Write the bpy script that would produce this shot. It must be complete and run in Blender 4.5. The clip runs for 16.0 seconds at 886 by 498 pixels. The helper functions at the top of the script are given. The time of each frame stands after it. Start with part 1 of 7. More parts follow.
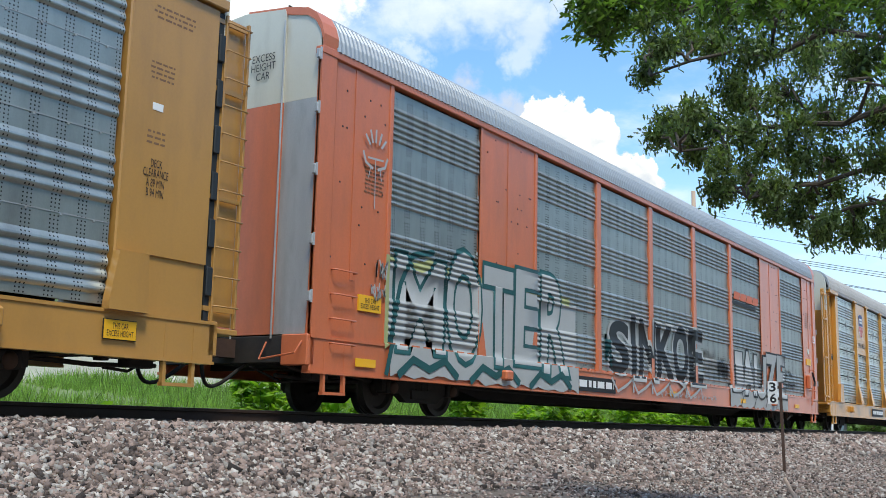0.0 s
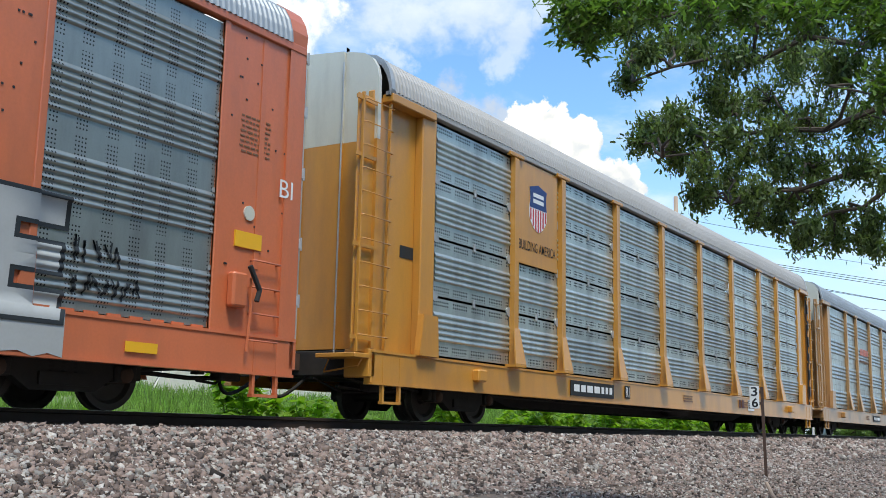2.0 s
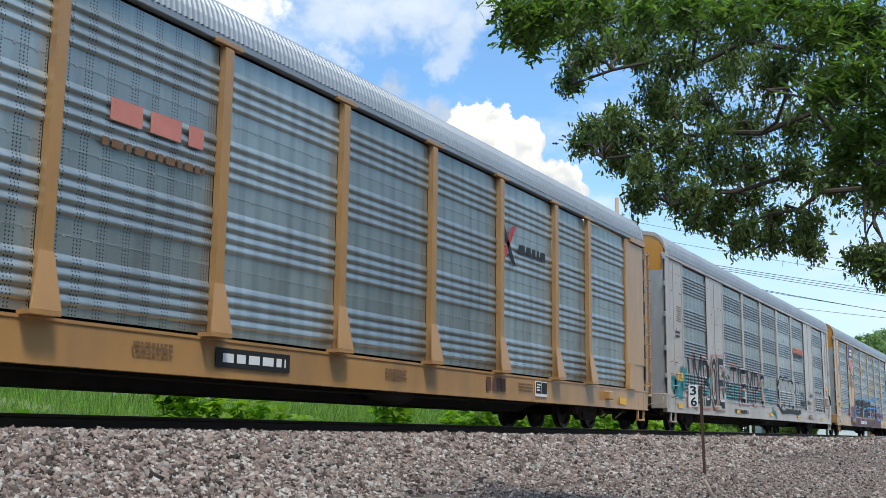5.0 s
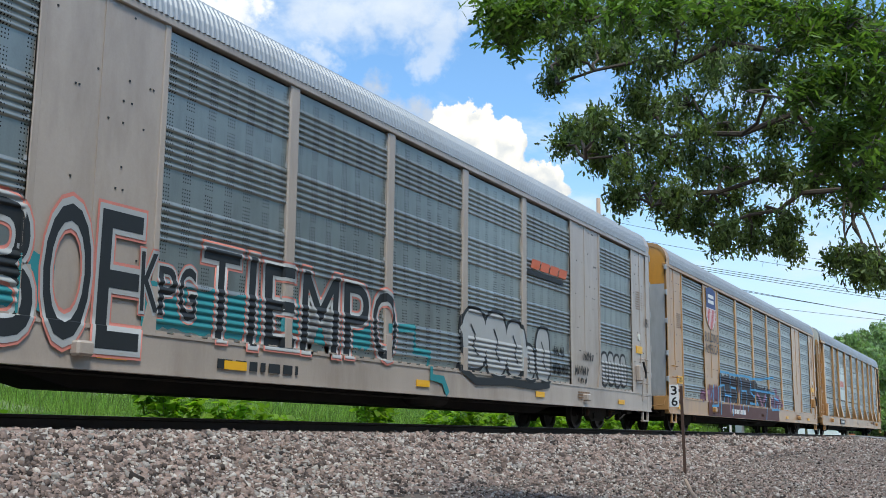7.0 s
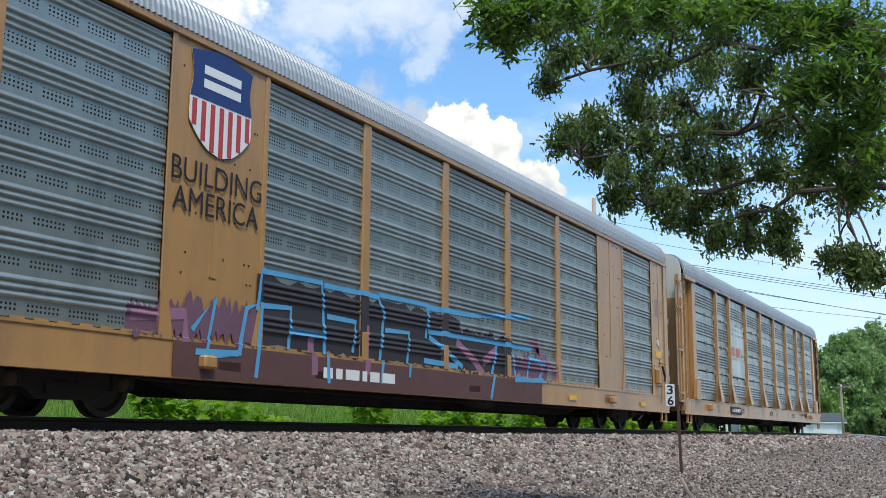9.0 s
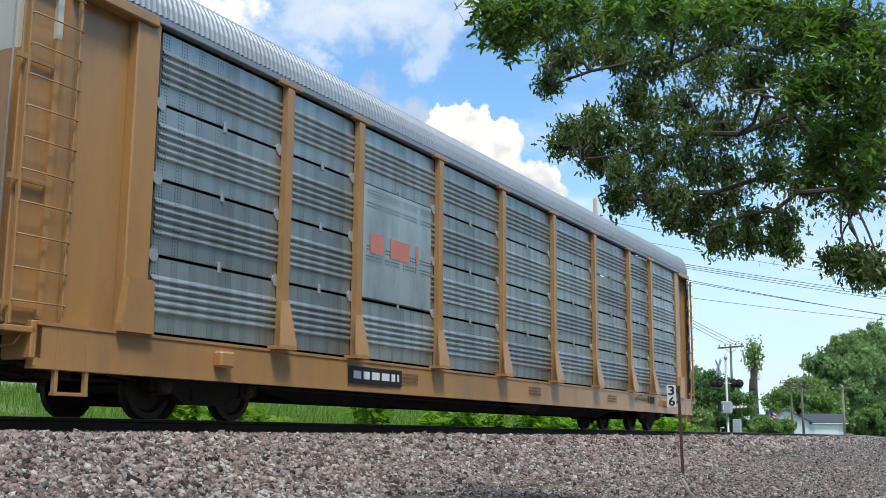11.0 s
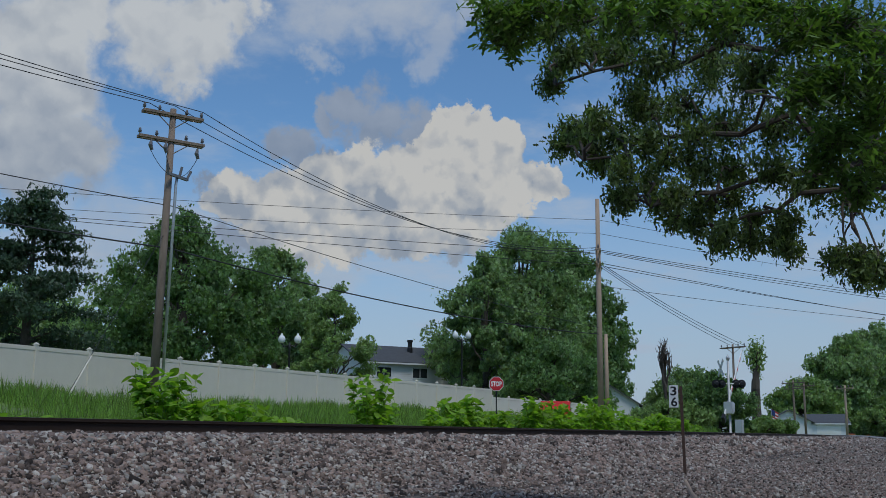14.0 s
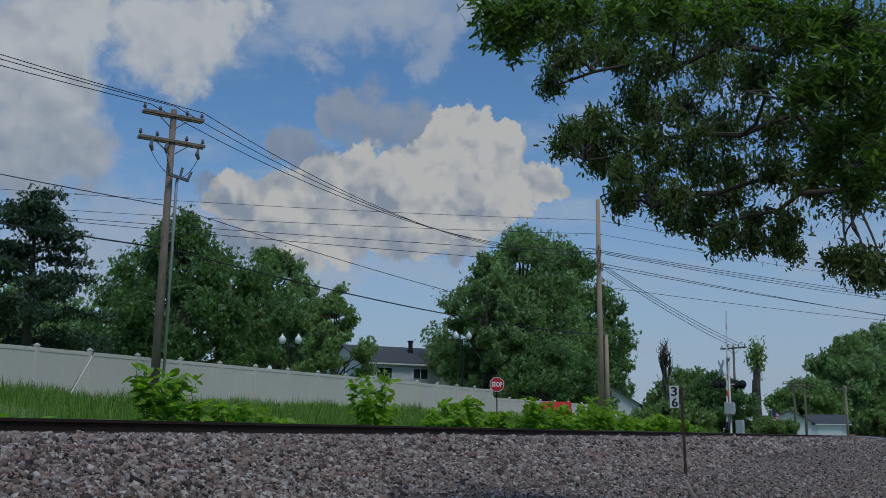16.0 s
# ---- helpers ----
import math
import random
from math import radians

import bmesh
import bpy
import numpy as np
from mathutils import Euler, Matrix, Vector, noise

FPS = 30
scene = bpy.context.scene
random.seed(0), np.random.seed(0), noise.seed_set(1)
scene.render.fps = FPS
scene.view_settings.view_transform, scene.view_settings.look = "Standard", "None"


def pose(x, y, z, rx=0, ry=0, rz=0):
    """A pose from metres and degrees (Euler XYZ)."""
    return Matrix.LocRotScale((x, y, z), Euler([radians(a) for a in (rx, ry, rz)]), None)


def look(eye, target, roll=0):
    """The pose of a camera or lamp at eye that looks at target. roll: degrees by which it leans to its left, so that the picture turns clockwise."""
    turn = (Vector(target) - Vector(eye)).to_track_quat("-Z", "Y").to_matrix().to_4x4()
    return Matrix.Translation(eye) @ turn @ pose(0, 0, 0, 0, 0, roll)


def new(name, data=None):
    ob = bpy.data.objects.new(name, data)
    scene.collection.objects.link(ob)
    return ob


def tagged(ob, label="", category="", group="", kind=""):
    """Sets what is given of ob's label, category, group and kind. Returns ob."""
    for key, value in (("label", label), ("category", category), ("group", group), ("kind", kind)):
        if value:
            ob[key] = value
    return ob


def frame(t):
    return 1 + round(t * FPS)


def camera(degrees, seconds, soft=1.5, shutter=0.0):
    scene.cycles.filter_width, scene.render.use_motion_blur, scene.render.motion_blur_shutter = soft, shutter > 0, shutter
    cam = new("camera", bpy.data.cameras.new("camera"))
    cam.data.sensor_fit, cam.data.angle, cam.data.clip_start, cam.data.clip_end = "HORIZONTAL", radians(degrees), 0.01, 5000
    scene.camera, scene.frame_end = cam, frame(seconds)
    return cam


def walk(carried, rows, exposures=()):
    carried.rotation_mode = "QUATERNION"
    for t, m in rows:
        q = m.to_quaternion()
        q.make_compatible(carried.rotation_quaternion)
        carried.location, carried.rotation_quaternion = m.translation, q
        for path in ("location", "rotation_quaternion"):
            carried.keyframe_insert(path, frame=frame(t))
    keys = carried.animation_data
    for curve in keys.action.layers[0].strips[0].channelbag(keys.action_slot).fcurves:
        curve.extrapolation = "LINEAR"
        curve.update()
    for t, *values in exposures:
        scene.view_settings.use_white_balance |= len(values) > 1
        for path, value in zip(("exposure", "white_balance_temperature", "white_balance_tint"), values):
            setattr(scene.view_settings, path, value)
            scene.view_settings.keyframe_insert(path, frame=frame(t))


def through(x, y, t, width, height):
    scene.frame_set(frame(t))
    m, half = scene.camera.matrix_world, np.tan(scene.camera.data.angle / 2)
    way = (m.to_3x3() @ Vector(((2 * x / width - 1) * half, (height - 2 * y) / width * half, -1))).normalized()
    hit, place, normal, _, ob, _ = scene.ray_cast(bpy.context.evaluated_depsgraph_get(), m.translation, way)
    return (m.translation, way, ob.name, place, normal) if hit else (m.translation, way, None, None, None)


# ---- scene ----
cam = camera(45.14, 16.0, soft=0.85)
EYE = (0.0, 0.0, -0.168)          # z = 0 is the top of the rails, x runs along the track, y across it
TURNS = [(0, -56.88, 9.45, -1.22), (0.5, -56.68, 9.61, -1.35), (1, -56.95, 9.74, -1.13), (1.5, -57.29, 9.73, -1.18),
         (2, -57.78, 9.73, -1.12), (2.5, -58.35, 9.75, -1.01), (3, -59.05, 9.75, -0.93), (3.5, -59.63, 9.78, -0.84),
         (4.7, -60.63, 9.80, -0.74), (6, -61.24, 9.81, -0.64), (6.5, -61.43, 9.80, -0.68), (7, -61.79, 9.81, -0.64),
         (7.5, -62.00, 9.83, -0.47), (8, -61.98, 9.86, -0.40), (9, -61.98, 9.83, -0.40), (10, -61.96, 9.85, -0.44),
         (11.2, -61.90, 9.86, -0.43), (12.5, -61.83, 9.86, -0.42), (14, -61.80, 9.89, -0.41), (16, -61.77, 9.92, -0.40)]
EXPOSURE = [(0.0, 0.40, 6500, 6), (1.5, 0.36, 6500, 6), (3.0, 0.25, 6500, 6), (11.0, 0.20, 6470, 6), (12.0, 0.14, 6450, 6), (12.7, 0.10, 6400, 6), (13.0, -0.08, 6350, 6), (13.3, -0.40, 6250, 7),
            (13.6, -0.68, 6150, 7), (14.0, -0.92, 6050, 8), (14.4, -1.07, 6000, 8), (16.0, -1.12, 5950, 8)]
walk(cam, [(t, pose(*EYE, 90 + p, r, y)) for t, y, p, r in TURNS], EXPOSURE)

# ---- light ----
SUN_EL, SUN_AZ = radians(62), radians(-128)     # azimuth from +x towards +y


def direction(az, el):
    a, e = radians(az), radians(el)
    return Vector((math.cos(a) * math.cos(e), math.sin(a) * math.cos(e), math.sin(e)))


# bodies of cloud: azimuth from +x towards +y, elevation, half width in degrees
HEAPS = [(27.8, 16.3, 1.2), (28.8, 16.0, 1.3), (26.4, 16.0, 1.2), (25.2, 15.8, 1.2), (25.6, 14.5, 1.8), (27.8, 14.2, 2.4), (30.3, 13.8, 2.1), (31.2, 14.0, 1.5), (32.8, 13.9, 1.8), (34.0, 13.2, 2.1), (35.2, 13.1, 1.8), (36.4, 12.5, 1.9), (37.6, 12.0, 1.8), (39.1, 11.8, 1.8), (40.3, 11.7, 1.4), (23.4, 13.8, 1.1), (22.7, 14.1, 0.8), (22.8, 13.1, 1.2), (24.7, 12.7, 1.8), (27.2, 12.1, 2.4), (30.3, 11.6, 2.4), (33.3, 11.4, 2.4), (36.1, 11.0, 2.1), (38.5, 10.6, 1.8)]
GREYS = [(33.6, 17.2, 1.4), (31.6, 17.0, 1.9), (30.2, 16.6, 1.3), (32.4, 15.9, 1.4), (34.9, 16.6, 0.9), (36.5, 15.3, 1.2), (37.4, 15.1, 0.9), (35.3, 14.9, 0.8), (41.3, 12.8, 0.9), (39.9, 9.6, 1.4)]
SHEETS = [(50.3, 19.7, 3.3), (47.9, 20.9, 2.4), (44.1, 20.5, 2.7), (41.4, 20.9, 2.4), (39.6, 22.0, 1.7), (48.8, 17.4, 2.6), (42.5, 18.9, 1.8), (50.0, 15.0, 3.2), (47.7, 14.5, 2.3), (50.7, 13.3, 2.1), (51.2, 17.4, 3.0)]
WISPS = [(33.6, 21.8, 1.7), (35.5, 22.4, 1.7), (31.1, 22.4, 1.7), (28.8, 21.3, 1.4), (29.4, 20.1, 1.1), (26.6, 22.5, 1.2), (35.4, 19.7, 0.9), (49.7, 10.8, 2.1), (46.6, 10.5, 2.4), (43.5, 9.8, 2.7), (47.0, 7.8, 2.1), (40.2, 8.1, 2.1), (35.1, 8.6, 2.4)]


def sky():
    w = bpy.data.worlds.new("sky")
    scene.world = w
    w.use_nodes = True
    nt = w.node_tree
    nt.nodes.clear()
    N, K = nt.nodes.new, nt.links.new

    def math_node(op, a, b=None, c=None):
        n = N("ShaderNodeMath")
        n.operation = op
        for i, v in enumerate((a, b, c)):
            if v is None:
                continue
            if isinstance(v, (int, float)):
                n.inputs[i].default_value = v
            else:
                K(v, n.inputs[i])
        return n.outputs[0]

    def vec_node(op, a, b):
        n = N("ShaderNodeVectorMath")
        n.operation = op
        for i, v in enumerate((a, b)):
            if isinstance(v, (tuple, Vector)):
                n.inputs[i].default_value = tuple(v)
            else:
                K(v, n.inputs[i])
        return n

    def mix(fac, a, b):
        n = N("ShaderNodeMix")
        n.data_type = "RGBA"
        for s, v in ((n.inputs[0], fac), (n.inputs[6], a), (n.inputs[7], b)):
            if isinstance(v, (int, float)):
                s.default_value = v
            elif isinstance(v, tuple):
                s.default_value = (*v, 1)
            else:
                K(v, s)
        return n.outputs[2]

    tex = N("ShaderNodeTexSky")
    tex.sky_type, tex.sun_disc = "NISHITA", False
    tex.sun_elevation, tex.sun_rotation = SUN_EL, math.pi / 2 - SUN_AZ
    tex.air_density, tex.dust_density, tex.ozone_density = 1.0, 0.6, 2.0
    bright = vec_node("MULTIPLY", tex.outputs[0], (0.143, 0.180, 0.203)).outputs[0]
    co = N("ShaderNodeTexCoord").outputs["Generated"]
    sep = N("ShaderNodeSeparateXYZ")
    K(co, sep.inputs[0])
    up = sep.outputs[2]

    def noise_of(scale, detail, rough, vec=co):
        n = N("ShaderNodeTexNoise")
        n.inputs["Scale"].default_value, n.inputs["Detail"].default_value, n.inputs["Roughness"].default_value = scale, detail, rough
        K(vec, n.inputs["Vector"])
        return n

    big, fine = noise_of(9, 5, 0.55), noise_of(34, 5, 0.6)
    wob = vec_node("SUBTRACT", big.outputs["Color"], (0.5, 0.5, 0.5))
    wob2 = vec_node("SUBTRACT", fine.outputs["Color"], (0.5, 0.5, 0.5))
    s1 = vec_node("MULTIPLY", wob.outputs[0], (0.085, 0.085, 0.065))
    s2 = vec_node("MULTIPLY", wob2.outputs[0], (0.060, 0.060, 0.060))
    pos = vec_node("ADD", vec_node("ADD", co, s1.outputs[0]).outputs[0], s2.outputs[0]).outputs[0]
    # thin high haze first
    comb = N("ShaderNodeCombineXYZ")
    upc = math_node("MAXIMUM", math_node("ADD", up, 0.12), 0.05)
    K(math_node("DIVIDE", sep.outputs[0], upc), comb.inputs[0])
    K(math_node("DIVIDE", sep.outputs[1], upc), comb.inputs[1])
    veil = noise_of(1.5, 8, 0.62, comb.outputs[0])
    ramp = N("ShaderNodeMapRange")
    ramp.interpolation_type = "SMOOTHSTEP"
    K(veil.outputs[0], ramp.inputs[0])
    ramp.inputs[1].default_value, ramp.inputs[2].default_value, ramp.inputs[4].default_value = 0.47, 0.68, 0.60
    col = mix(ramp.outputs[0], bright, (0.80, 0.86, 0.95))
    # milky band of distance near the horizon
    low = N("ShaderNodeMapRange")
    low.interpolation_type = "SMOOTHSTEP"
    K(up, low.inputs[0])
    low.inputs[1].default_value, low.inputs[2].default_value, low.inputs[3].default_value, low.inputs[4].default_value = 0.0, 0.30, 0.85, 0.0
    col = mix(low.outputs[0], col, (0.68, 0.78, 0.94))

    # relief of the billows: each is lit from above
    def billow(vec):
        n = N("ShaderNodeTexVoronoi")
        n.feature = "SMOOTH_F1"
        n.inputs["Scale"].default_value, n.inputs["Detail"].default_value, n.inputs["Roughness"].default_value = 22, 2.0, 0.45
        n.inputs["Smoothness"].default_value = 0.45
        K(vec, n.inputs["Vector"])
        return n.outputs["Distance"]
    softpos = vec_node("ADD", co, vec_node("MULTIPLY", wob2.outputs[0], (0.03, 0.03, 0.03)).outputs[0]).outputs[0]
    relief = math_node("SUBTRACT", billow(vec_node("ADD", softpos, (0.004, -0.003, 0.011)).outputs[0]), billow(softpos))
    mottle = math_node("SUBTRACT", noise_of(14, 6, 0.6).outputs[0], 0.5)

    def clouds(col, bodies, edge, full, lit, shade, gain, level, slope, mid):
        """One kind of cloud: the union of its bodies, lit by relief, mottling and height."""
        field = None
        for az, el, half in bodies:
            d = N("ShaderNodeVectorMath")
            d.operation = "DISTANCE"
            K(pos, d.inputs[0])
            d.inputs[1].default_value = direction(az, el)
            v = math_node("MULTIPLY_ADD", d.outputs["Value"], -1 / math.radians(half), 1.0)
            field = v if field is None else math_node("SMOOTH_MAX", field, v, 0.15)
        m = N("ShaderNodeMapRange")
        m.interpolation_type = "SMOOTHSTEP"
        K(field, m.inputs[0])
        m.inputs[1].default_value, m.inputs[2].default_value, m.inputs[4].default_value = edge[0], edge[1], full
        k = math_node("MULTIPLY_ADD", relief, gain, level)
        k = math_node("MULTIPLY_ADD", mottle, 0.7, k)
        k = math_node("MULTIPLY_ADD", math_node("SUBTRACT", up, mid), slope, k)
        c = N("ShaderNodeClamp")
        K(k, c.inputs[0])
        return mix(m.outputs[0], col, mix(c.outputs[0], shade, lit))

    col = clouds(col, WISPS, (-0.3, 0.6), 0.55, (0.88, 0.91, 0.95), (0.66, 0.71, 0.80), 0.5, 0.6, 1.0, 0.36)
    col = clouds(col, SHEETS, (-0.12, 0.45), 0.92, (1.0, 0.99, 0.96), (0.46, 0.52, 0.62), 0.7, 0.62, 4.5, 0.29)
    col = clouds(col, GREYS, (-0.15, 0.45), 0.85, (0.70, 0.74, 0.82), (0.42, 0.48, 0.59), 0.5, 0.3, 4.0, 0.29)
    col = clouds(col, HEAPS, (-0.06, 0.14), 0.95, (1.02, 0.96, 0.87), (0.50, 0.55, 0.63), 2.3, 0.66, 5.5, 0.205)
    bg, out = N("ShaderNodeBackground"), N("ShaderNodeOutputWorld")
    K(col, bg.inputs[0])
    bg.inputs[1].default_value = 1.0
    K(bg.outputs[0], out.inputs[0])


sky()
sun = new("sun", bpy.data.lights.new("sun", "SUN"))
sun.data.energy, sun.data.angle, sun.data.color = 2.7, radians(14), (1.0, 0.94, 0.84)
sun.matrix_world = look(Vector((math.cos(SUN_AZ) * math.cos(SUN_EL), math.sin(SUN_AZ) * math.cos(SUN_EL), math.sin(SUN_EL))) * 60, (0, 0, 0))


# ---- materials ----
def material(name, base, rough=0.6, metal=0.0, var=0.25, scale=6.0, fine=60.0, bump=0.15, dirt=None, dirt_amount=0.5,
             island=0.0, objrand=0.0, streak=False, glow=0.0, spec=0.5, coat=0.0):
    """A worn surface: base colour with blotches and grain, optional dirt, streaks and piece-to-piece change."""
    m = bpy.data.materials.new(name)
    m.use_nodes = True
    nt = m.node_tree
    N, K = nt.nodes.new, nt.links.new
    bsdf = nt.nodes["Principled BSDF"]
    co = N("ShaderNodeTexCoord")
    mp = N("ShaderNodeMapping")
    K(co.outputs["Object"], mp.inputs[0])
    if streak:
        mp.inputs["Scale"].default_value = (1, 1, 0.28)
    n1, n2 = N("ShaderNodeTexNoise"), N("ShaderNodeTexNoise")
    for n, s, d in ((n1, scale, 5), (n2, fine, 3)):
        n.inputs["Scale"].default_value, n.inputs["Detail"].default_value = s, d
        K(mp.outputs[0] if n is n1 else co.outputs["Object"], n.inputs["Vector"])
    hsv = N("ShaderNodeHueSaturation")
    hsv.inputs["Color"].default_value = (*base, 1)
    val = N("ShaderNodeMath")
    val.operation = "MULTIPLY_ADD"
    K(n1.outputs[0], val.inputs[0])
    val.inputs[1].default_value, val.inputs[2].default_value = var * 2, 1 - var
    v2 = N("ShaderNodeMath")
    v2.operation = "MULTIPLY_ADD"
    K(n2.outputs[0], v2.inputs[0])
    v2.inputs[1].default_value, v2.inputs[2].default_value = var, 1 - var / 2
    prod = N("ShaderNodeMath")
    prod.operation = "MULTIPLY"
    K(val.outputs[0], prod.inputs[0])
    K(v2.outputs[0], prod.inputs[1])
    last = prod.outputs[0]
    for amount, node, sock in ((island, "ShaderNodeNewGeometry", "Random Per Island"), (objrand, "ShaderNodeObjectInfo", "Random")):
        if amount:
            g, r, p = N(node), N("ShaderNodeMath"), N("ShaderNodeMath")
            r.operation, p.operation = "MULTIPLY_ADD", "MULTIPLY"
            K(g.outputs[sock], r.inputs[0])
            r.inputs[1].default_value, r.inputs[2].default_value = amount * 2, 1 - amount
            K(last, p.inputs[0])
            K(r.outputs[0], p.inputs[1])
            last = p.outputs[0]
    K(last, hsv.inputs["Value"])
    colour = hsv.outputs[0]
    if dirt:
        n3, mr, mx = N("ShaderNodeTexNoise"), N("ShaderNodeMapRange"), N("ShaderNodeMix")
        n3.inputs["Scale"].default_value, n3.inputs["Detail"].default_value, n3.inputs["Roughness"].default_value = scale * (0.9 if streak else 0.7), 8, 0.68
        K(mp.outputs[0], n3.inputs["Vector"])
        K(n3.outputs[0], mr.inputs[0])
        mr.inputs[1].default_value, mr.inputs[2].default_value, mr.inputs[4].default_value = (0.45, 0.74, min(1.0, dirt_amount * 1.2)) if streak else (0.45, 0.75, dirt_amount)
        mx.data_type = "RGBA"
        K(mr.outputs[0], mx.inputs[0])
        K(colour, mx.inputs[6])
        mx.inputs[7].default_value = (*dirt, 1)
        colour = mx.outputs[2]
    K(colour, bsdf.inputs["Base Color"])
    bsdf.inputs["Roughness"].default_value, bsdf.inputs["Metallic"].default_value = rough, metal
    bsdf.inputs["Specular IOR Level"].default_value = spec
    bsdf.inputs["Coat Weight"].default_value, bsdf.inputs["Coat Roughness"].default_value = coat, 0.24
    if glow:
        K(colour, bsdf.inputs["Emission Color"])
        bsdf.inputs["Emission Strength"].default_value = glow
    if bump:
        b = N("ShaderNodeBump")
        b.inputs["Strength"].default_value, b.inputs["Distance"].default_value = bump, 0.01
        K(n2.outputs[0], b.inputs["Height"])
        K(b.outputs[0], bsdf.inputs["Normal"])
    return m


def leaf_material(name, base, island=0.45, through=0.35):
    m = material(name, base, 0.55, 0, 0.2, 0.5, 8, 0, island=island)
    nt = m.node_tree
    bsdf, out = nt.nodes["Principled BSDF"], nt.nodes["Material Output"]
    tr, mx = nt.nodes.new("ShaderNodeBsdfTranslucent"), nt.nodes.new("ShaderNodeMixShader")
    src = bsdf.inputs["Base Color"].links[0].from_socket
    tint = nt.nodes.new("ShaderNodeVectorMath")
    tint.operation = "MULTIPLY"
    nt.links.new(src, tint.inputs[0])
    tint.inputs[1].default_value = (1.5, 1.6, 0.6)
    nt.links.new(tint.outputs[0], tr.inputs[0])
    mx.inputs[0].default_value = through
    nt.links.new(bsdf.outputs[0], mx.inputs[1])
    nt.links.new(tr.outputs[0], mx.inputs[2])
    nt.links.new(mx.outputs[0], out.inputs[0])
    return m


def screen_material(name, base, group, cell, band, metal=0.75, rough=0.40):
    """Galvanised sheet with rows of holes, coloured near-black for the dark behind: cell is the hole spacing, group the
    run of holes and its gap, band the spacing of the rows.
    """
    m = material(name, base, rough, metal, 0.16, 1.3, 40, 0.05, dirt=(0.15, 0.15, 0.14), dirt_amount=0.45, objrand=0.16, streak=True)
    nt = m.node_tree
    N, K = nt.nodes.new, nt.links.new
    bsdf = nt.nodes["Principled BSDF"]
    sep = N("ShaderNodeSeparateXYZ")
    K(N("ShaderNodeTexCoord").outputs["Object"], sep.inputs[0])

    def mth(op, a, b=0.0, c=0.0):
        n = N("ShaderNodeMath")
        n.operation = op
        for i, v in enumerate((a, b, c)):
            if isinstance(v, (int, float)):
                n.inputs[i].default_value = v
            else:
                K(v, n.inputs[i])
        return n.outputs[0]
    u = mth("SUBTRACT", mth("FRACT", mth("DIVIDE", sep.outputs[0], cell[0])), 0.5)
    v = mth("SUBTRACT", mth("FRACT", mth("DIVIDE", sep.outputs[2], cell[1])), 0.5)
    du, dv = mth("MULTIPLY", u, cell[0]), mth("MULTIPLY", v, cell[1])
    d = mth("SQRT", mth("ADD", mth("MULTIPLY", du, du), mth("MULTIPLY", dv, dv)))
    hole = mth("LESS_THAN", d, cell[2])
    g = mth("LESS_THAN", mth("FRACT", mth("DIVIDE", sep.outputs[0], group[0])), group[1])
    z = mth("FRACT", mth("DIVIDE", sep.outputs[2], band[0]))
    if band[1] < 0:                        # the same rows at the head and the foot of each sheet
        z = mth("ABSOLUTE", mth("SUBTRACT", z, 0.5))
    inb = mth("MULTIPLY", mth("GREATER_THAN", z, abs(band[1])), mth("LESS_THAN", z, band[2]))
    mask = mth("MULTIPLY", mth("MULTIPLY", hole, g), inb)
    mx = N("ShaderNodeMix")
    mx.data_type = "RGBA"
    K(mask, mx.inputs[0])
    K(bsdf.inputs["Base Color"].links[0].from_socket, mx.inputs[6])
    # no openings are cut: the shade seen through each hole is this near-black
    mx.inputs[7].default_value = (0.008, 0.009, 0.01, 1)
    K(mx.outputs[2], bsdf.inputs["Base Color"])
    K(mth("MULTIPLY", mth("SUBTRACT", 1.0, mask), metal), bsdf.inputs["Metallic"])
    K(mth("MULTIPLY_ADD", mask, 0.5, rough), bsdf.inputs["Roughness"])
    return m


ORANGE = material("orange paint", (0.62, 0.160, 0.058), 0.5, 0, 0.16, 0.9, 30, 0.05, dirt=(0.30, 0.105, 0.055), dirt_amount=0.55, streak=True, coat=0.7)
YELLOW = material("yellow paint", (0.60, 0.27, 0.035), 0.48, 0, 0.12, 0.9, 30, 0.05, dirt=(0.26, 0.13, 0.05), dirt_amount=0.5, streak=True, coat=0.7)
OCHRE = material("ochre paint", (0.46, 0.235, 0.052), 0.48, 0, 0.12, 0.9, 30, 0.05, dirt=(0.22, 0.12, 0.05), dirt_amount=0.5, streak=True, coat=0.7)
TAN = material("faded yellow paint", (0.45, 0.235, 0.075), 0.6, 0, 0.14, 0.9, 30, 0.06, dirt=(0.20, 0.12, 0.07), dirt_amount=0.6, streak=True, coat=0.7)
GREY = material("weathered pale paint", (0.43, 0.36, 0.30), 0.6, 0, 0.12, 0.9, 30, 0.06, dirt=(0.22, 0.17, 0.13), dirt_amount=0.6, streak=True, coat=0.7)
CREAM = material("cream paint", (0.62, 0.60, 0.50), 0.55, 0, 0.08, 1.5, 30, 0.03, dirt=(0.35, 0.31, 0.25), dirt_amount=0.4, streak=True, coat=0.7)
GALV = material("galvanised steel", (0.47, 0.48, 0.48), 0.5, 0.4, 0.28, 2.4, 50, 0.05, dirt=(0.20, 0.19, 0.18), dirt_amount=0.4, streak=True)
ROOF = material("roof sheet", (0.34, 0.365, 0.385), 0.5, 0.35, 0.12, 0.6, 20, 0.04, dirt=(0.28, 0.28, 0.27), dirt_amount=0.5)
ROOF_WARM = material("painted roof sheet", (0.42, 0.40, 0.375), 0.6, 0.1, 0.12, 0.6, 20, 0.04, dirt=(0.34, 0.31, 0.27), dirt_amount=0.5)
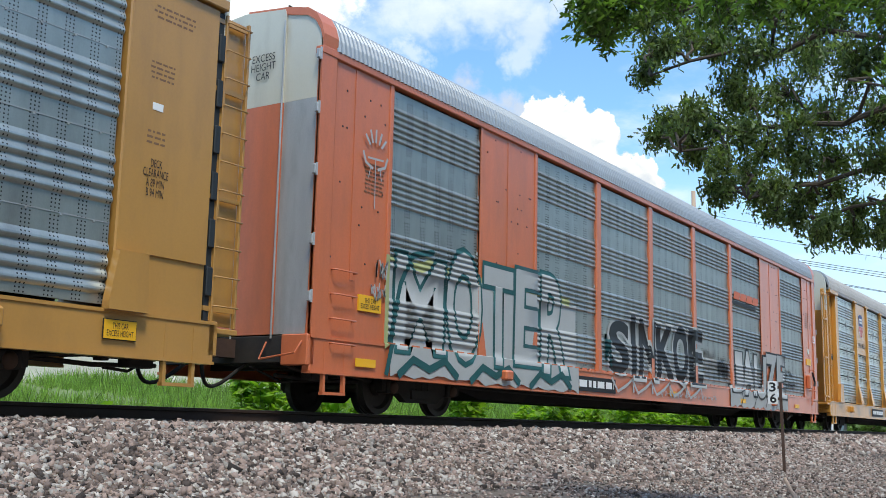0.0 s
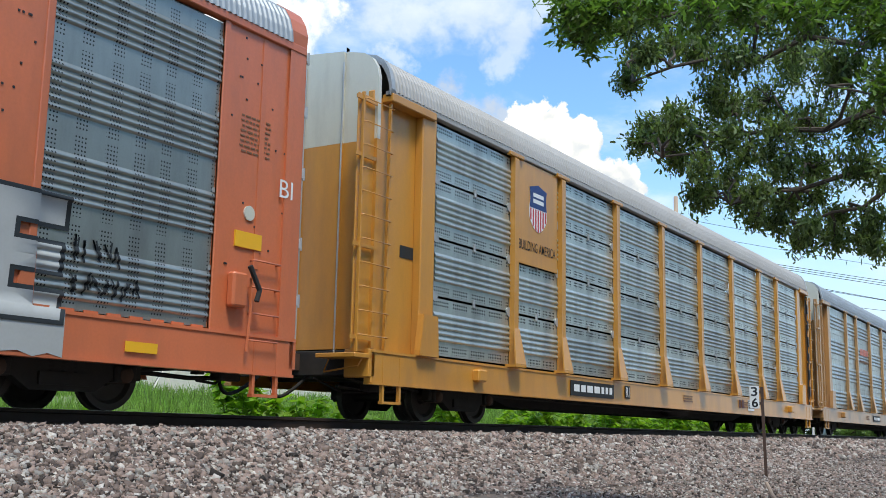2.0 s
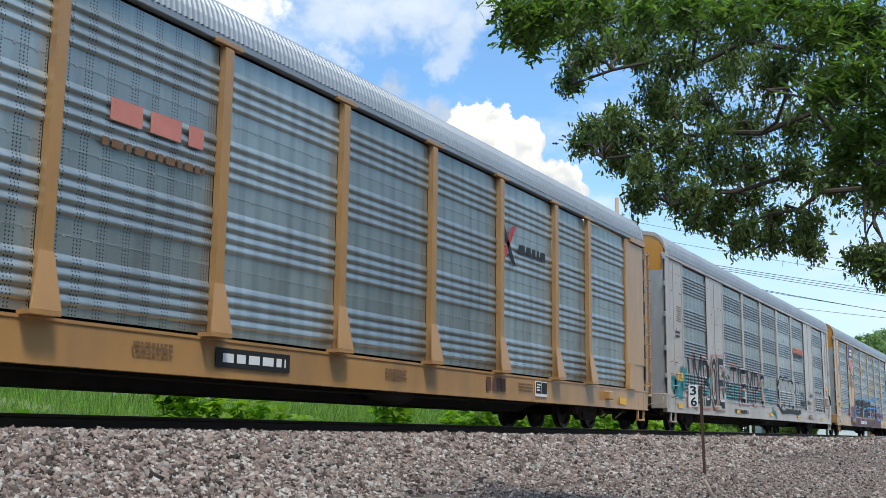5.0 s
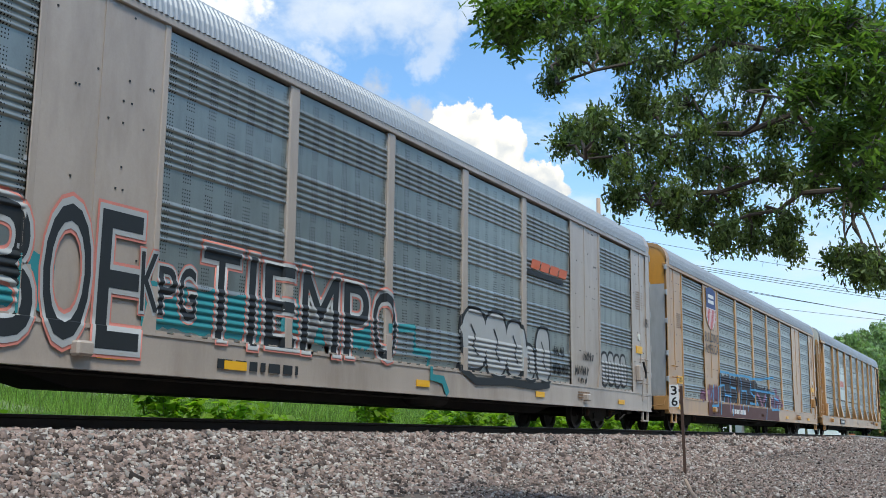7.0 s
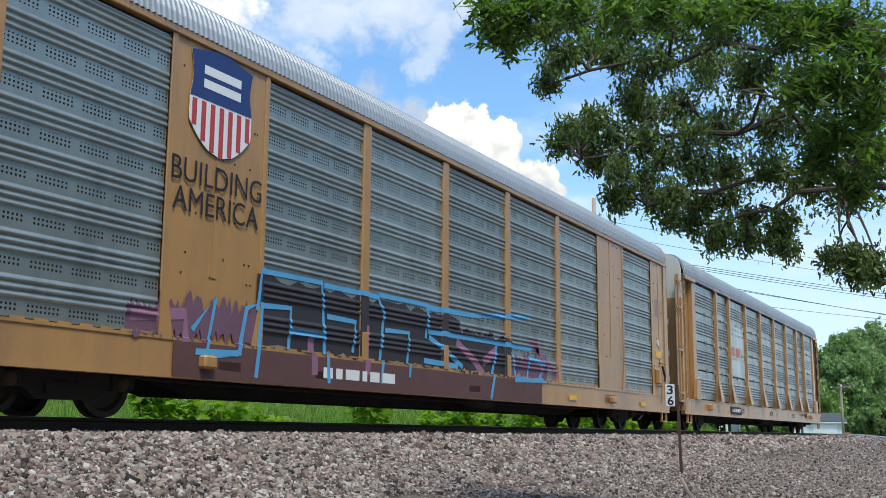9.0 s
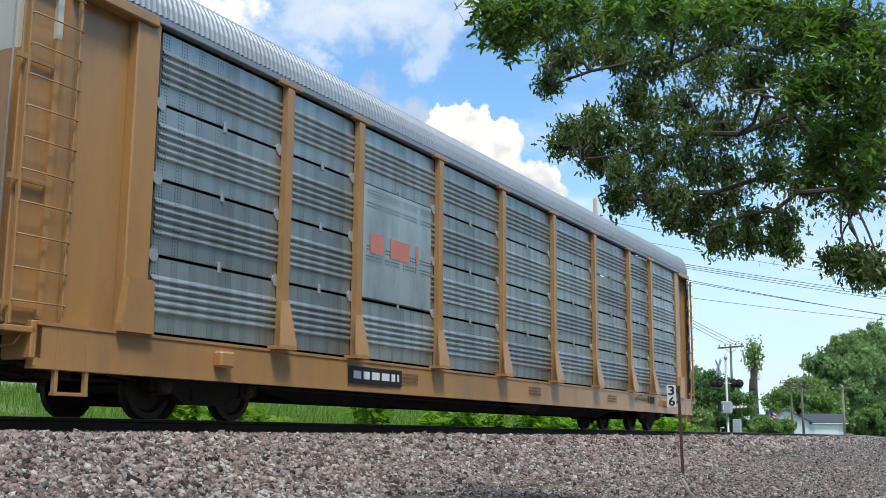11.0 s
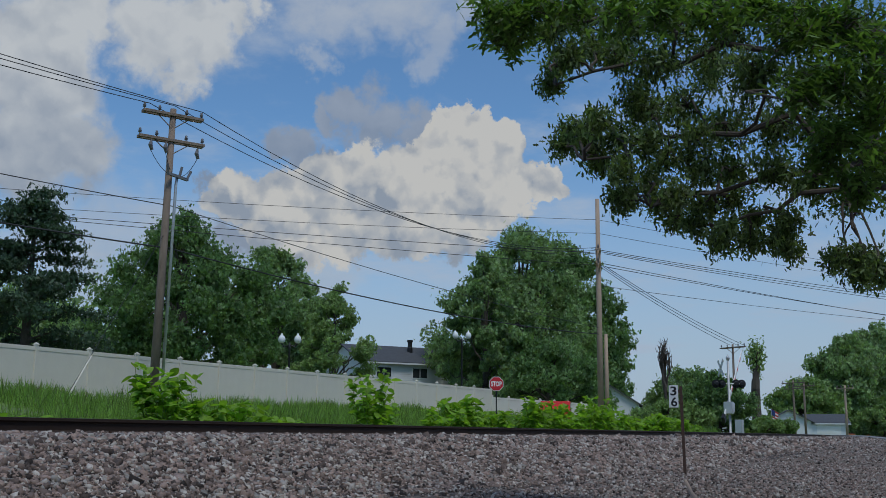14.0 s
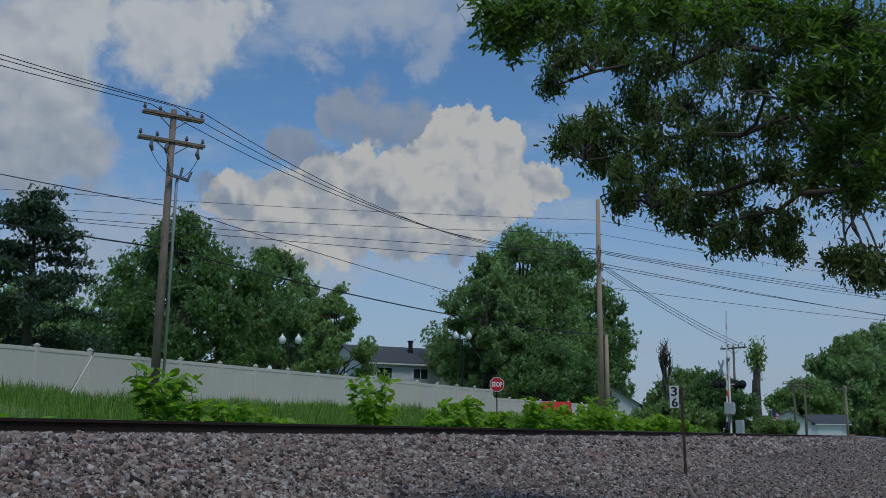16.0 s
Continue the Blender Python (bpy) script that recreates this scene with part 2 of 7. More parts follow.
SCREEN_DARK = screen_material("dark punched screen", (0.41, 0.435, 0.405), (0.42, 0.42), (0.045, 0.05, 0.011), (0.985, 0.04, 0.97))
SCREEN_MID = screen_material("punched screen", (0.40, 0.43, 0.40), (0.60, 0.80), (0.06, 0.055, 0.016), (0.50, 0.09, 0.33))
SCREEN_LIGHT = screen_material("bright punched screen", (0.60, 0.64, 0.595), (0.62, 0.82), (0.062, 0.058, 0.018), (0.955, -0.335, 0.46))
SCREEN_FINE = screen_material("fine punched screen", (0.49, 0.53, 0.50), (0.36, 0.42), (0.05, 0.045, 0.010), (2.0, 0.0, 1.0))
BLACK = material("underframe grime", (0.022, 0.020, 0.019), 0.85, 0, 0.3, 3, 40, 0.2, dirt=(0.06, 0.045, 0.035), dirt_amount=0.5)
# near-black colour stands for the shade inside the closed cars
INSIDE = material("interior with shade in colour", (0.03, 0.03, 0.03), 0.9, 0, 0.2)
WHEEL = material("wheel steel", (0.06, 0.052, 0.047), 0.6, 0.4, 0.3, 5)
RAILSTEEL = material("rusty rail", (0.045, 0.028, 0.021), 0.7, 0.3, 0.35, 3, 60, 0.2)
RAILTOP = material("polished rail head", (0.35, 0.34, 0.33), 0.3, 0.9, 0.1)
RUST = material("rusty iron", (0.085, 0.05, 0.036), 0.8, 0.2, 0.35, 8, 60, 0.3)
REFLECT = material("yellow reflector", (0.85, 0.45, 0.02), 0.4, 0, 0.05, 8, 40, 0)
WHITE = material("white spray paint", (0.40, 0.41, 0.40), 0.6, 0, 0.10, 2, 30, 0)
INK = material("black spray paint and painted shade", (0.018, 0.022, 0.024), 0.6, 0, 0.2, 2, 30, 0)
TEALINK = material("teal spray paint", (0.012, 0.085, 0.085), 0.6, 0, 0.2, 2, 30, 0)
TEAL = material("bright teal spray paint", (0.03, 0.24, 0.26), 0.6, 0, 0.2, 2, 30, 0)
LIME = material("lime spray haze", (0.36, 0.38, 0.17), 0.7, 0, 0.2, 2, 30, 0)
SKYBLUE = material("sky blue spray paint", (0.10, 0.36, 0.62), 0.6, 0, 0.15, 2, 30, 0)
MAUVE = material("mauve spray paint", (0.17, 0.085, 0.125), 0.7, 0, 0.2, 2, 30, 0)
DARKMAUVE = material("dark mauve spray paint", (0.036, 0.030, 0.034), 0.6, 0, 0.4, 1.2, 30, 0)
ROSE = material("rose spray paint", (0.30, 0.14, 0.22), 0.6, 0, 0.2, 2, 30, 0)
MAROON = material("maroon sill paint", (0.12, 0.055, 0.05), 0.65, 0, 0.2, 2, 30, 0)
PINK = material("salmon spray paint", (0.62, 0.22, 0.17), 0.7, 0, 0.2, 2, 30, 0)
NAVY = material("navy enamel", (0.02, 0.045, 0.17), 0.5, 0, 0.12, 2, 30, 0)
RED = material("red enamel", (0.50, 0.05, 0.05), 0.5, 0, 0.12, 2, 30, 0)
SIGNRED = material("sign red", (0.60, 0.02, 0.03), 0.4, 0, 0.05, 2, 30, 0)
SIGNWHITE = material("sign white", (0.80, 0.80, 0.78), 0.5, 0, 0.05, 2, 30, 0)
SIGNBLACK = material("sign black", (0.012, 0.012, 0.012), 0.6, 0, 0.05, 2, 30, 0)
STENCIL = material("faded stencil", (0.19, 0.10, 0.05), 0.7, 0, 0.2, 5, 30, 0)
STONE = material("ballast stone", (0.185, 0.138, 0.118), 0.85, 0, 0.3, 20, 90, 0.4, island=0.9)
PALESTONE = material("pale ballast stone", (0.36, 0.33, 0.30), 0.85, 0, 0.3, 20, 90, 0.4, island=0.5)
SOIL = material("ballast bed", (0.05, 0.041, 0.036), 0.95, 0, 0.35, 3, 45, 0.8, dirt=(0.04, 0.034, 0.03), dirt_amount=0.6)
DIRT = material("gravelly ground", (0.15, 0.122, 0.10), 0.95, 0, 0.3, 1.2, 50, 0.8, dirt=(0.09, 0.075, 0.06), dirt_amount=0.6)
TURF = material("turf", (0.16, 0.22, 0.065), 0.95, 0, 0.4, 1.0, 25, 0.6, dirt=(0.20, 0.165, 0.11), dirt_amount=0.35)
ASPHALT = material("pale asphalt", (0.19, 0.19, 0.19), 0.9, 0, 0.2, 2, 60, 0.3)
TIE = material("creosoted tie", (0.05, 0.038, 0.03), 0.9, 0, 0.3, 4, 40, 0.4)
VINYL = material("vinyl fence", (0.74, 0.68, 0.575), 0.5, 0, 0.05, 1.0, 30, 0.02, dirt=(0.52, 0.46, 0.38), dirt_amount=0.3)
POLEWOOD = material("weathered pole", (0.25, 0.19, 0.145), 0.9, 0, 0.3, 3, 30, 0.4, dirt=(0.11, 0.08, 0.06), dirt_amount=0.5, streak=True)
PALEWOOD = material("pale pole", (0.42, 0.31, 0.225), 0.9, 0, 0.25, 3, 30, 0.4, streak=True)
BARK = material("bark", (0.085, 0.07, 0.055), 0.95, 0, 0.35, 5, 40, 0.8)
WIRE = material("cable", (0.03, 0.03, 0.032), 0.7, 0, 0.1)
CERAMIC = material("porcelain", (0.16, 0.15, 0.15), 0.3, 0, 0.1)
SIDING = material("white siding", (0.70, 0.72, 0.74), 0.6, 0, 0.06, 1, 20, 0.02)
SHINGLE = material("dark shingles", (0.075, 0.08, 0.09), 0.9, 0, 0.25, 3, 30, 0.4)
GLASS = material("window glass", (0.03, 0.035, 0.04), 0.1, 0, 0.1)
IRON = material("black lamp iron", (0.02, 0.02, 0.022), 0.5, 0.3, 0.1)
GLOBE = material("opal globe", (0.80, 0.81, 0.80), 0.3, 0, 0.03)
ALU = material("aluminium cabinet", (0.55, 0.56, 0.56), 0.4, 0.5, 0.1, 3)
CARRED = material("red car paint", (0.55, 0.03, 0.02), 0.25, 0, 0.05)
BRICKRED = material("orange board fence", (0.42, 0.15, 0.07), 0.8, 0, 0.15)
LEAF_NEAR = leaf_material("oak leaf", (0.130, 0.185, 0.078), 0.6, 0.5)
# lit copy of the oak leaf: sunshine on the near boughs put into colour
LEAF_BOUGH = leaf_material("sunlit oak leaf", (0.105, 0.185, 0.048), 0.55, 0.5)
LEAF_FAR = leaf_material("maple leaf", (0.215, 0.315, 0.135), 0.5, 0.4)
LEAF_DEEP = leaf_material("deep green leaf", (0.14, 0.235, 0.085), 0.5, 0.4)
LEAF_LIGHT = leaf_material("light green leaf", (0.21, 0.31, 0.10), 0.4, 0.3)
NEEDLE = leaf_material("pine needles", (0.045, 0.085, 0.04), 0.4, 0.15)
WEED = leaf_material("broad weed leaf", (0.225, 0.37, 0.045), 0.35, 0.5)
GRASS = leaf_material("grass blade", (0.20, 0.31, 0.070), 0.6, 0.5)
SEED = leaf_material("dry seed head", (0.22, 0.13, 0.08), 0.4, 0.2)


# ---- mesh tools ----
class Geo:
    """Collects vertices and faces of one mesh."""

    def __init__(self):
        self.v, self.f = [], []

    def add(self, verts, faces):
        n = len(self.v)
        self.v += [tuple(p) for p in verts]
        self.f += [tuple(i + n for i in f) for f in faces]
        return self

    def box(self, x0, y0, z0, x1, y1, z1, c=0.0):
        """A box, with its long edges chamfered by c."""
        if c <= 0:
            v = [(x, y, z) for x in (x0, x1) for y in (y0, y1) for z in (z0, z1)]
            return self.add(v, [(0, 1, 3, 2), (4, 6, 7, 5), (0, 4, 5, 1), (2, 3, 7, 6), (0, 2, 6, 4), (1, 5, 7, 3)])
        bm = bmesh.new()
        bmesh.ops.create_cube(bm, size=1.0)
        for p in bm.verts:
            p.co = Vector((x0 + (p.co.x + 0.5) * (x1 - x0), y0 + (p.co.y + 0.5) * (y1 - y0), z0 + (p.co.z + 0.5) * (z1 - z0)))
        bmesh.ops.bevel(bm, geom=bm.edges[:], offset=c, segments=1, affect="EDGES")
        bm.verts.index_update()
        self.add([p.co for p in bm.verts], [[p.index for p in f.verts] for f in bm.faces])
        bm.free()
        return self

    def tube(self, pts, r, n=8, cap=True):
        """A round bar through points; r is one radius or one a point."""
        pts = [Vector(p) for p in pts]
        rs = r if isinstance(r, (list, tuple)) else [r] * len(pts)
        base, last = len(self.v), None
        for i, p in enumerate(pts):
            d = (pts[min(i + 1, len(pts) - 1)] - pts[max(i - 1, 0)]).normalized()
            a = d.orthogonal().normalized() if last is None else (last - d * last.dot(d)).normalized()
            last = a
            b = d.cross(a)
            for k in range(n):
                t = 2 * math.pi * k / n
                self.v.append(tuple(p + (a * math.cos(t) + b * math.sin(t)) * rs[i]))
        for i in range(len(pts) - 1):
            for k in range(n):
                self.f.append((base + i * n + k, base + i * n + (k + 1) % n, base + (i + 1) * n + (k + 1) % n, base + (i + 1) * n + k))
        if cap:
            self.f.append(tuple(base + k for k in reversed(range(n))))
            self.f.append(tuple(base + (len(pts) - 1) * n + k for k in range(n)))
        return self

    def prism(self, outline, axis, a, b):
        """A flat outline of (u, v) pushed from a to b along an axis: x uses (y, z), y uses (x, z), z uses (x, y)."""
        def put(u, v, w):
            return {"x": (w, u, v), "y": (u, w, v), "z": (u, v, w)}[axis]
        n = len(outline)
        v = [put(u, w, a) for u, w in outline] + [put(u, w, b) for u, w in outline]
        f = [tuple(range(n)), tuple(reversed(range(n, 2 * n)))] + [(i, i + n, (i + 1) % n + n, (i + 1) % n) for i in range(n)]
        return self.add(v, f)

    def lathe(self, rings, centre=(0, 0, 0), n=16):
        """A turned body of (radius, z) rings."""
        base = len(self.v)
        for r, z in rings:
            for k in range(n):
                t = 2 * math.pi * k / n
                self.v.append((centre[0] + r * math.cos(t), centre[1] + r * math.sin(t), centre[2] + z))
        for i in range(len(rings) - 1):
            for k in range(n):
                self.f.append((base + i * n + k, base + i * n + (k + 1) % n, base + (i + 1) * n + (k + 1) % n, base + (i + 1) * n + k))
        self.f.append(tuple(base + k for k in reversed(range(n))))
        self.f.append(tuple(base + (len(rings) - 1) * n + k for k in range(n)))
        return self

    def mesh(self, name, mat, smooth=False):
        me = bpy.data.meshes.new(name)
        me.from_pydata(self.v, [], self.f)
        me.materials.append(mat)
        if smooth:
            me.shade_smooth()
        bm = bmesh.new()
        bm.from_mesh(me)
        bmesh.ops.recalc_face_normals(bm, faces=bm.faces)
        bm.to_mesh(me)
        bm.free()
        me.update()
        return me


def part(name, geo, mat, parent=None, label="", at=None, smooth=False):
    """One mesh object; geo is a Geo or a finished mesh."""
    me = geo.mesh(name, mat, smooth) if isinstance(geo, Geo) else geo
    ob = new(name, me)
    if parent is not None:
        ob.parent = parent
    if at is not None:
        ob.matrix_basis = at
    return tagged(ob, label) if label else ob


def thing(name, at, label, category, group="", kind=""):
    ob = new(name)
    ob.empty_display_size = 0.3
    ob.matrix_basis = at
    return tagged(ob, label, category, group, kind)


def scatter(name, shapes, pos, rot, scale, mat):
    """One mesh from many small copies of shapes (verts, faces): pos n x 3, rot n x 3 x 3, scale n x 3."""
    pos, rot, scale = np.asarray(pos, float), np.asarray(rot, float), np.asarray(scale, float)
    allv, loops, sizes, off = [], [], [], 0
    pick = np.arange(len(pos)) % len(shapes)
    for s, (v, f) in enumerate(shapes):
        idx = np.where(pick == s)[0]
        if not len(idx):
            continue
        v = np.asarray(v, float)
        w = np.einsum("nij,nvj->nvi", rot[idx], v[None] * scale[idx][:, None, :]) + pos[idx][:, None, :]
        allv.append(w.reshape(-1, 3))
        flat = np.concatenate([np.asarray(x) for x in f])
        loops.append((flat[None] + off + (np.arange(len(idx)) * len(v))[:, None]).ravel())
        sizes.append(np.tile([len(x) for x in f], len(idx)))
        off += len(idx) * len(v)
    V, L, Z = np.concatenate(allv), np.concatenate(loops), np.concatenate(sizes)
    me = bpy.data.meshes.new(name)
    me.vertices.add(len(V))
    me.vertices.foreach_set("co", V.astype(np.float32).ravel())
    me.loops.add(len(L))
    me.loops.foreach_set("vertex_index", L.astype(np.int32))
    me.polygons.add(len(Z))
    me.polygons.foreach_set("loop_start", np.concatenate([[0], np.cumsum(Z)[:-1]]).astype(np.int32))
    me.update(calc_edges=True)
    me.validate()
    me.materials.append(mat)
    return me


def spins(n, rng, tilt=math.pi):
    """Random turns: any heading, tilted from upright by up to tilt."""
    a, b, c = rng.uniform(0, 2 * np.pi, n), rng.uniform(-tilt, tilt, n), rng.uniform(-tilt, tilt, n)
    ca, sa, cb, sb, cc, sc = np.cos(a), np.sin(a), np.cos(b), np.sin(b), np.cos(c), np.sin(c)
    O, I = np.zeros(n), np.ones(n)
    rz = np.stack([np.stack([ca, -sa, O], 1), np.stack([sa, ca, O], 1), np.stack([O, O, I], 1)], 1)
    rx = np.stack([np.stack([I, O, O], 1), np.stack([O, cb, -sb], 1), np.stack([O, sb, cb], 1)], 1)
    ry = np.stack([np.stack([cc, O, sc], 1), np.stack([O, I, O], 1), np.stack([-sc, O, cc], 1)], 1)
    return rz @ rx @ ry


def letters(text, mat, parent, x0, z0, x1, z1, y, name="lettering", fat=0.0, shear=0.0, label=""):
    """Flat lettering on the near side of a thing, filling the box x0..x1, z0..z1 at depth y."""
    cu = bpy.data.curves.new(name, "FONT")
    cu.body, cu.align_x, cu.shear, cu.offset, cu.space_line, cu.resolution_u = text, "CENTER", shear, 0.0, 0.85, 4
    probe = bpy.data.objects.new(name, cu)
    scene.collection.objects.link(probe)
    bpy.context.view_layer.update()
    plain = bpy.data.meshes.new_from_object(probe.evaluated_get(bpy.context.evaluated_depsgraph_get()))
    co = np.array([p.co[:] for p in plain.vertices])
    lo, hi = co.min(0), co.max(0)
    bpy.data.meshes.remove(plain)
    sx, sz = (x1 - x0) / (hi[0] - lo[0]), (z1 - z0) / (hi[1] - lo[1])
    me = None
    if fat:
        cu.offset = fat / math.sqrt(abs(sx * sz))
        bpy.context.view_layer.update()
    me = bpy.data.meshes.new_from_object(probe.evaluated_get(bpy.context.evaluated_depsgraph_get()))
    for p in me.vertices:
        p.co = (x0 + (p.co.x - lo[0]) * sx, y, z0 + (p.co.y - lo[1]) * sz)
    bpy.data.objects.remove(probe)
    me.materials.clear()
    me.materials.append(mat)
    return part(name, me, mat, parent, label)


def bars(parent, mat, x0, z0, x1, z1, y, rows, seed=1, name="stencil_bar", fill=0.55, label=""):
    """Rows of small plain bars that stand for writing too small or too private to letter."""
    g, rng, h = Geo(), random.Random(seed), (z1 - z0) / rows
    for i in range(rows):
        x = x0 + rng.uniform(0, 0.1) * (x1 - x0)
        while x < x1 - 0.02:
            w = min(rng.uniform(0.5, 1.6) * h, x1 - x)
            g.box(x, y, z0 + i * h + h * (1 - fill) / 2, x + w, y + 0.003, z0 + i * h + h * (1 + fill) / 2)
            x += w + 0.35 * h
    return tagged(part(name, g, mat, parent, label), kind="stuff")


# ---- ground and track ----
TRACK_Y, SIDE_Y = 11.03, 9.543          # middle of the track; near side of the cars
ROAD_X0, ROAD_X1 = 69.0, 78.0           # a road crosses the track


def smooth(a, b, t):
    t = min(1.0, max(0.0, (t - a) / (b - a)))
    return t * t * (3 - 2 * t)


PROFILE = [(-400, -1.3), (-20, -1.3), (2, -1.22), (4.6, -1.03), (6.6, -0.97), (7.2, -0.90), (8.9, -0.26), (9.4, -0.215), (12.6, -0.215),
           (13.0, -0.24), (14.2, -0.55), (16, -0.35), (20, 0.15), (27, 0.80), (31, 0.9), (60, 1.0), (200, 1.2), (900, 2)]


def ground_z(x, y):
    z = float(np.interp(y, [p[0] for p in PROFILE], [p[1] for p in PROFILE]))
    k = smooth(24, 62, x)
    if y < 9.2:
        z = z * (1 - k) + k * (-0.30 if y < 8 else -0.22)
    r = smooth(56, 68, x)
    if y > 12.8:
        z = z * (1 - r) + r * (-0.1 + 0.006 * max(0, y - 13))
    if not 9.0 <= y <= 13.0:
        z += 0.05 * noise.noise((x * 0.35, y * 0.35, 0)) + 0.02 * noise.noise((x * 1.7, y * 1.7, 3))
    return z


def ground():
    xs = [-400, -150, -60, -30] + list(np.arange(-16, 84, 0.8)) + [90, 100, 120, 160, 240, 400, 900]
    ys = [-400, -120, -40, -15, -8] + list(np.arange(-4, 34, 0.45)) + [36, 40, 46, 54, 66, 84, 110, 150, 240, 500, 900]
    v = [(x, y, ground_z(x, y)) for x in xs for y in ys]
    n = len(ys)
    f = [(i * n + j, (i + 1) * n + j, (i + 1) * n + j + 1, i * n + j + 1) for i in range(len(xs) - 1) for j in range(n - 1)]
    me = bpy.data.meshes.new("ground")
    me.from_pydata(v, [], f)
    for m in (DIRT, SOIL, TURF):
        me.materials.append(m)
    for p in me.polygons:
        y = p.center.y
        p.material_index = 1 if 6.9 < y < 13.4 else (2 if y > 13.4 else 0)
    me.shade_smooth()
    tagged(new("ground", me), "grey gravelly trackside ground with turf behind the track", "ground", kind="structure")


def road():
    g = Geo()
    xs = np.linspace(0, 1, 40)
    for i in range(39):
        ya, yb = -30 + 110 * xs[i], -30 + 110 * xs[i + 1]
        za, zb = [max(ground_z(73, y), -0.30 if y < 9 else -0.12) + 0.05 if not 9 < y < 13.2 else -0.004 for y in (ya, yb)]
        g.add([(ROAD_X0, ya, za), (ROAD_X1, ya, za), (ROAD_X1, yb, zb), (ROAD_X0, yb, zb),
               (ROAD_X0, ya, za - 0.4), (ROAD_X1, ya, za - 0.4), (ROAD_X1, yb, zb - 0.4), (ROAD_X0, yb, zb - 0.4)],
              [(0, 1, 2, 3), (4, 7, 6, 5), (0, 3, 7, 4), (1, 5, 6, 2), (0, 4, 5, 1), (3, 2, 6, 7)])
    tagged(part("road", g, ASPHALT), "pale worn asphalt road over the level crossing", "road", kind="structure")


def track():
    head = [(-0.036, 0), (0.036, 0), (0.036, -0.036), (0.009, -0.05), (0.009, -0.145), (0.07, -0.165), (0.07, -0.178),
            (-0.07, -0.178), (-0.07, -0.165), (-0.009, -0.145), (-0.009, -0.05), (-0.036, -0.036)]
    for y in (TRACK_Y - 0.7535, TRACK_Y + 0.7535):
        rail = thing("rail", pose(0, y, 0), "dark rusty steel rail with a worn bright head", "rail", "rails of the track")
        part("rail_body", Geo().prism([(u, v - 0.003) for u, v in head], "x", -60, ROAD_X0 - 0.2), RAILSTEEL, rail)
        part("rail_head", Geo().box(-60, -0.026, -0.003, ROAD_X0 - 0.2, 0.03, 0.0005), RAILTOP, rail, "worn bright running surface")
        part("rail_far", Geo().prism([(u, v - 0.001) for u, v in head], "x", ROAD_X1 + 0.2, 300), RAILSTEEL, rail)
    tie = Geo().box(-0.115, TRACK_Y - 1.3, -0.36, 0.115, TRACK_Y + 1.3, -0.176, 0.012).mesh("tie", TIE)
    plate = Geo().box(-0.10, -0.17, -0.177, 0.10, 0.17, -0.170, 0).box(-0.09, 0.085, -0.17, -0.06, 0.11, -0.15).box(0.06, -0.11, -0.17, 0.09, -0.085, -0.15).mesh("tie_plate", RUST)
    first = None
    for i in range(150):
        x = -8 + i * 0.5
        ob = thing("railway_tie", pose(x, 0, 0), "dark creosoted timber tie bedded in ballast", "railway tie", "ties of the track")
        part("timber", tie, TIE, ob)
        for y in (TRACK_Y - 0.7535, TRACK_Y + 0.7535):
            part("tie_plate", plate, RUST, ob, at=pose(0, y, 0.001))


def stone_shapes(rng, n=16):
    """Angular broken stones: cubes knocked out of true, with some corners cut back."""
    cube = np.array([(x, y, z) for x in (-1, 1) for y in (-1, 1) for z in (-1, 1)], float)
    faces = [(0, 1, 3), (0, 3, 2), (4, 6, 7), (4, 7, 5), (0, 4, 5), (0, 5, 1), (2, 3, 7), (2, 7, 6), (0, 2, 6), (0, 6, 4), (1, 5, 7), (1, 7, 3)]
    out = []
    for _ in range(n):
        v = cube * rng.uniform(0.62, 1.0, (8, 1)) + rng.uniform(-0.17, 0.17, (8, 3))
        out.append((v * np.array([1.2, 0.9, 0.66]), faces))
    return out


def ballast():
    rng = np.random.default_rng(4)
    shapes = stone_shapes(rng)
    for x0, x1, y0, y1, per, size in ((3, 16, 6.9, 10.2, 1050, 0.0225), (16, 34, 6.9, 10.2, 520, 0.027), (34, 69, 7.2, 10.2, 90, 0.045), (5, 40, 10.5, 13.2, 60, 0.035), (9, 34, 1.2, 7.2, 190, 0.017), (34, 60, 1.2, 7.2, 60, 0.022)):
        n = int((x1 - x0) * (y1 - y0) * per)
        x, y = rng.uniform(x0, x1, n), rng.uniform(y0, y1, n)
        keep = np.abs(y - (TRACK_Y - 0.7535)) > 0.09
        x, y = x[keep], y[keep]
        s = size * rng.lognormal(0, 0.28, len(x))
        z = np.array([ground_z(a, b) for a, b in zip(x, y)]) + s * rng.uniform(-0.2, 0.45, len(x))
        z = np.where(np.abs(y - TRACK_Y) < 1.3, np.minimum(z, -0.155), z)
        pos, size3 = np.stack([x, y, z], 1), s[:, None] * rng.uniform(0.75, 1.3, (len(x), 3))
        pale = rng.random(len(x)) < 0.26
        for which, mat, say in ((~pale, STONE, "loose crushed brown ballast stones"), (pale, PALESTONE, "loose crushed pale grey ballast stones")):
            me = scatter("ballast_stones", shapes, pos[which], spins(int(which.sum()), rng), size3[which], mat)
            tagged(new("ballast_stones", me), say, "ballast", kind="stuff")


ground()
road()
track()
ballast()


# ---- the train ----
LEN, WIDE = 27.15, 2.974
SCREENS = [(1.80, 4.44), (6.56, 9.22), (9.46, 12.12), (12.36, 15.02), (15.26, 17.92), (18.16, 20.82), (22.94, 25.53)]
EAVE = 5.20


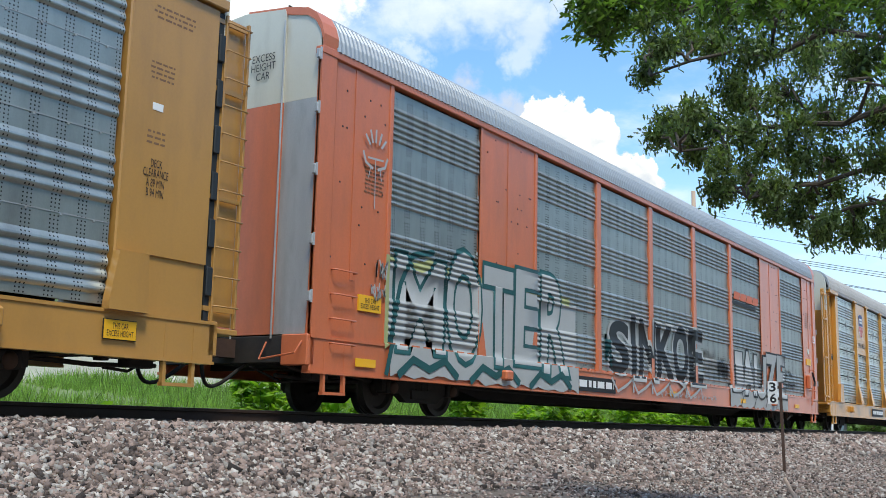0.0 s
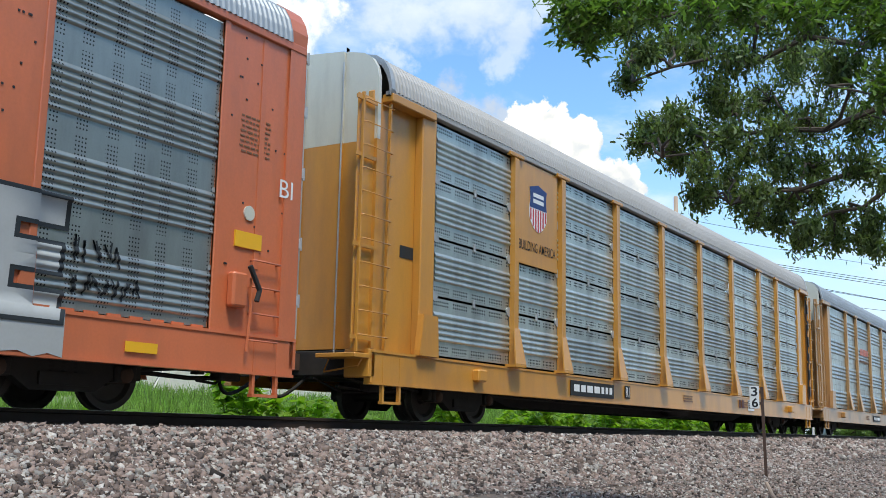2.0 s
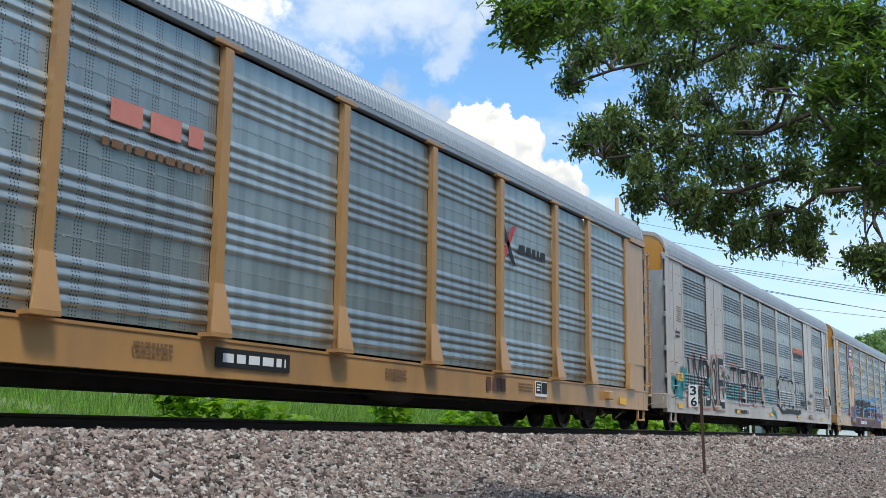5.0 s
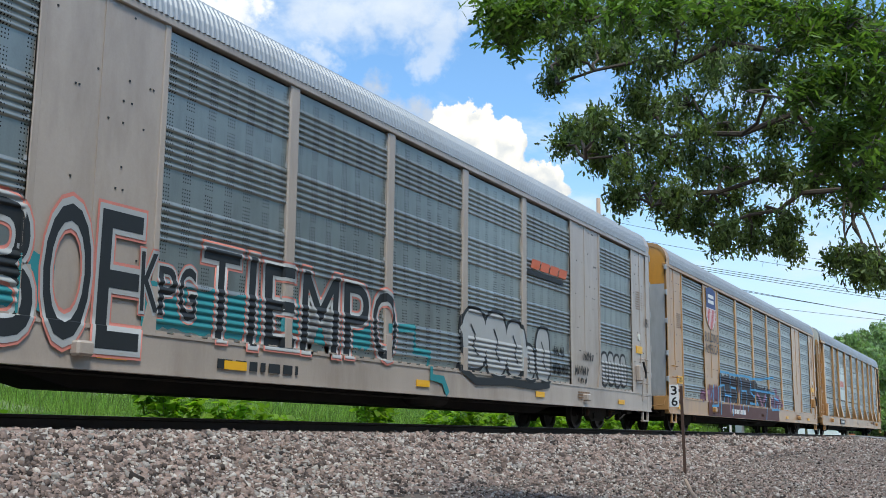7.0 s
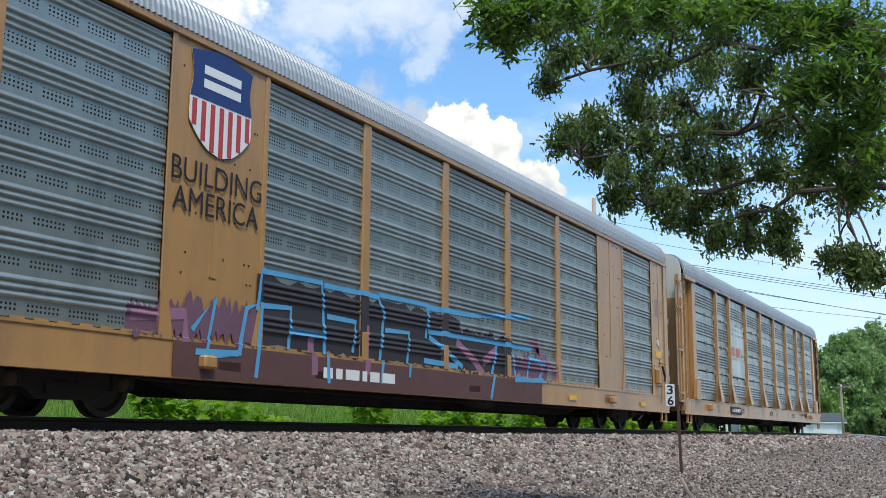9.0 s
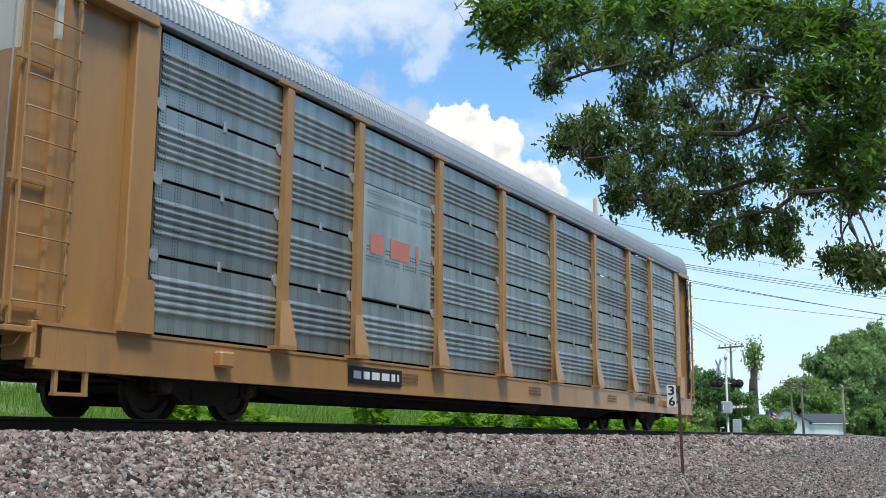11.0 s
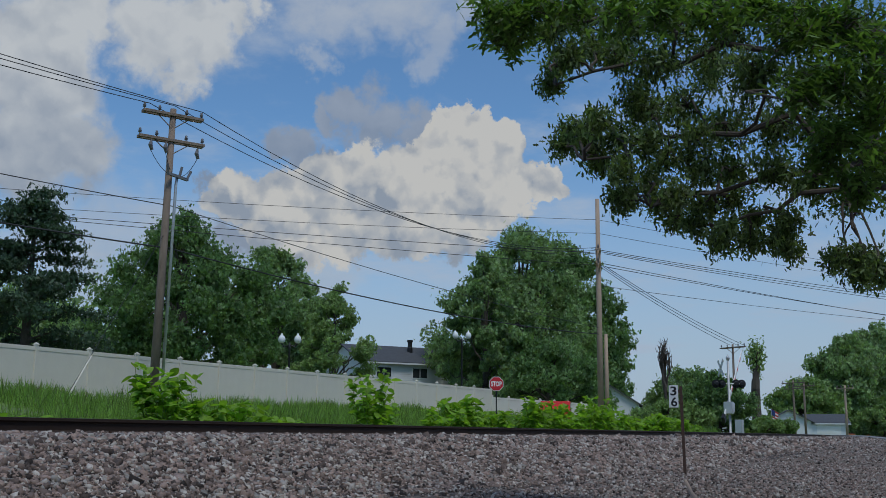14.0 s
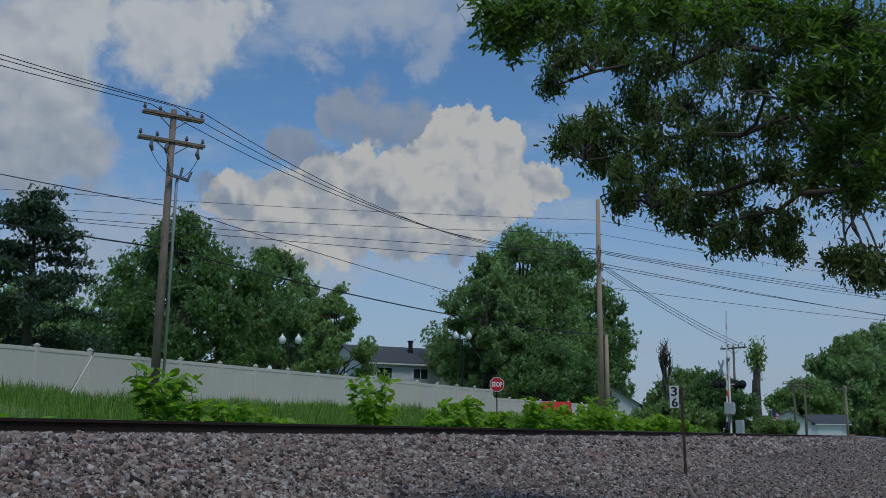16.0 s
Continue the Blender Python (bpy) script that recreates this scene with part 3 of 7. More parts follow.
RIB = [(0.0, 0.06), (0.55, 0.17), (0.92, 0.29), (1.0, 0.40), (0.85, 0.56), (0.45, 0.76), (0.0, 0.96)]      # section of one rolled rib


def ribbed(w, h, zones, depth, name, mat):
    """A sheet w wide and h high with rolled ribs: zones are (z from, z to, count)."""
    prof = [(0.0, 0.0)]
    for a, b, n in zones:
        p = (b - a) / n
        for i in range(n):
            z = a + i * p
            prof += [(-depth * u, z + v * p) for u, v in RIB]
    prof.append((0.0, h))
    g = Geo()
    v = [(x, y, z) for x in (0.0, w) for y, z in prof]
    n = len(prof)
    g.add(v, [(i, n + i, n + i + 1, i + 1) for i in range(n - 1)])
    g.box(0, 0.012, 0, w, 0.03, h)
    return g.mesh(name, mat)


def screen_hardware(w, h):
    g = Geo()
    z = 0.25
    while z < h:
        for x in (0.02, w - 0.02):
            g.box(x - 0.02, -0.012, z - 0.03, x + 0.02, 0.0, z + 0.03)
        z += 0.5
    return g


FLUSH_DEPTH = 0.030
FLUSH_ZONES = [(0.10, 0.70, 6), (1.16, 1.72, 6), (2.14, 2.72, 6), (3.16, 3.74, 6)]
TALL_ZONES = [(0.10, 0.70, 4), (1.12, 1.72, 4), (2.12, 2.72, 4), (3.12, 3.72, 4)]
MID_ZONES = [(0.20 + 0.5 * k, 0.47 + 0.5 * k, 3) for k in range(8)]
_meshes = {}


def cached(key, make):
    if key not in _meshes:
        _meshes[key] = make()
    return _meshes[key]


ROOF_PROFILE = [(-0.035, 0.0), (-0.015, 0.17), (0.04, 0.35), (0.14, 0.51), (0.30, 0.62), (0.70, 0.705), (WIDE / 2, 0.78)]


def roof_mesh(mat, x0, x1):
    half = ROOF_PROFILE
    prof = half + [(WIDE - y, z) for y, z in reversed(half[:-1])]
    step, amp = 0.026, 0.014
    xs = np.arange(x0, x1, step)
    wave = amp * np.array([(-1, -0.5, 0.8, 1, 0.3, -1)[i % 4] for i in range(len(xs))])
    P = np.array(prof)
    t = np.gradient(P, axis=0)
    nrm = np.stack([-t[:, 1], t[:, 0]], 1)
    nrm /= np.linalg.norm(nrm, axis=1)[:, None]
    v = [(float(x), float(p[0] + q[0] * a), float(p[1] + q[1] * a)) for x, a in zip(xs, wave) for p, q in zip(P, nrm)]
    n = len(prof)
    f = [(i * n + j, (i + 1) * n + j, (i + 1) * n + j + 1, i * n + j + 1) for i in range(len(xs) - 1) for j in range(n - 1)]
    me = bpy.data.meshes.new("roof")
    me.from_pydata(v, [], f)
    me.materials.append(mat)
    me.update()
    return me


def end_outline(inset=0.0, drop=0.0):
    half = [(inset, 1.05)] + [(max(y, 0) + inset, EAVE + z - drop - inset * 0.5) for y, z in ROOF_PROFILE]
    return half + [(WIDE - y, z) for y, z in reversed(half[:-1])]


def ladder(parent, x0, x1, z0, z1, y, rungs, mat, name="ladder"):
    g = Geo()
    for x in (x0, x1):
        g.box(x - 0.02, y, z0, x + 0.02, y + 0.06, z1, 0.006)
    lad = part(name, g, mat, parent)
    for i in range(rungs):
        z = z0 + (i + 0.7) * (z1 - z0) / rungs
        part("rung", cached(("rung", round(x1 - x0, 3), mat.name), lambda: Geo().tube([(0, 0.02, 0), (0, -0.04, 0), (x1 - x0, -0.04, 0), (x1 - x0, 0.02, 0)], 0.011, 6).mesh("rung", mat, True)),
             mat, lad, at=pose(x0, y, z))
    return lad


def truck(car, x):
    tr = new("truck")
    tr.parent = car
    tr.matrix_basis = pose(x, WIDE / 2, 0)
    frame_out = [(-1.12, 0.36), (-1.12, 0.56), (-0.62, 0.62), (-0.42, 0.74), (0.42, 0.74), (0.62, 0.62), (1.12, 0.56), (1.12, 0.36),
                 (0.66, 0.34), (0.44, 0.20), (-0.44, 0.20), (-0.66, 0.34)]
    fm = cached("side_frame", lambda: Geo().prism(frame_out, "y", -0.07, 0.07).box(-0.34, -0.11, 0.26, 0.34, 0.11, 0.40)
                .box(-1.02, -0.12, 0.33, -0.70, 0.12, 0.53, 0.02).box(0.70, -0.12, 0.33, 1.02, 0.12, 0.53, 0.02).mesh("side_frame", BLACK))
    spring = cached("spring", lambda: Geo().lathe([(0.07 + 0.012 * (i % 2), 0.40 + i * 0.022) for i in range(13)], n=10).mesh("spring_group", BLACK, True))
    for y in (-0.98, 0.98):
        sf = part("side_frame", fm, BLACK, tr, at=pose(0, y, 0))
        for dx in (-0.17, 0.0, 0.17):
            part("spring_group", spring, BLACK, sf, at=pose(dx, 0, 0))
    part("bolster", cached("bolster", lambda: Geo().box(-0.2, -1.05, 0.42, 0.2, 1.05, 0.70, 0.03).mesh("bolster", BLACK)), BLACK, tr)
    ws = cached("wheelset", wheelset_mesh)
    cap = cached("bearing_cap", lambda: Geo().tube([(0, -1.14, 0), (0, -1.10, 0), (0, -0.9, 0)], [0.07, 0.10, 0.10], 12).mesh("bearing_cap", RUST, True))
    for dx in (-0.864, 0.864):
        w = part("wheelset", ws, WHEEL, tr, at=pose(dx, 0, 0.42))
        ROLLING.append((w, dx))
    for dx in (-0.864, 0.864):
        part("bearing_cap", cap, RUST, tr, at=pose(dx, 0, 0.42))
        part("bearing_cap", cap, RUST, tr, at=pose(dx, 0, 0.42, 0, 0, 180))
    return tr


ROLLING, CARS = [], []


def wheelset_mesh():
    g = Geo()
    for s in (-1, 1):
        prof = [(0.09, 0.60), (0.10, 0.66), (0.30, 0.70), (0.34, 0.665), (0.445, 0.665), (0.445, 0.695), (0.42, 0.705), (0.418, 0.80), (0.34, 0.80), (0.30, 0.745), (0.13, 0.73), (0.11, 0.82), (0.07, 0.82)]
        n, base = 28, len(g.v)
        for r, y in prof:
            for k in range(n):
                t = 2 * math.pi * k / n
                g.v.append((r * math.cos(t), s * y, r * math.sin(t)))
        for i in range(len(prof) - 1):
            for k in range(n):
                g.f.append((base + i * n + k, base + i * n + (k + 1) % n, base + (i + 1) * n + (k + 1) % n, base + (i + 1) * n + k))
    g.tube([(0, -1.0, 0), (0, 1.0, 0)], 0.08, 12)
    return g.mesh("wheelset", WHEEL)


def hose(car, x, s):
    pts = [(x + s * t * 0.9, 1.25 + 0.25 * math.sin(t * 3), 0.72 - 0.40 * math.sin(t * math.pi * 0.9)) for t in np.linspace(0, 1, 12)]
    part("air_hose", Geo().tube(pts, 0.028, 7), BLACK, car, smooth=True)


def car_base(name, label, sill, roof, spec_end):
    """The frame, running gear, roof, ends and far side that every auto carrier has."""
    car = thing(name, pose(0, SIDE_Y, 0), label, "rail car", "auto carriers of the train")
    CARS.append(car)
    sm = cached(("sill", sill.name), lambda: Geo().box(0, 0, 0.52, LEN, 0.14, 1.03, 0.012).box(0, -0.02, 0.515, LEN, 0.14, 0.55).box(0, -0.015, 1.00, LEN, 0.14, 1.04).mesh("side_sill", sill))
    part("side_sill", sm, sill, car)
    part("side_sill", sm, sill, car, at=Matrix.Translation((LEN, WIDE, 0)) @ pose(0, 0, 0, 0, 0, 180))
    g = Geo().box(0.05, 0.14, 0.93, LEN - 0.05, WIDE - 0.14, 1.0)
    for i in range(22):
        x = 1.0 + i * (LEN - 2) / 21
        if abs(x - 3.3) > 1.5 and abs(x - LEN + 3.3) > 1.5:
            g.box(x - 0.06, 0.15, 0.62, x + 0.06, WIDE - 0.15, 0.93)
    part("deck", cached("deck", lambda: g.mesh("deck", BLACK)), BLACK, car)
    part("centre_sill", cached("centre_sill", lambda: Geo().prism([(0.2, 0.93), (0.2, 0.66), (4.8, 0.62), (6.2, 0.34), (LEN - 6.2, 0.34), (LEN - 4.8, 0.62), (LEN - 0.2, 0.66), (LEN - 0.2, 0.93)], "y", 1.02, 1.95).mesh("centre_sill", BLACK)), BLACK, car)
    part("brake_reservoir", cached("reservoir", lambda: Geo().tube([(14.0, 0.62, 0.55), (14.1, 0.62, 0.55), (15.3, 0.62, 0.55), (15.4, 0.62, 0.55)], [0.1, 0.2, 0.2, 0.1], 12).mesh("brake_reservoir", BLACK, True)), BLACK, car)
    part("brake_pipe", cached("brake_pipe", lambda: Geo().tube([(0.4, 0.5, 0.66), (5, 0.45, 0.5), (12, 0.45, 0.47), (20, 0.45, 0.5), (LEN - 0.4, 0.5, 0.66)], 0.022, 6).mesh("brake_pipe", BLACK)), BLACK, car)
    rm = cached(("roof", roof.name), lambda: roof_mesh(roof, 0.32, LEN - 0.32))
    part("roof", rm, roof, car, at=pose(0, 0, EAVE))
    # far wall and deck carry the interior shade in their colour
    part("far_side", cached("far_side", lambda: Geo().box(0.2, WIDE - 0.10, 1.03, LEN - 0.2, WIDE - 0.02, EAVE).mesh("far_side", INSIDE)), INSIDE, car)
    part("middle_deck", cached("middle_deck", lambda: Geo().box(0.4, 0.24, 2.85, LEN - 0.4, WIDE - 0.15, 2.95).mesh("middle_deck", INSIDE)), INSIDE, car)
    cm = cached("coupler", lambda: Geo().prism([(-0.55, 1.40), (-0.75, 1.28), (-0.92, 1.34), (-0.90, 1.48), (-0.78, 1.52), (-0.92, 1.62), (-0.86, 1.72), (-0.60, 1.68), (-0.5, 1.60), (0.4, 1.60), (0.4, 1.36)], "z", 0.74, 1.0).mesh("coupler", RUST))
    part("coupler", cm, RUST, car)
    part("coupler", cm, RUST, car, at=Matrix.Translation((LEN, WIDE, 0)) @ pose(0, 0, 0, 0, 0, 180))
    es = cached(("end_sill", sill.name), lambda: Geo().box(-0.06, 0.0, 0.62, 0.10, 0.48, 1.05, 0.015).mesh("end_sill", sill))
    beam = cached("end_beam", lambda: Geo().box(-0.02, 0.48, 0.66, 0.10, WIDE - 0.02, 1.04, 0.01).mesh("end_beam", BLACK))
    rig = cached("brake_rigging", lambda: Geo().tube([(0.1, 0.5, 0.62), (0.5, 0.5, 0.55), (1.6, 0.55, 0.55), (2.2, 0.6, 0.5)], 0.022, 6).tube([(0.2, 0.8, 0.50), (1.2, 0.75, 0.46), (2.3, 0.8, 0.5)], 0.03, 6)
                 .box(0.55, 0.42, 0.44, 0.95, 0.62, 0.60, 0.02).box(1.2, 0.45, 0.50, 1.32, 0.60, 0.80, 0.01).tube([(0.0, 1.1, 0.62), (0.5, 0.95, 0.42), (1.0, 0.8, 0.44)], 0.02, 6).mesh("brake_rigging", BLACK))
    for x, turned in ((0.0, 0), (LEN, 180)):
        mirror = pose(x, 0, 0) @ Matrix.Scale(-1 if turned else 1, 4, (1, 0, 0))
        part("end_sill", es, sill, car, at=pose(x - (0.04 if turned else 0), 0, 0))
        part("end_beam", beam, BLACK, car, at=pose(x - (0.08 if turned else 0), 0, 0))
        part("brake_rigging", rig, BLACK, car, at=mirror)
    hose(car, 0.15, -1)
    hose(car, LEN - 0.15, 1)
    truck(car, 3.4)
    truck(car, LEN - 3.4)
    for x in (0.0, LEN):
        end_wall(car, x, *spec_end)
    step = cached(("stirrup", sill.name), lambda: Geo().box(0, -0.005, 0.24, 0.05, 0.05, 0.95).box(0.45, -0.005, 0.24, 0.50, 0.05, 0.95).box(0, -0.01, 0.23, 0.50, 0.07, 0.27).mesh("stirrup_step", sill))
    for x in (0.30, LEN - 0.80):
        part("stirrup_step", step, sill, car, at=pose(x, 0, 0))
    grab = cached(("end_grab", sill.name), lambda: Geo().tube([(-0.06, 0.1, 0.95), (-0.20, 0.1, 0.78), (-0.20, 0.75, 0.70), (-0.06, 0.75, 0.95)], 0.014, 6).mesh("grab_iron", sill))
    part("grab_iron", grab, sill, car)
    return car


def end_wall(car, x, low, high, split, near_leaf):
    """Folding end doors: a galvanised leaf next to the corner, coloured leaves beyond, and the curved head."""
    s = -1 if x < 1 else 1

    def band(name, y0, y1, z0, z1, mat, out=0.0, label=""):
        full = end_outline(0.03)
        pts = [(max(y0, min(y1, y)), max(z0, min(z1, z))) for y, z in full]
        clean = [p for i, p in enumerate(pts) if p != pts[i - 1]]
        if len(clean) < 3:
            return
        a, b = (x + 0.02 - out, x + 0.10) if s < 0 else (x - 0.10, x - 0.02 + out)
        part(name, Geo().prism(clean, "x", a, b), mat, car, label)
    band("door_leaf", 0.0, 0.70, 1.06, split, near_leaf, 0.0, "galvanised folding door leaf")
    band("door_leaf", 0.704, 1.48, 1.06, split, low, 0.03)
    band("door_leaf", 1.484, 2.25, 1.06, split, low, 0.03)
    band("door_leaf", 2.254, 3.0, 1.06, split, near_leaf)
    band("door_head", 0.0, 0.70, split + 0.002, 6.2, high, 0.0)
    band("door_head", 0.704, 3.0, split + 0.002, 6.2, high, 0.03)
    e = 0.05 if s < 0 else -0.05
    for y in (0.70, 1.48):
        part("lock_rod", Geo().tube([(x + s * 0.03, y, 1.0), (x + s * 0.03, y, 5.7)], 0.014, 8), GALV, car)
    for z in (1.5, 2.3, 3.3, 4.2, 5.0) if near_leaf is GALV else ():
        part("hinge", cached("hinge", lambda: Geo().box(-0.035, -0.02, 0, 0.035, 0.05, 0.14, 0.01).tube([(0, -0.02, -0.02), (0, -0.02, 0.16)], 0.018, 8).mesh("hinge", GALV)), GALV, car, at=pose(x + s * 0.035, 0, z))


def flush_car(name, label, paint, sill, screen, zones, roof, ends, hole_key):
    """An auto carrier with smooth side sheets and recessed screens."""
    car = car_base(name, label, sill, roof, ends)
    PAINTED[car.name] = zones
    h = 3.99
    for a, b in SCREENS:
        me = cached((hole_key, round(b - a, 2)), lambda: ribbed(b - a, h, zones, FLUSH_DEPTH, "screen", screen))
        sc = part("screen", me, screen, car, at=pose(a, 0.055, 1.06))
        tagged(part("fixing", cached(("fix", round(b - a, 2)), lambda: screen_hardware(b - a, h).mesh("fixing", GALV)), GALV, sc, at=pose(0, -0.004, 0)), kind="stuff")
    sheets = [(0.0, SCREENS[0][0]), (SCREENS[0][1], SCREENS[1][0]), (SCREENS[5][1], SCREENS[6][0]), (SCREENS[6][1], LEN)]
    for k, (a, b) in enumerate(sheets):
        g = Geo().box(a, 0.02, 1.0, b, 0.06, EAVE - 0.10)
        w = b - a
        g.box(a, 0.0, 1.02, a + 0.10, 0.055, EAVE - 0.10, 0.01).box(b - 0.10, 0.0, 1.02, b, 0.055, EAVE - 0.10, 0.01)
        g.box(a + w * 0.46, 0.008, 1.9, a + w * 0.46 + 0.10, 0.03, EAVE - 0.12)
        if k in (1, 2):
            g.prism([(a, 1.02), (a, 1.62), (a + 0.12, 1.62), (a + 0.26, 1.02)], "y", -0.012, 0.02)
            g.prism([(b, 1.02), (b, 1.62), (b - 0.12, 1.62), (b - 0.26, 1.02)], "y", -0.012, 0.02)
        sh = part("side_sheet", g, paint, car)
        rng = random.Random(k)
        r = Geo()
        for i in range(26):
            x, z = a + rng.uniform(0.1, 0.9) * w, 1.9 + 0.28 * rng.randint(0, 11)
            r.box(x - 0.012, 0.010, z - 0.012, x + 0.012, 0.022, z + 0.012)
        tagged(part("rivet", r, INK, sh), kind="stuff")
    for i in range(1, 5):
        x = (SCREENS[i][1] + SCREENS[i + 1][0]) / 2
        part("side_post", cached(("post", paint.name), lambda: Geo().box(-0.12, 0.0, 1.02, 0.12, 0.10, EAVE - 0.10, 0.02).box(-0.09, -0.02, 1.02, 0.09, 0.02, 1.5, 0.01).mesh("side_post", paint)), paint, car, at=pose(x, 0, 0))
    part("top_rail", cached(("rail", paint.name), lambda: Geo().box(0.0, -0.025, EAVE - 0.105, LEN, 0.12, EAVE + 0.012, 0.012).mesh("top_rail", paint)), paint, car)
    corner = cached(("corner", paint.name), lambda: Geo().prism([(-0.012, 1.0), (-0.012, EAVE)] + [(y - 0.012, EAVE + z + 0.015) for y, z in ROOF_PROFILE[1:]] + [(y - 0.0, EAVE + z - 0.10) for y, z in reversed(ROOF_PROFILE[1:])] + [(0.10, 1.0)], "x", 0, 0.34).mesh("corner_post", paint))
    part("corner_post", corner, paint, car)
    part("corner_post", corner, paint, car, at=pose(LEN - 0.34, 0, 0))
    for a, b in SCREENS:                   # open slots along the foot of each screen
        g = Geo()
        n = 8
        for i in range(n):
            g.box(a + (i + 0.15) * (b - a) / n, 0.03, 1.035, a + (i + 0.75) * (b - a) / n, 0.05, 1.075)
        tagged(part("foot_clip", g, sill, car), kind="stuff")
    for x in (0.42, LEN - 0.92):
        for z in (0.95, 1.30, 1.65, 2.0):
            part("grab_iron", cached(("grab", paint.name), lambda: Geo().tube([(0, 0.02, 0), (0, -0.07, 0), (0.5, -0.07, 0), (0.5, 0.02, 0)], 0.013, 6).mesh("grab_iron", paint, True)), paint, car, at=pose(x, 0, z))
    for x in (1.0, 5.6, 7.9, 13.2, 18.6, 24.2):
        part("reflector", cached("reflector", lambda: Geo().box(0, -0.026, 0.66, 0.48, -0.015, 0.78).mesh("reflector", REFLECT)), REFLECT, car, at=pose(x, 0, 0))
    for x in (5.2, LEN - 5.6):
        part("jacking_pad", cached(("jack", sill.name), lambda: Geo().box(0, -0.14, 0.66, 0.26, 0.02, 0.84, 0.03).mesh("jacking_pad", sill)), sill, car, at=pose(x, 0, 0))
    bars(car, STENCIL, 1.10, 3.25, 1.6, 3.75, 0.012, 8, 3, fill=0.34)
    bars(car, STENCIL, LEN - 1.25, 3.4, LEN - 0.65, 3.95, 0.012, 8, 5, fill=0.34)
    bars(car, STENCIL, 21.2, 0.7, 22.0, 0.9, -0.02, 3, 8)
    hb = part("hand_brake", Geo().box(LEN - 1.35, -0.12, 1.35, LEN - 1.08, 0.02, 1.80, 0.03).tube([(LEN - 1.0, -0.08, 1.75), (LEN - 0.98, -0.08, 1.3), (LEN - 1.0, -0.06, 0.8)], 0.02, 6), sill, car, "hand brake housing with hanging chain")
    part("brake_lever", Geo().tube([(LEN - 1.08, -0.13, 1.9), (LEN - 0.9, -0.15, 1.6), (LEN - 0.95, -0.15, 1.45)], 0.035, 8), BLACK, hb)
    part("notice_plate", Geo().box(LEN - 1.25, -0.006, 2.15, LEN - 0.75, 0.02, 2.36), REFLECT, car, "yellow excess height notice")
    part("round_sign", Geo().tube([(LEN - 1.0, 0.0, 2.62), (LEN - 1.0, 0.02, 2.62)], 0.10, 16), CREAM, car)
    part("notice_plate", Geo().box(1.05, -0.006, 1.48, 1.6, 0.02, 1.72), REFLECT, car, "yellow excess height notice")
    letters("THIS CAR\nEXCESS HEIGHT", SIGNBLACK, car, 1.10, 1.52, 1.55, 1.68, -0.010)
    return car


POSTS = [4.48, 6.51, 9.36, 12.24, 15.12, 17.93, 20.77, 22.80]


def rivet_rows(w):
    """Rivet heads and lap edges where the sheets of a tall screen overlap."""
    g = Geo()
    for z in (0.92, 1.93, 2.94):
        g.box(0.0, -0.006, z - 0.006, w, 0.0, z + 0.004)
        for i in range(6):
            x = (i + 0.5) * w / 6
            g.box(x - 0.014, -0.016, z - 0.030, x + 0.014, 0.0, z - 0.008)
    return g.mesh("fixing", GALV)


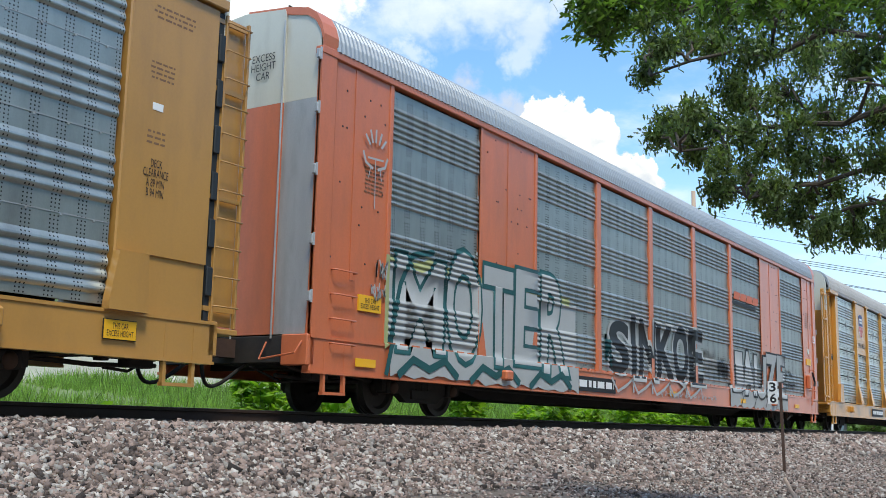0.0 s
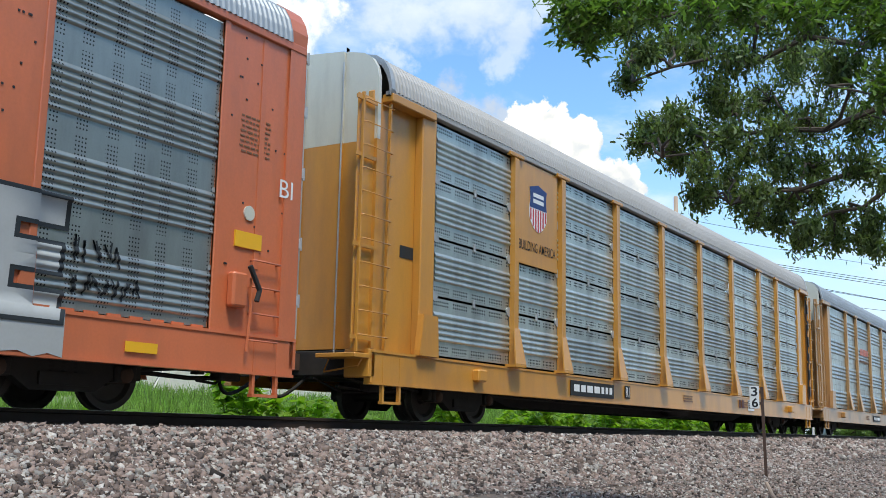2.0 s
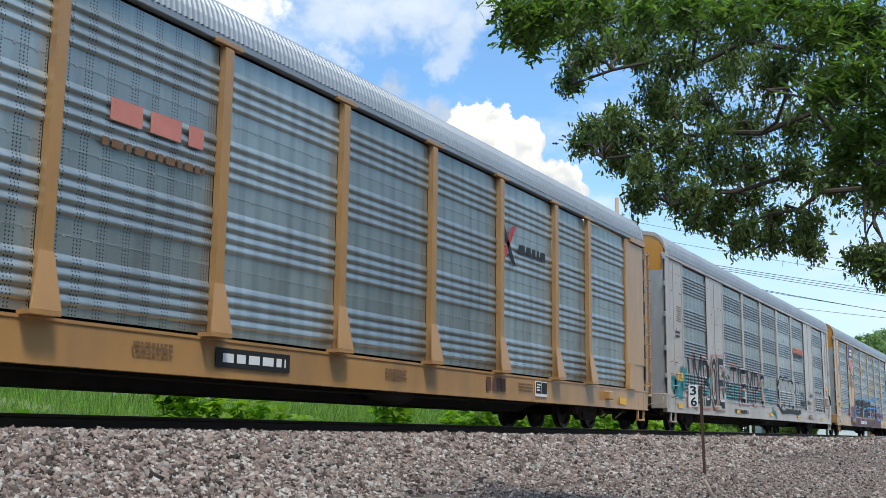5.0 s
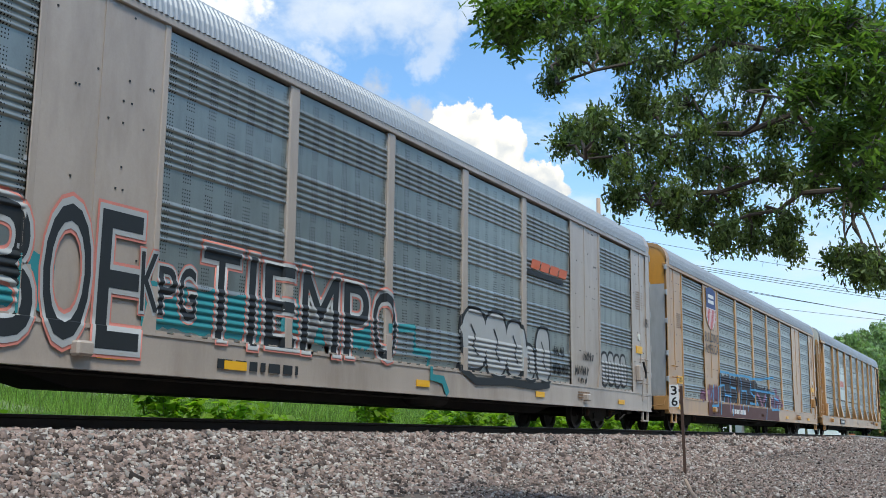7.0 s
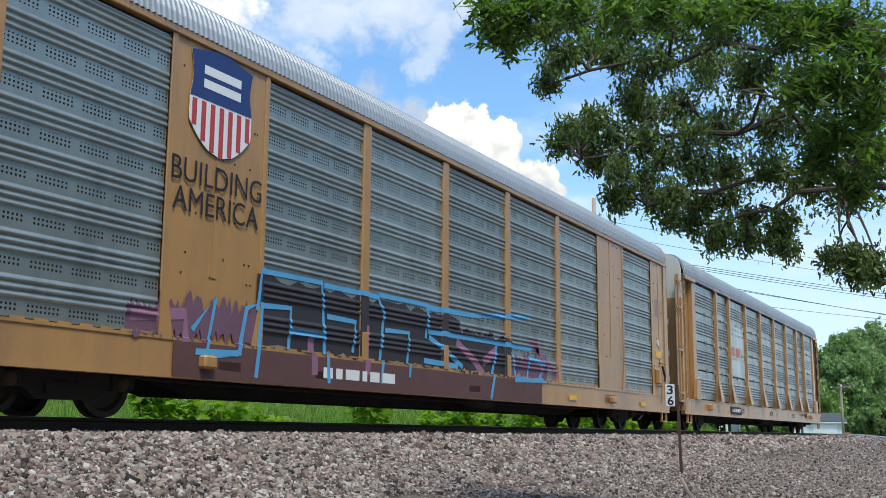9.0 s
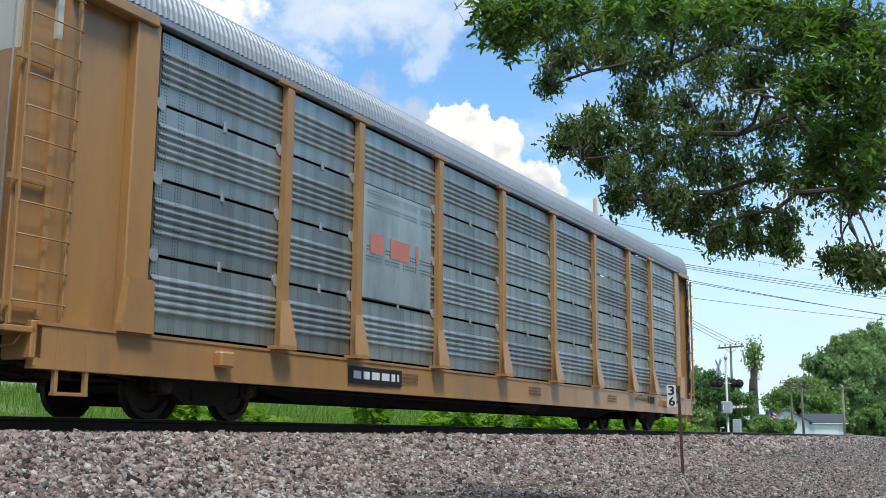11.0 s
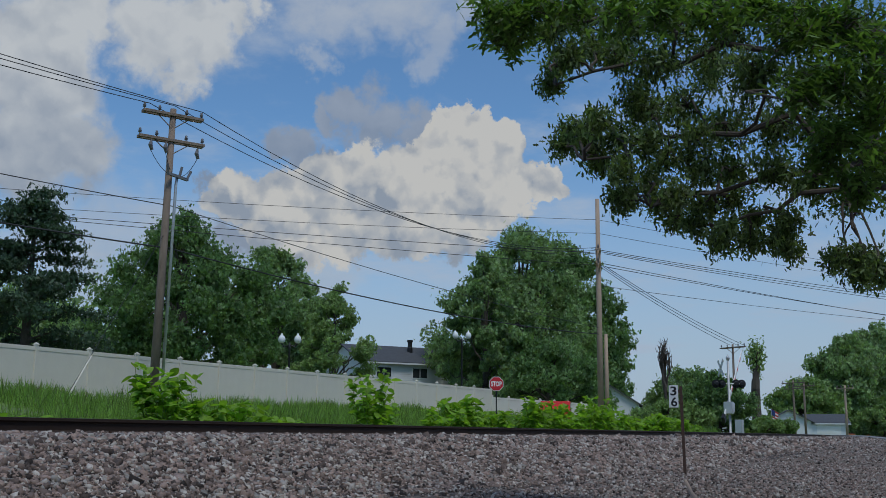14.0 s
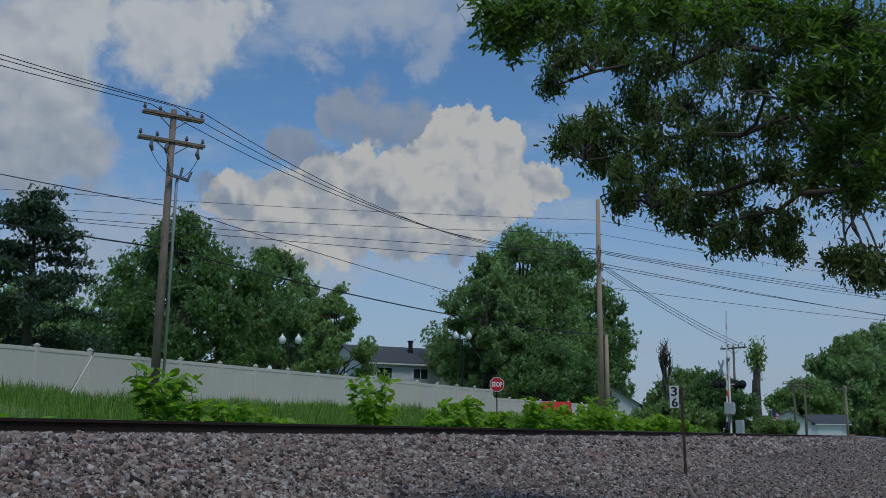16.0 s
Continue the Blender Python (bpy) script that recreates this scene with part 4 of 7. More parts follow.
def braced_car(name, label, paint, sill, screen, roof, ends, key, post_paint=None, zones=None, tall=False, panel=None):
    """An auto carrier with outside posts that flare at the foot, and four screens one above another in each bay."""
    post_paint = post_paint or paint
    car = car_base(name, label, sill, roof, ends)
    edges = [1.68] + POSTS + [25.58]
    h = 3.96 if tall else 0.955
    for i in range(9):
        a, b = edges[i] + (0.09 if i else 0.10), edges[i + 1] - 0.09
        for k in range(1 if tall else 4):
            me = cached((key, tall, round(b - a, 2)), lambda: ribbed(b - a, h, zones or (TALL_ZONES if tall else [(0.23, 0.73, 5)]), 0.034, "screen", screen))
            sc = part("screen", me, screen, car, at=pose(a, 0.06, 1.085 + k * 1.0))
            if tall:
                tagged(part("fixing", cached(("tallfix", round(b - a, 2)), lambda: rivet_rows(b - a)), GALV, sc), kind="stuff")
            clip = cached("clip", lambda: Geo().box(-0.03, -0.035, -0.06, 0.03, 0.0, 0.09, 0.008).mesh("clip", GALV))
            if k:
                part("clip", clip, GALV, sc, at=pose((b - a) / 2, 0, -0.03))
                for x in (0.02, b - a - 0.02):
                    part("clip", cached("plate", lambda: Geo().tube([(0, -0.022, 0), (0, 0, 0)], 0.09, 10).mesh("clip", GALV)), GALV, sc, at=pose(x, 0, -0.02))
    prof = [(0.05, 1.03), (-0.19, 1.03), (-0.19, 1.16), (-0.06, 1.75), (-0.06, 5.02), (-0.02, 5.10), (0.05, 5.10)]
    pm = cached(("bracepost", post_paint.name), lambda: Geo().prism(prof, "x", -0.085, 0.085).mesh("side_post", post_paint))
    foot = cached(("bracefoot", post_paint.name), lambda: Geo().add(
        [(-0.27, -0.205, 1.09), (0.14, -0.205, 1.09), (0.095, -0.075, 1.76), (-0.095, -0.075, 1.76), (-0.27, -0.18, 1.09), (0.14, -0.18, 1.09), (0.095, -0.05, 1.76), (-0.095, -0.05, 1.76)],
        [(0, 1, 2, 3), (4, 7, 6, 5), (0, 4, 5, 1), (1, 5, 6, 2), (2, 6, 7, 3), (3, 7, 4, 0)]).mesh("foot_plate", post_paint))
    base = cached(("bracebase", post_paint.name), lambda: Geo().prism([(-0.27, 1.035), (-0.27, 1.088), (0.14, 1.088), (0.14, 1.035)], "y", -0.205, 0.03).mesh("foot_gusset", post_paint))
    capm = cached(("bracecap", post_paint.name), lambda: Geo().box(-0.28, -0.066, 5.06, 0.28, 0.03, 5.135, 0.01).mesh("head_plate", post_paint))
    for x in POSTS:
        sp = part("side_post", pm, post_paint, car, at=pose(x, 0, 0))
        part("foot_plate", foot, post_paint, sp)
        part("foot_gusset", base, post_paint, sp)
        part("head_plate", capm, post_paint, sp)
    for a, b, f in ((0.0, 1.70, 0), (25.54, LEN, 1)):
        g = Geo().box(a + 0.02, -0.005, 1.72, b - 0.22, 0.15, 5.0).box(a + 0.42, 0.02, 1.03, b - 0.22, 0.15, 1.72) if tall and f else Geo().box(a + 0.1, 0.16, 1.03, b - 0.05, 0.20, 5.10)
        p0, p1 = (b - 0.42, b) if not f else (a, a + 0.42)
        g.box(p0, 0.0, 1.03, p1, 0.17, 5.10, 0.02)
        g.prism([(p0 - 0.1, 1.03), (p0 - 0.1, 1.12), (p0, 1.7), (p1, 1.7), (p1 + 0.04, 1.03)], "y", -0.10, 0.02)
        part("end_sheet", g, paint, car)
        part("eave_bracket", Geo().box(a + 0.3, -0.06, 5.02, b - 0.1, 0.16, 5.16, 0.015), paint, car)
    part("top_rail", cached(("braced_rail", roof.name), lambda: Geo().box(0.3, -0.03, 5.10, LEN - 0.3, 0.10, EAVE + 0.01, 0.012).mesh("top_rail", roof)), roof, car)
    corner = cached(("bcorner", paint.name), lambda: Geo().box(0.0, 0.10, 1.0, 0.14, 0.22, EAVE - 0.05, 0.015).mesh("corner_post", paint))
    part("corner_post", corner, paint, car)
    part("corner_post", corner, paint, car, at=pose(LEN - 0.14, 0, 0))
    arch = cached("arch", lambda: Geo().prism([(y - 0.02, EAVE + z + 0.02) for y, z in ROOF_PROFILE] + [(y + 0.02, EAVE + z - 0.08) for y, z in reversed(ROOF_PROFILE)], "x", 0.0, 0.10).mesh("roof_arch", GALV))
    part("roof_arch", arch, GALV, car, at=pose(0.26, 0, 0))
    part("roof_arch", arch, GALV, car, at=pose(LEN - 0.36, 0, 0))
    ladder(car, -0.36, 0.36, 0.98, 5.0, 0.0, 11, paint)
    ladder(car, LEN - 0.06, LEN + 0.34, 0.98, 5.0, 0.0, 11, paint)
    for z in (1.2, 2.6, 4.0, 4.9):
        part("ladder_bracket", cached(("lbr", paint.name), lambda: Geo().box(-0.18, 0.02, -0.03, 0.34, 0.05, 0.03).mesh("ladder_bracket", paint)), paint, car, at=pose(LEN - 0.02, 0, z))
        part("ladder_bracket", _meshes[("lbr", paint.name)], paint, car, at=pose(-0.34, 0, z))
    part("ladder_sheet", cached(("lsh", paint.name), lambda: Geo().box(-0.04, 0.09, 1.0, 0.40, 0.12, 5.0, 0.008).mesh("ladder_sheet", paint)), paint, car, at=pose(LEN - 0.04, 0, 0))
    part("ladder_sheet", _meshes[("lsh", paint.name)], paint, car, at=pose(-0.36, 0, 0))
    # black strip puts in the shade of the gap beside the ladder
    part("seal_strip", cached("seal_strip", lambda: Geo().box(-0.045, 0.03, 1.05, 0.045, 0.06, 5.0).mesh("seal_strip", INK)), INK, car, at=pose(LEN - 0.14, 0, 0))
    for z in (1.35, 1.95, 2.55, 3.15, 3.75, 4.35):
        part("edge_seal", cached("seal", lambda: Geo().box(-0.05, -0.01, 0, 0.05, 0.02, 0.36, 0.01).mesh("edge_seal", INK)), INK, car, at=pose(LEN - 0.14, 0, z))
    part("end_platform", cached(("plat", sill.name), lambda: Geo().box(-0.10, 0.0, 0.90, 0.40, 0.75, 0.97, 0.01).mesh("end_platform", sill)), sill, car, at=pose(LEN, 0, 0))
    part("end_platform", _meshes[("plat", sill.name)], sill, car, at=pose(-0.32, 0, 0))
    for x in (7.9, 13.6, 18.8):
        bars(car, STENCIL, x, 0.70, x + 0.7, 0.90, -0.02, 3, int(x))
    part("jacking_pad", Geo().box(3.0, -0.14, 0.70, 3.3, 0.02, 0.92, 0.03), sill, car)
    part("jacking_pad", Geo().box(LEN - 3.3, -0.14, 0.70, LEN - 3.0, 0.02, 0.92, 0.03), sill, car)
    if panel:
        part("data_panel", Geo().box(panel, -0.026, 0.64, panel + 0.62, -0.012, 0.96), SIGNWHITE, car, "black stencil panel with a white rim")
        for u in (0.02, 0.32):
            part("stencil_field", Geo().box(panel + u, -0.030, 0.70, panel + u + 0.28, -0.027, 0.945), SIGNBLACK, car)
        bars(car, SIGNWHITE, panel + 0.05, 0.74, panel + 0.26, 0.92, -0.034, 3, 4)
    return car


def shield(car, x0, x1, z0, z1, y):
    """A striped shield: navy head, red and white stripes, pale rim."""
    w, h = x1 - x0, z1 - z0

    def width(v):
        return 0.5 * min(1.0, (max(v, 0.0) / 0.30) ** 0.5) if v < 0.30 else 0.5 if v < 0.55 else 0.5 - 0.04 * math.sin((v - 0.55) * 7)
    vs = [i / 24 for i in range(25)]
    left = [(x0 + w * (0.5 - width(v)), z0 + h * v) for v in vs]
    right = [(x0 + w * (0.5 + width(v)), z0 + h * v) for v in vs]
    top = [(x0 + w * 0.5, z1 + 0.10 * h)]
    part("shield_field", Geo().prism(left + top + right[::-1], "y", y, y + 0.004), SIGNWHITE, car, "striped shield emblem")
    head = [(p, q) for p, q in left if q > z0 + 0.52 * h] + top + [(p, q) for p, q in reversed(right) if q > z0 + 0.52 * h]
    part("shield_head", Geo().prism(head, "y", y - 0.005, y - 0.001), NAVY, car)
    for i in range(7):
        a, b = 0.04 + i * 0.143, 0.04 + i * 0.143 + 0.07
        lo = max(abs(0.5 - a), abs(0.5 - b))
        v0 = 0.30 * (lo / 0.5) ** 2
        part("shield_stripe", Geo().box(x0 + w * a, y - 0.005, z0 + h * v0, x0 + w * b, y - 0.001, z0 + h * 0.52), RED, car)
    for v in (0.66, 0.80):
        part("shield_bar", Geo().box(x0 + w * 0.2, y - 0.009, z0 + h * v, x0 + w * 0.8, y - 0.006, z0 + h * (v + 0.09)), SIGNWHITE, car)


def conform(me, car, lift):
    """Lay flat spray paint over the ribs, posts, sheets and sill of a flush-sided car."""
    zones = PAINTED.get(car.name)
    bm = bmesh.new()
    bm.from_mesh(me)
    zs = [v.co.z for v in bm.verts]
    xs = [v.co.x for v in bm.verts]
    knots = [1.045, 1.055]
    if zones:
        for a, b, n in zones:
            p = (b - a) / n
            knots += [1.06 + a + i * p + v * p for i in range(n) for u, v in RIB]
        edges = [e + d for s in SCREENS for e in s for d in (-0.008, 0.008)]
    else:
        edges = []
    for z in knots:
        if min(zs) < z < max(zs):
            bmesh.ops.bisect_plane(bm, geom=bm.verts[:] + bm.edges[:] + bm.faces[:], plane_co=(0, 0, z), plane_no=(0, 0, 1))
    for x in edges:
        if min(xs) < x < max(xs):
            bmesh.ops.bisect_plane(bm, geom=bm.verts[:] + bm.edges[:] + bm.faces[:], plane_co=(x, 0, 0), plane_no=(1, 0, 0))
    kz, ky = [0.0], [0.0]
    for a, b, n in zones or ():
        p = (b - a) / n
        for i in range(n):
            for u, v in RIB:
                kz.append(a + i * p + v * p)
                ky.append(-FLUSH_DEPTH * u)
    for v in bm.verts:
        x, z = v.co.x, v.co.z
        if z < 1.05:
            y = -0.022
        elif any(a < x < b for a, b in SCREENS):
            y = 0.055 + float(np.interp(z - 1.06, kz + [9.0], ky + [0.0]))
        else:
            y = -0.004
        v.co.y = y - lift
    bm.to_mesh(me)
    bm.free()
    me.update()


PAINTED = {}


def slanted_mark(car, x0, x1, z, y):
    """An orange slanted word-mark as plain blocks over a black dash."""
    w = (x1 - x0) / 4
    for i in range(4):
        a = x0 + i * w
        part("mark_block", Geo().prism([(a, z), (a + 0.10, z + 0.22), (a + w * 0.94 + 0.08, z + 0.22), (a + w * 0.86, z)], "y", y, y + 0.004), PINK_ORANGE, car)
    part("mark_dash", Geo().prism([(x0 - 0.25, z - 0.16), (x0 - 0.18, z - 0.05), (x1 - 0.3, z - 0.05), (x1 - 0.2, z - 0.16)], "y", y, y + 0.004), INK, car)


PINK_ORANGE = material("orange mark", (0.60, 0.13, 0.05), 0.5, 0, 0.12, 2, 30, 0)


def piece(car, text, x0, z0, x1, z1, fill, edge, fat=0.05, halo=None, shear=0.0, body=0.008, wave=0.06):
    """A sprayed word: fill over a fat edge over a soft halo; each letter stands a little askew."""
    rng = random.Random(len(text) * 7 + int(x0 * 10))
    share = {"I": 0.5, "M": 1.35}
    total = sum(share.get(ch, 1.0) for ch in text)
    x = x0
    for i, ch in enumerate(text):
        w = (x1 - x0) / total * share.get(ch, 1.0)
        a, b = x + w * (0.07 if ch != "I" else 0.30), x + w * (0.93 if ch != "I" else 0.70)
        x += w
        lo, hi = z0 + rng.uniform(-wave, wave), z1 + rng.uniform(-0.15, 0.06) * (z1 - z0)
        lean = shear + rng.uniform(-0.05, 0.06)
        layers = []
        if halo:
            layers.append((letters(ch, halo, car, a, lo, b, hi, 0, "sprayed_halo", body + fat * 2.5, lean), 0.003))
        layers.append((letters(ch, edge, car, a, lo, b, hi, 0, "sprayed_outline", body + fat * 1.6, lean), 0.009))
        layers.append((letters(ch, fill, car, a, lo, b, hi, 0, "sprayed_letter", body, lean), 0.012))
        for ob, lift in layers:
            conform(ob.data, car, lift + 0.0006 * i)


def stroke(car, pts, w, mat, lift=0.015):
    """One sprayed line through points (x, z), w wide, laid over the side of the car."""
    rows = []
    for i, p in enumerate(pts):
        a, b = Vector(pts[max(i - 1, 0)]), Vector(pts[min(i + 1, len(pts) - 1)])
        d = (b - a).normalized()
        q = Vector((-d.y, d.x)) * w / 2
        if i == 0:
            p = Vector(p) - d * w / 2
        if i == len(pts) - 1:
            p = Vector(p) + d * w / 2
        rows += [Vector(p) - q, Vector(p) + q]
    g = Geo().add([(r.x, 0, r.y) for r in rows], [(2 * i, 2 * i + 1, 2 * i + 3, 2 * i + 2) for i in range(len(pts) - 1)])
    me = g.mesh("sprayed_line", mat)
    conform(me, car, lift)
    part("sprayed_line", me, mat, car)


def bubble(car, x, z, w, h, k, fill, edge):
    """A rounded letter: pale fill inside a dark line, with a short inner line."""
    def ring(m):
        pts = []
        for i in range(28):
            t = 2 * math.pi * i / 28
            u, v = math.cos(t), math.sin(t)
            bulge = 1 + 0.05 * math.sin(3 * t + k)
            pts.append((x + (w / 2 + m) * bulge * abs(u) ** 0.7 * (1 if u > 0 else -1), z + h / 2 + (h / 2 + m) * abs(v) ** 0.8 * (1 if v > 0 else -1)))
        return pts
    for m, mat, lift in ((0.05, edge, 0.004), (-0.02, fill, 0.007)):
        g = Geo().add([(u, 0, v) for u, v in ring(m)], [tuple(range(28))])
        me = g.mesh("sprayed_bubble", mat)
        conform(me, car, lift + 0.0008 * k)
        part("sprayed_bubble", me, mat, car)
    stroke(car, [(x - 0.1 * w, z + 0.72 * h), (x + 0.05 * w, z + 0.58 * h), (x - 0.05 * w, z + 0.38 * h), (x + 0.12 * w, z + 0.25 * h)], 0.05, edge, 0.016)


def scribble(car, x0, z0, x1, z1, mat, n, seed, r=0.012, y=None):
    """Thin sprayed tag lines that spell nothing."""
    rng = random.Random(seed)
    g = Geo()
    w = (x1 - x0) / n
    for i in range(n):
        pts, x = [], x0 + i * w
        for k in range(5):
            pts.append((x + w * rng.uniform(0.0, 1.1), z0 + (z1 - z0) * (rng.uniform(0, 0.4) if k % 2 else rng.uniform(0.6, 1))))
        for (ax, az), (bx, bz) in zip(pts, pts[1:]):
            d = Vector((bx - ax, 0, bz - az))
            if d.length < 0.02:
                continue
            q = Vector((-d.z, 0, d.x)).normalized() * r
            a, b = Vector((ax, y or 0, az)), Vector((bx, y or 0, bz))
            g.add([a - q, a + q, b + q, b - q], [(0, 1, 2, 3)])
    ob = tagged(part("sprayed_tag", g, mat, car), kind="stuff")
    if y is None and car.name in PAINTED:
        conform(ob.data, car, 0.0145 + 0.0003 * (seed % 5))


def patch(car, x0, z0, x1, z1, mat, seed, lift=0.002, ragged=0.12, block=False):
    """A sprayed area with an uneven outline; block keeps straight edges."""
    rng = random.Random(seed)
    n = 1 if block else 30
    k = 0 if block else ragged * (z1 - z0)
    top = [(x0 + (x1 - x0) * i / n, z1 + rng.uniform(-1, 1) * k) for i in range(n + 1)]
    low = [(x0 + (x1 - x0) * i / n, z0 + rng.uniform(-1, 1) * k) for i in range(n + 1)]
    g = Geo()
    for i in range(n):
        g.add([(low[i][0], 0, low[i][1]), (low[i + 1][0], 0, low[i + 1][1]), (top[i + 1][0], 0, top[i + 1][1]), (top[i][0], 0, top[i][1])], [(0, 1, 2, 3)])
    me = g.mesh("sprayed_area", mat)
    bm = bmesh.new()
    bm.from_mesh(me)
    bmesh.ops.remove_doubles(bm, verts=bm.verts, dist=0.0005)
    bm.to_mesh(me)
    bm.free()
    conform(me, car, lift)
    part("sprayed_area", me, mat, car)


GAP = 28.96                              # from car to car


def last_car_x(t):
    """Where the near corner of the last car stands; the train slows a little."""
    u = t - 9.0
    return 34.745 - 13.2966 * u + 0.02966 * u * u + 0.00106 * u ** 3


def train():
    a = braced_car("auto_carrier", "ochre yellow auto carrier with finely punched steel screens", OCHRE, OCHRE, SCREEN_FINE, ROOF, (OCHRE, CREAM, 4.35, OCHRE), "fine", tall=True)
    letters("DECK\nCLEARANCE\nA 89 MIN\nB 94 MIN", SIGNBLACK, a, 25.86, 2.40, 26.24, 2.85, -0.012)
    part("label_plate", Geo().box(25.94, -0.010, 3.44, 26.10, 0.0, 3.53), SIGNWHITE, a, "small white label plate")
    bars(a, STENCIL, 25.88, 3.01, 26.16, 3.21, -0.006, 3, 21, fill=0.4)
    bars(a, STENCIL, 25.86, 3.80, 26.25, 4.05, -0.006, 4, 22, fill=0.4)
    bars(a, STENCIL, 25.86, 4.55, 26.53, 4.75, -0.006, 3, 23, fill=0.4)
    part("plate_rim", Geo().box(25.44, -0.026, 0.70, 25.91, -0.016, 0.93), SIGNBLACK, a)
    part("notice_plate", Geo().box(25.45, -0.032, 0.71, 25.90, -0.027, 0.92), REFLECT, a, "yellow excess height notice")
    letters("THIS CAR\nEXCESS HEIGHT", SIGNBLACK, a, 25.49, 0.74, 25.86, 0.89, -0.036)

    b = flush_car("auto_carrier", "orange auto carrier with dark screens and white graffiti", ORANGE, ORANGE, SCREEN_DARK, FLUSH_ZONES, ROOF, (ORANGE, CREAM, 4.45, GALV), "dark")
    patch(b, 1.7, 1.02, 8.0, 2.45, LIME, 4, 0.0015, 0.05)
    patch(b, 1.85, 0.58, 8.3, 2.30, WHITE, 6, 0.0045, 0.03)
    piece(b, "MOTER", 1.95, 0.98, 7.85, 2.62, WHITE, TEALINK, 0.045, None, 0.0, 0.05)
    for x in (2.1, 4.2, 6.3):
        stroke(b, [(x, 0.62), (x + 0.35, 0.85), (x + 0.8, 0.72), (x + 1.25, 0.88), (x + 1.6, 0.66)], 0.13, TEALINK)
    stroke(b, [(1.75, 0.62), (1.95, 1.3), (2.15, 2.0), (2.45, 2.5), (3.0, 2.62)], 0.10, TEALINK)
    piece(b, "SINKOE", 9.9, 1.10, 15.75, 2.34, INK, WHITE, 0.045, None, 0.0, 0.065)
    for x in (9.9, 11.0, 12.1, 13.2, 14.3):
        stroke(b, [(x, 0.92), (x + 0.3, 0.66), (x + 0.75, 0.80), (x + 1.1, 0.96), (x + 1.15, 0.70)], 0.07, WHITE)
    scribble(b, 9.7, 1.15, 10.0, 1.9, TEALINK, 2, 66, 0.05)
    scribble(b, 15.85, 1.2, 16.75, 2.05, WHITE, 12, 5, 0.014)
    scribble(b, 12.6, 0.62, 16.6, 0.78, WHITE, 16, 6, 0.010)
    patch(b, 17.75, 0.56, 23.35, 1.04, WHITE, 9, 0.0025, 0.10)
    piece(b, "JAUZE", 17.95, 0.98, 23.3, 2.15, WHITE, INK, 0.035, None, 0.0, 0.075)
    for x in (18.7, 19.9, 21.0, 22.1):
        stroke(b, [(x, 1.0), (x + 0.12, 0.80), (x - 0.05, 0.60)], 0.04, INK)
    scribble(b, 16.85, 1.15, 17.75, 1.85, INK, 10, 8, 0.014)
    scribble(b, 23.4, 1.2, 24.4, 1.5, INK, 7, 18, 0.012)
    scribble(b, 23.4, 1.58, 24.1, 1.9, INK, 5, 19, 0.012)
    # a hand print with drips, and a small tag
    for k in range(5):
        t = math.radians(40 + 25 * k)
        u, v = -math.cos(t), math.sin(t)
        stroke(b, [(1.33 + 0.20 * u, 3.92 + 0.16 * v), (1.33 + 0.32 * u, 3.92 + 0.33 * v)], 0.042, WHITE)
    for q in (-1, 1):
        stroke(b, [(1.33 + q * 0.30, 3.86), (1.33 + q * 0.24, 3.72), (1.33 + q * 0.08, 3.66)], 0.045, WHITE)
        stroke(b, [(1.33 + q * 0.12, 3.66), (1.33 + q * 0.16, 3.50)], 0.016, WHITE)
    stroke(b, [(1.15, 3.80), (1.52, 3.82)], 0.03, WHITE)
    stroke(b, [(1.33, 3.8), (1.34, 3.05)], 0.018, WHITE)
    scribble(b, 1.32, 1.65, 1.72, 1.95, WHITE, 3, 9, 0.014)
    scribble(b, 1.36, 2.0, 1.72, 2.3, WHITE, 3, 10, 0.014)
    part("number_board", Geo().box(8.05, -0.026, 0.60, 10.1, -0.015, 0.90), SIGNBLACK, b, "black number board")
    bars(b, SIGNWHITE, 8.15, 0.64, 10.0, 0.87, -0.031, 1, 2, "number_bar", 0.6)
    slanted_mark(b, 18.3, 20.6, 3.58, 0.012)
    letters("BI", SIGNWHITE, b, 26.7, 2.95, 26.97, 3.2, -0.018)
    letters("EXCESS\nHEIGHT\nCAR", SIGNBLACK, b, 0.86, 4.85, 1.34, 5.25, 0.0).matrix_basis = pose(-0.03, 2.2, 0, 0, 0, -90)

    c = braced_car("auto_carrier", "bright yellow auto carrier with pale punched screens and a shield", YELLOW, YELLOW, SCREEN_LIGHT, ROOF_WARM, (YELLOW, CREAM, 4.35, YELLOW), "light", panel=19.22)
    part("emblem_panel", Geo().box(4.52, 0.0, 3.05, 6.33, 0.025, 5.08, 0.008), YELLOW, c, "yellow emblem panel")
    shield(c, 5.08, 5.82, 3.75, 4.62, -0.006)
    letters("BUILDING AMERICA", SIGNBLACK, c, 4.66, 3.33, 6.22, 3.52, -0.006, fat=0.001)
    part("number_board", Geo().box(6.9, -0.026, 0.62, 9.1, -0.015, 0.93), SIGNBLACK, c, "black number board")
    bars(c, SIGNWHITE, 7.0, 0.66, 9.0, 0.90, -0.031, 1, 3, "number_bar", 0.6)
    part("number_board", Geo().box(9.75, -0.026, 0.66, 10.05, -0.015, 0.94), SIGNBLACK, c, "black letter board")
    letters("R1", SIGNWHITE, c, 9.78, 0.69, 10.02, 0.91, -0.031)
    bars(c, MAROON, 18.32, 0.68, 18.92, 0.95, -0.022, 1, 4, "mark_bar", 0.9)
    # a shadow on the end sheet, painted on as a thin black plate
    part("shadow_mark", Geo().box(0.9, 0.15, 2.6, 1.3, 0.158, 2.8), INK, c)

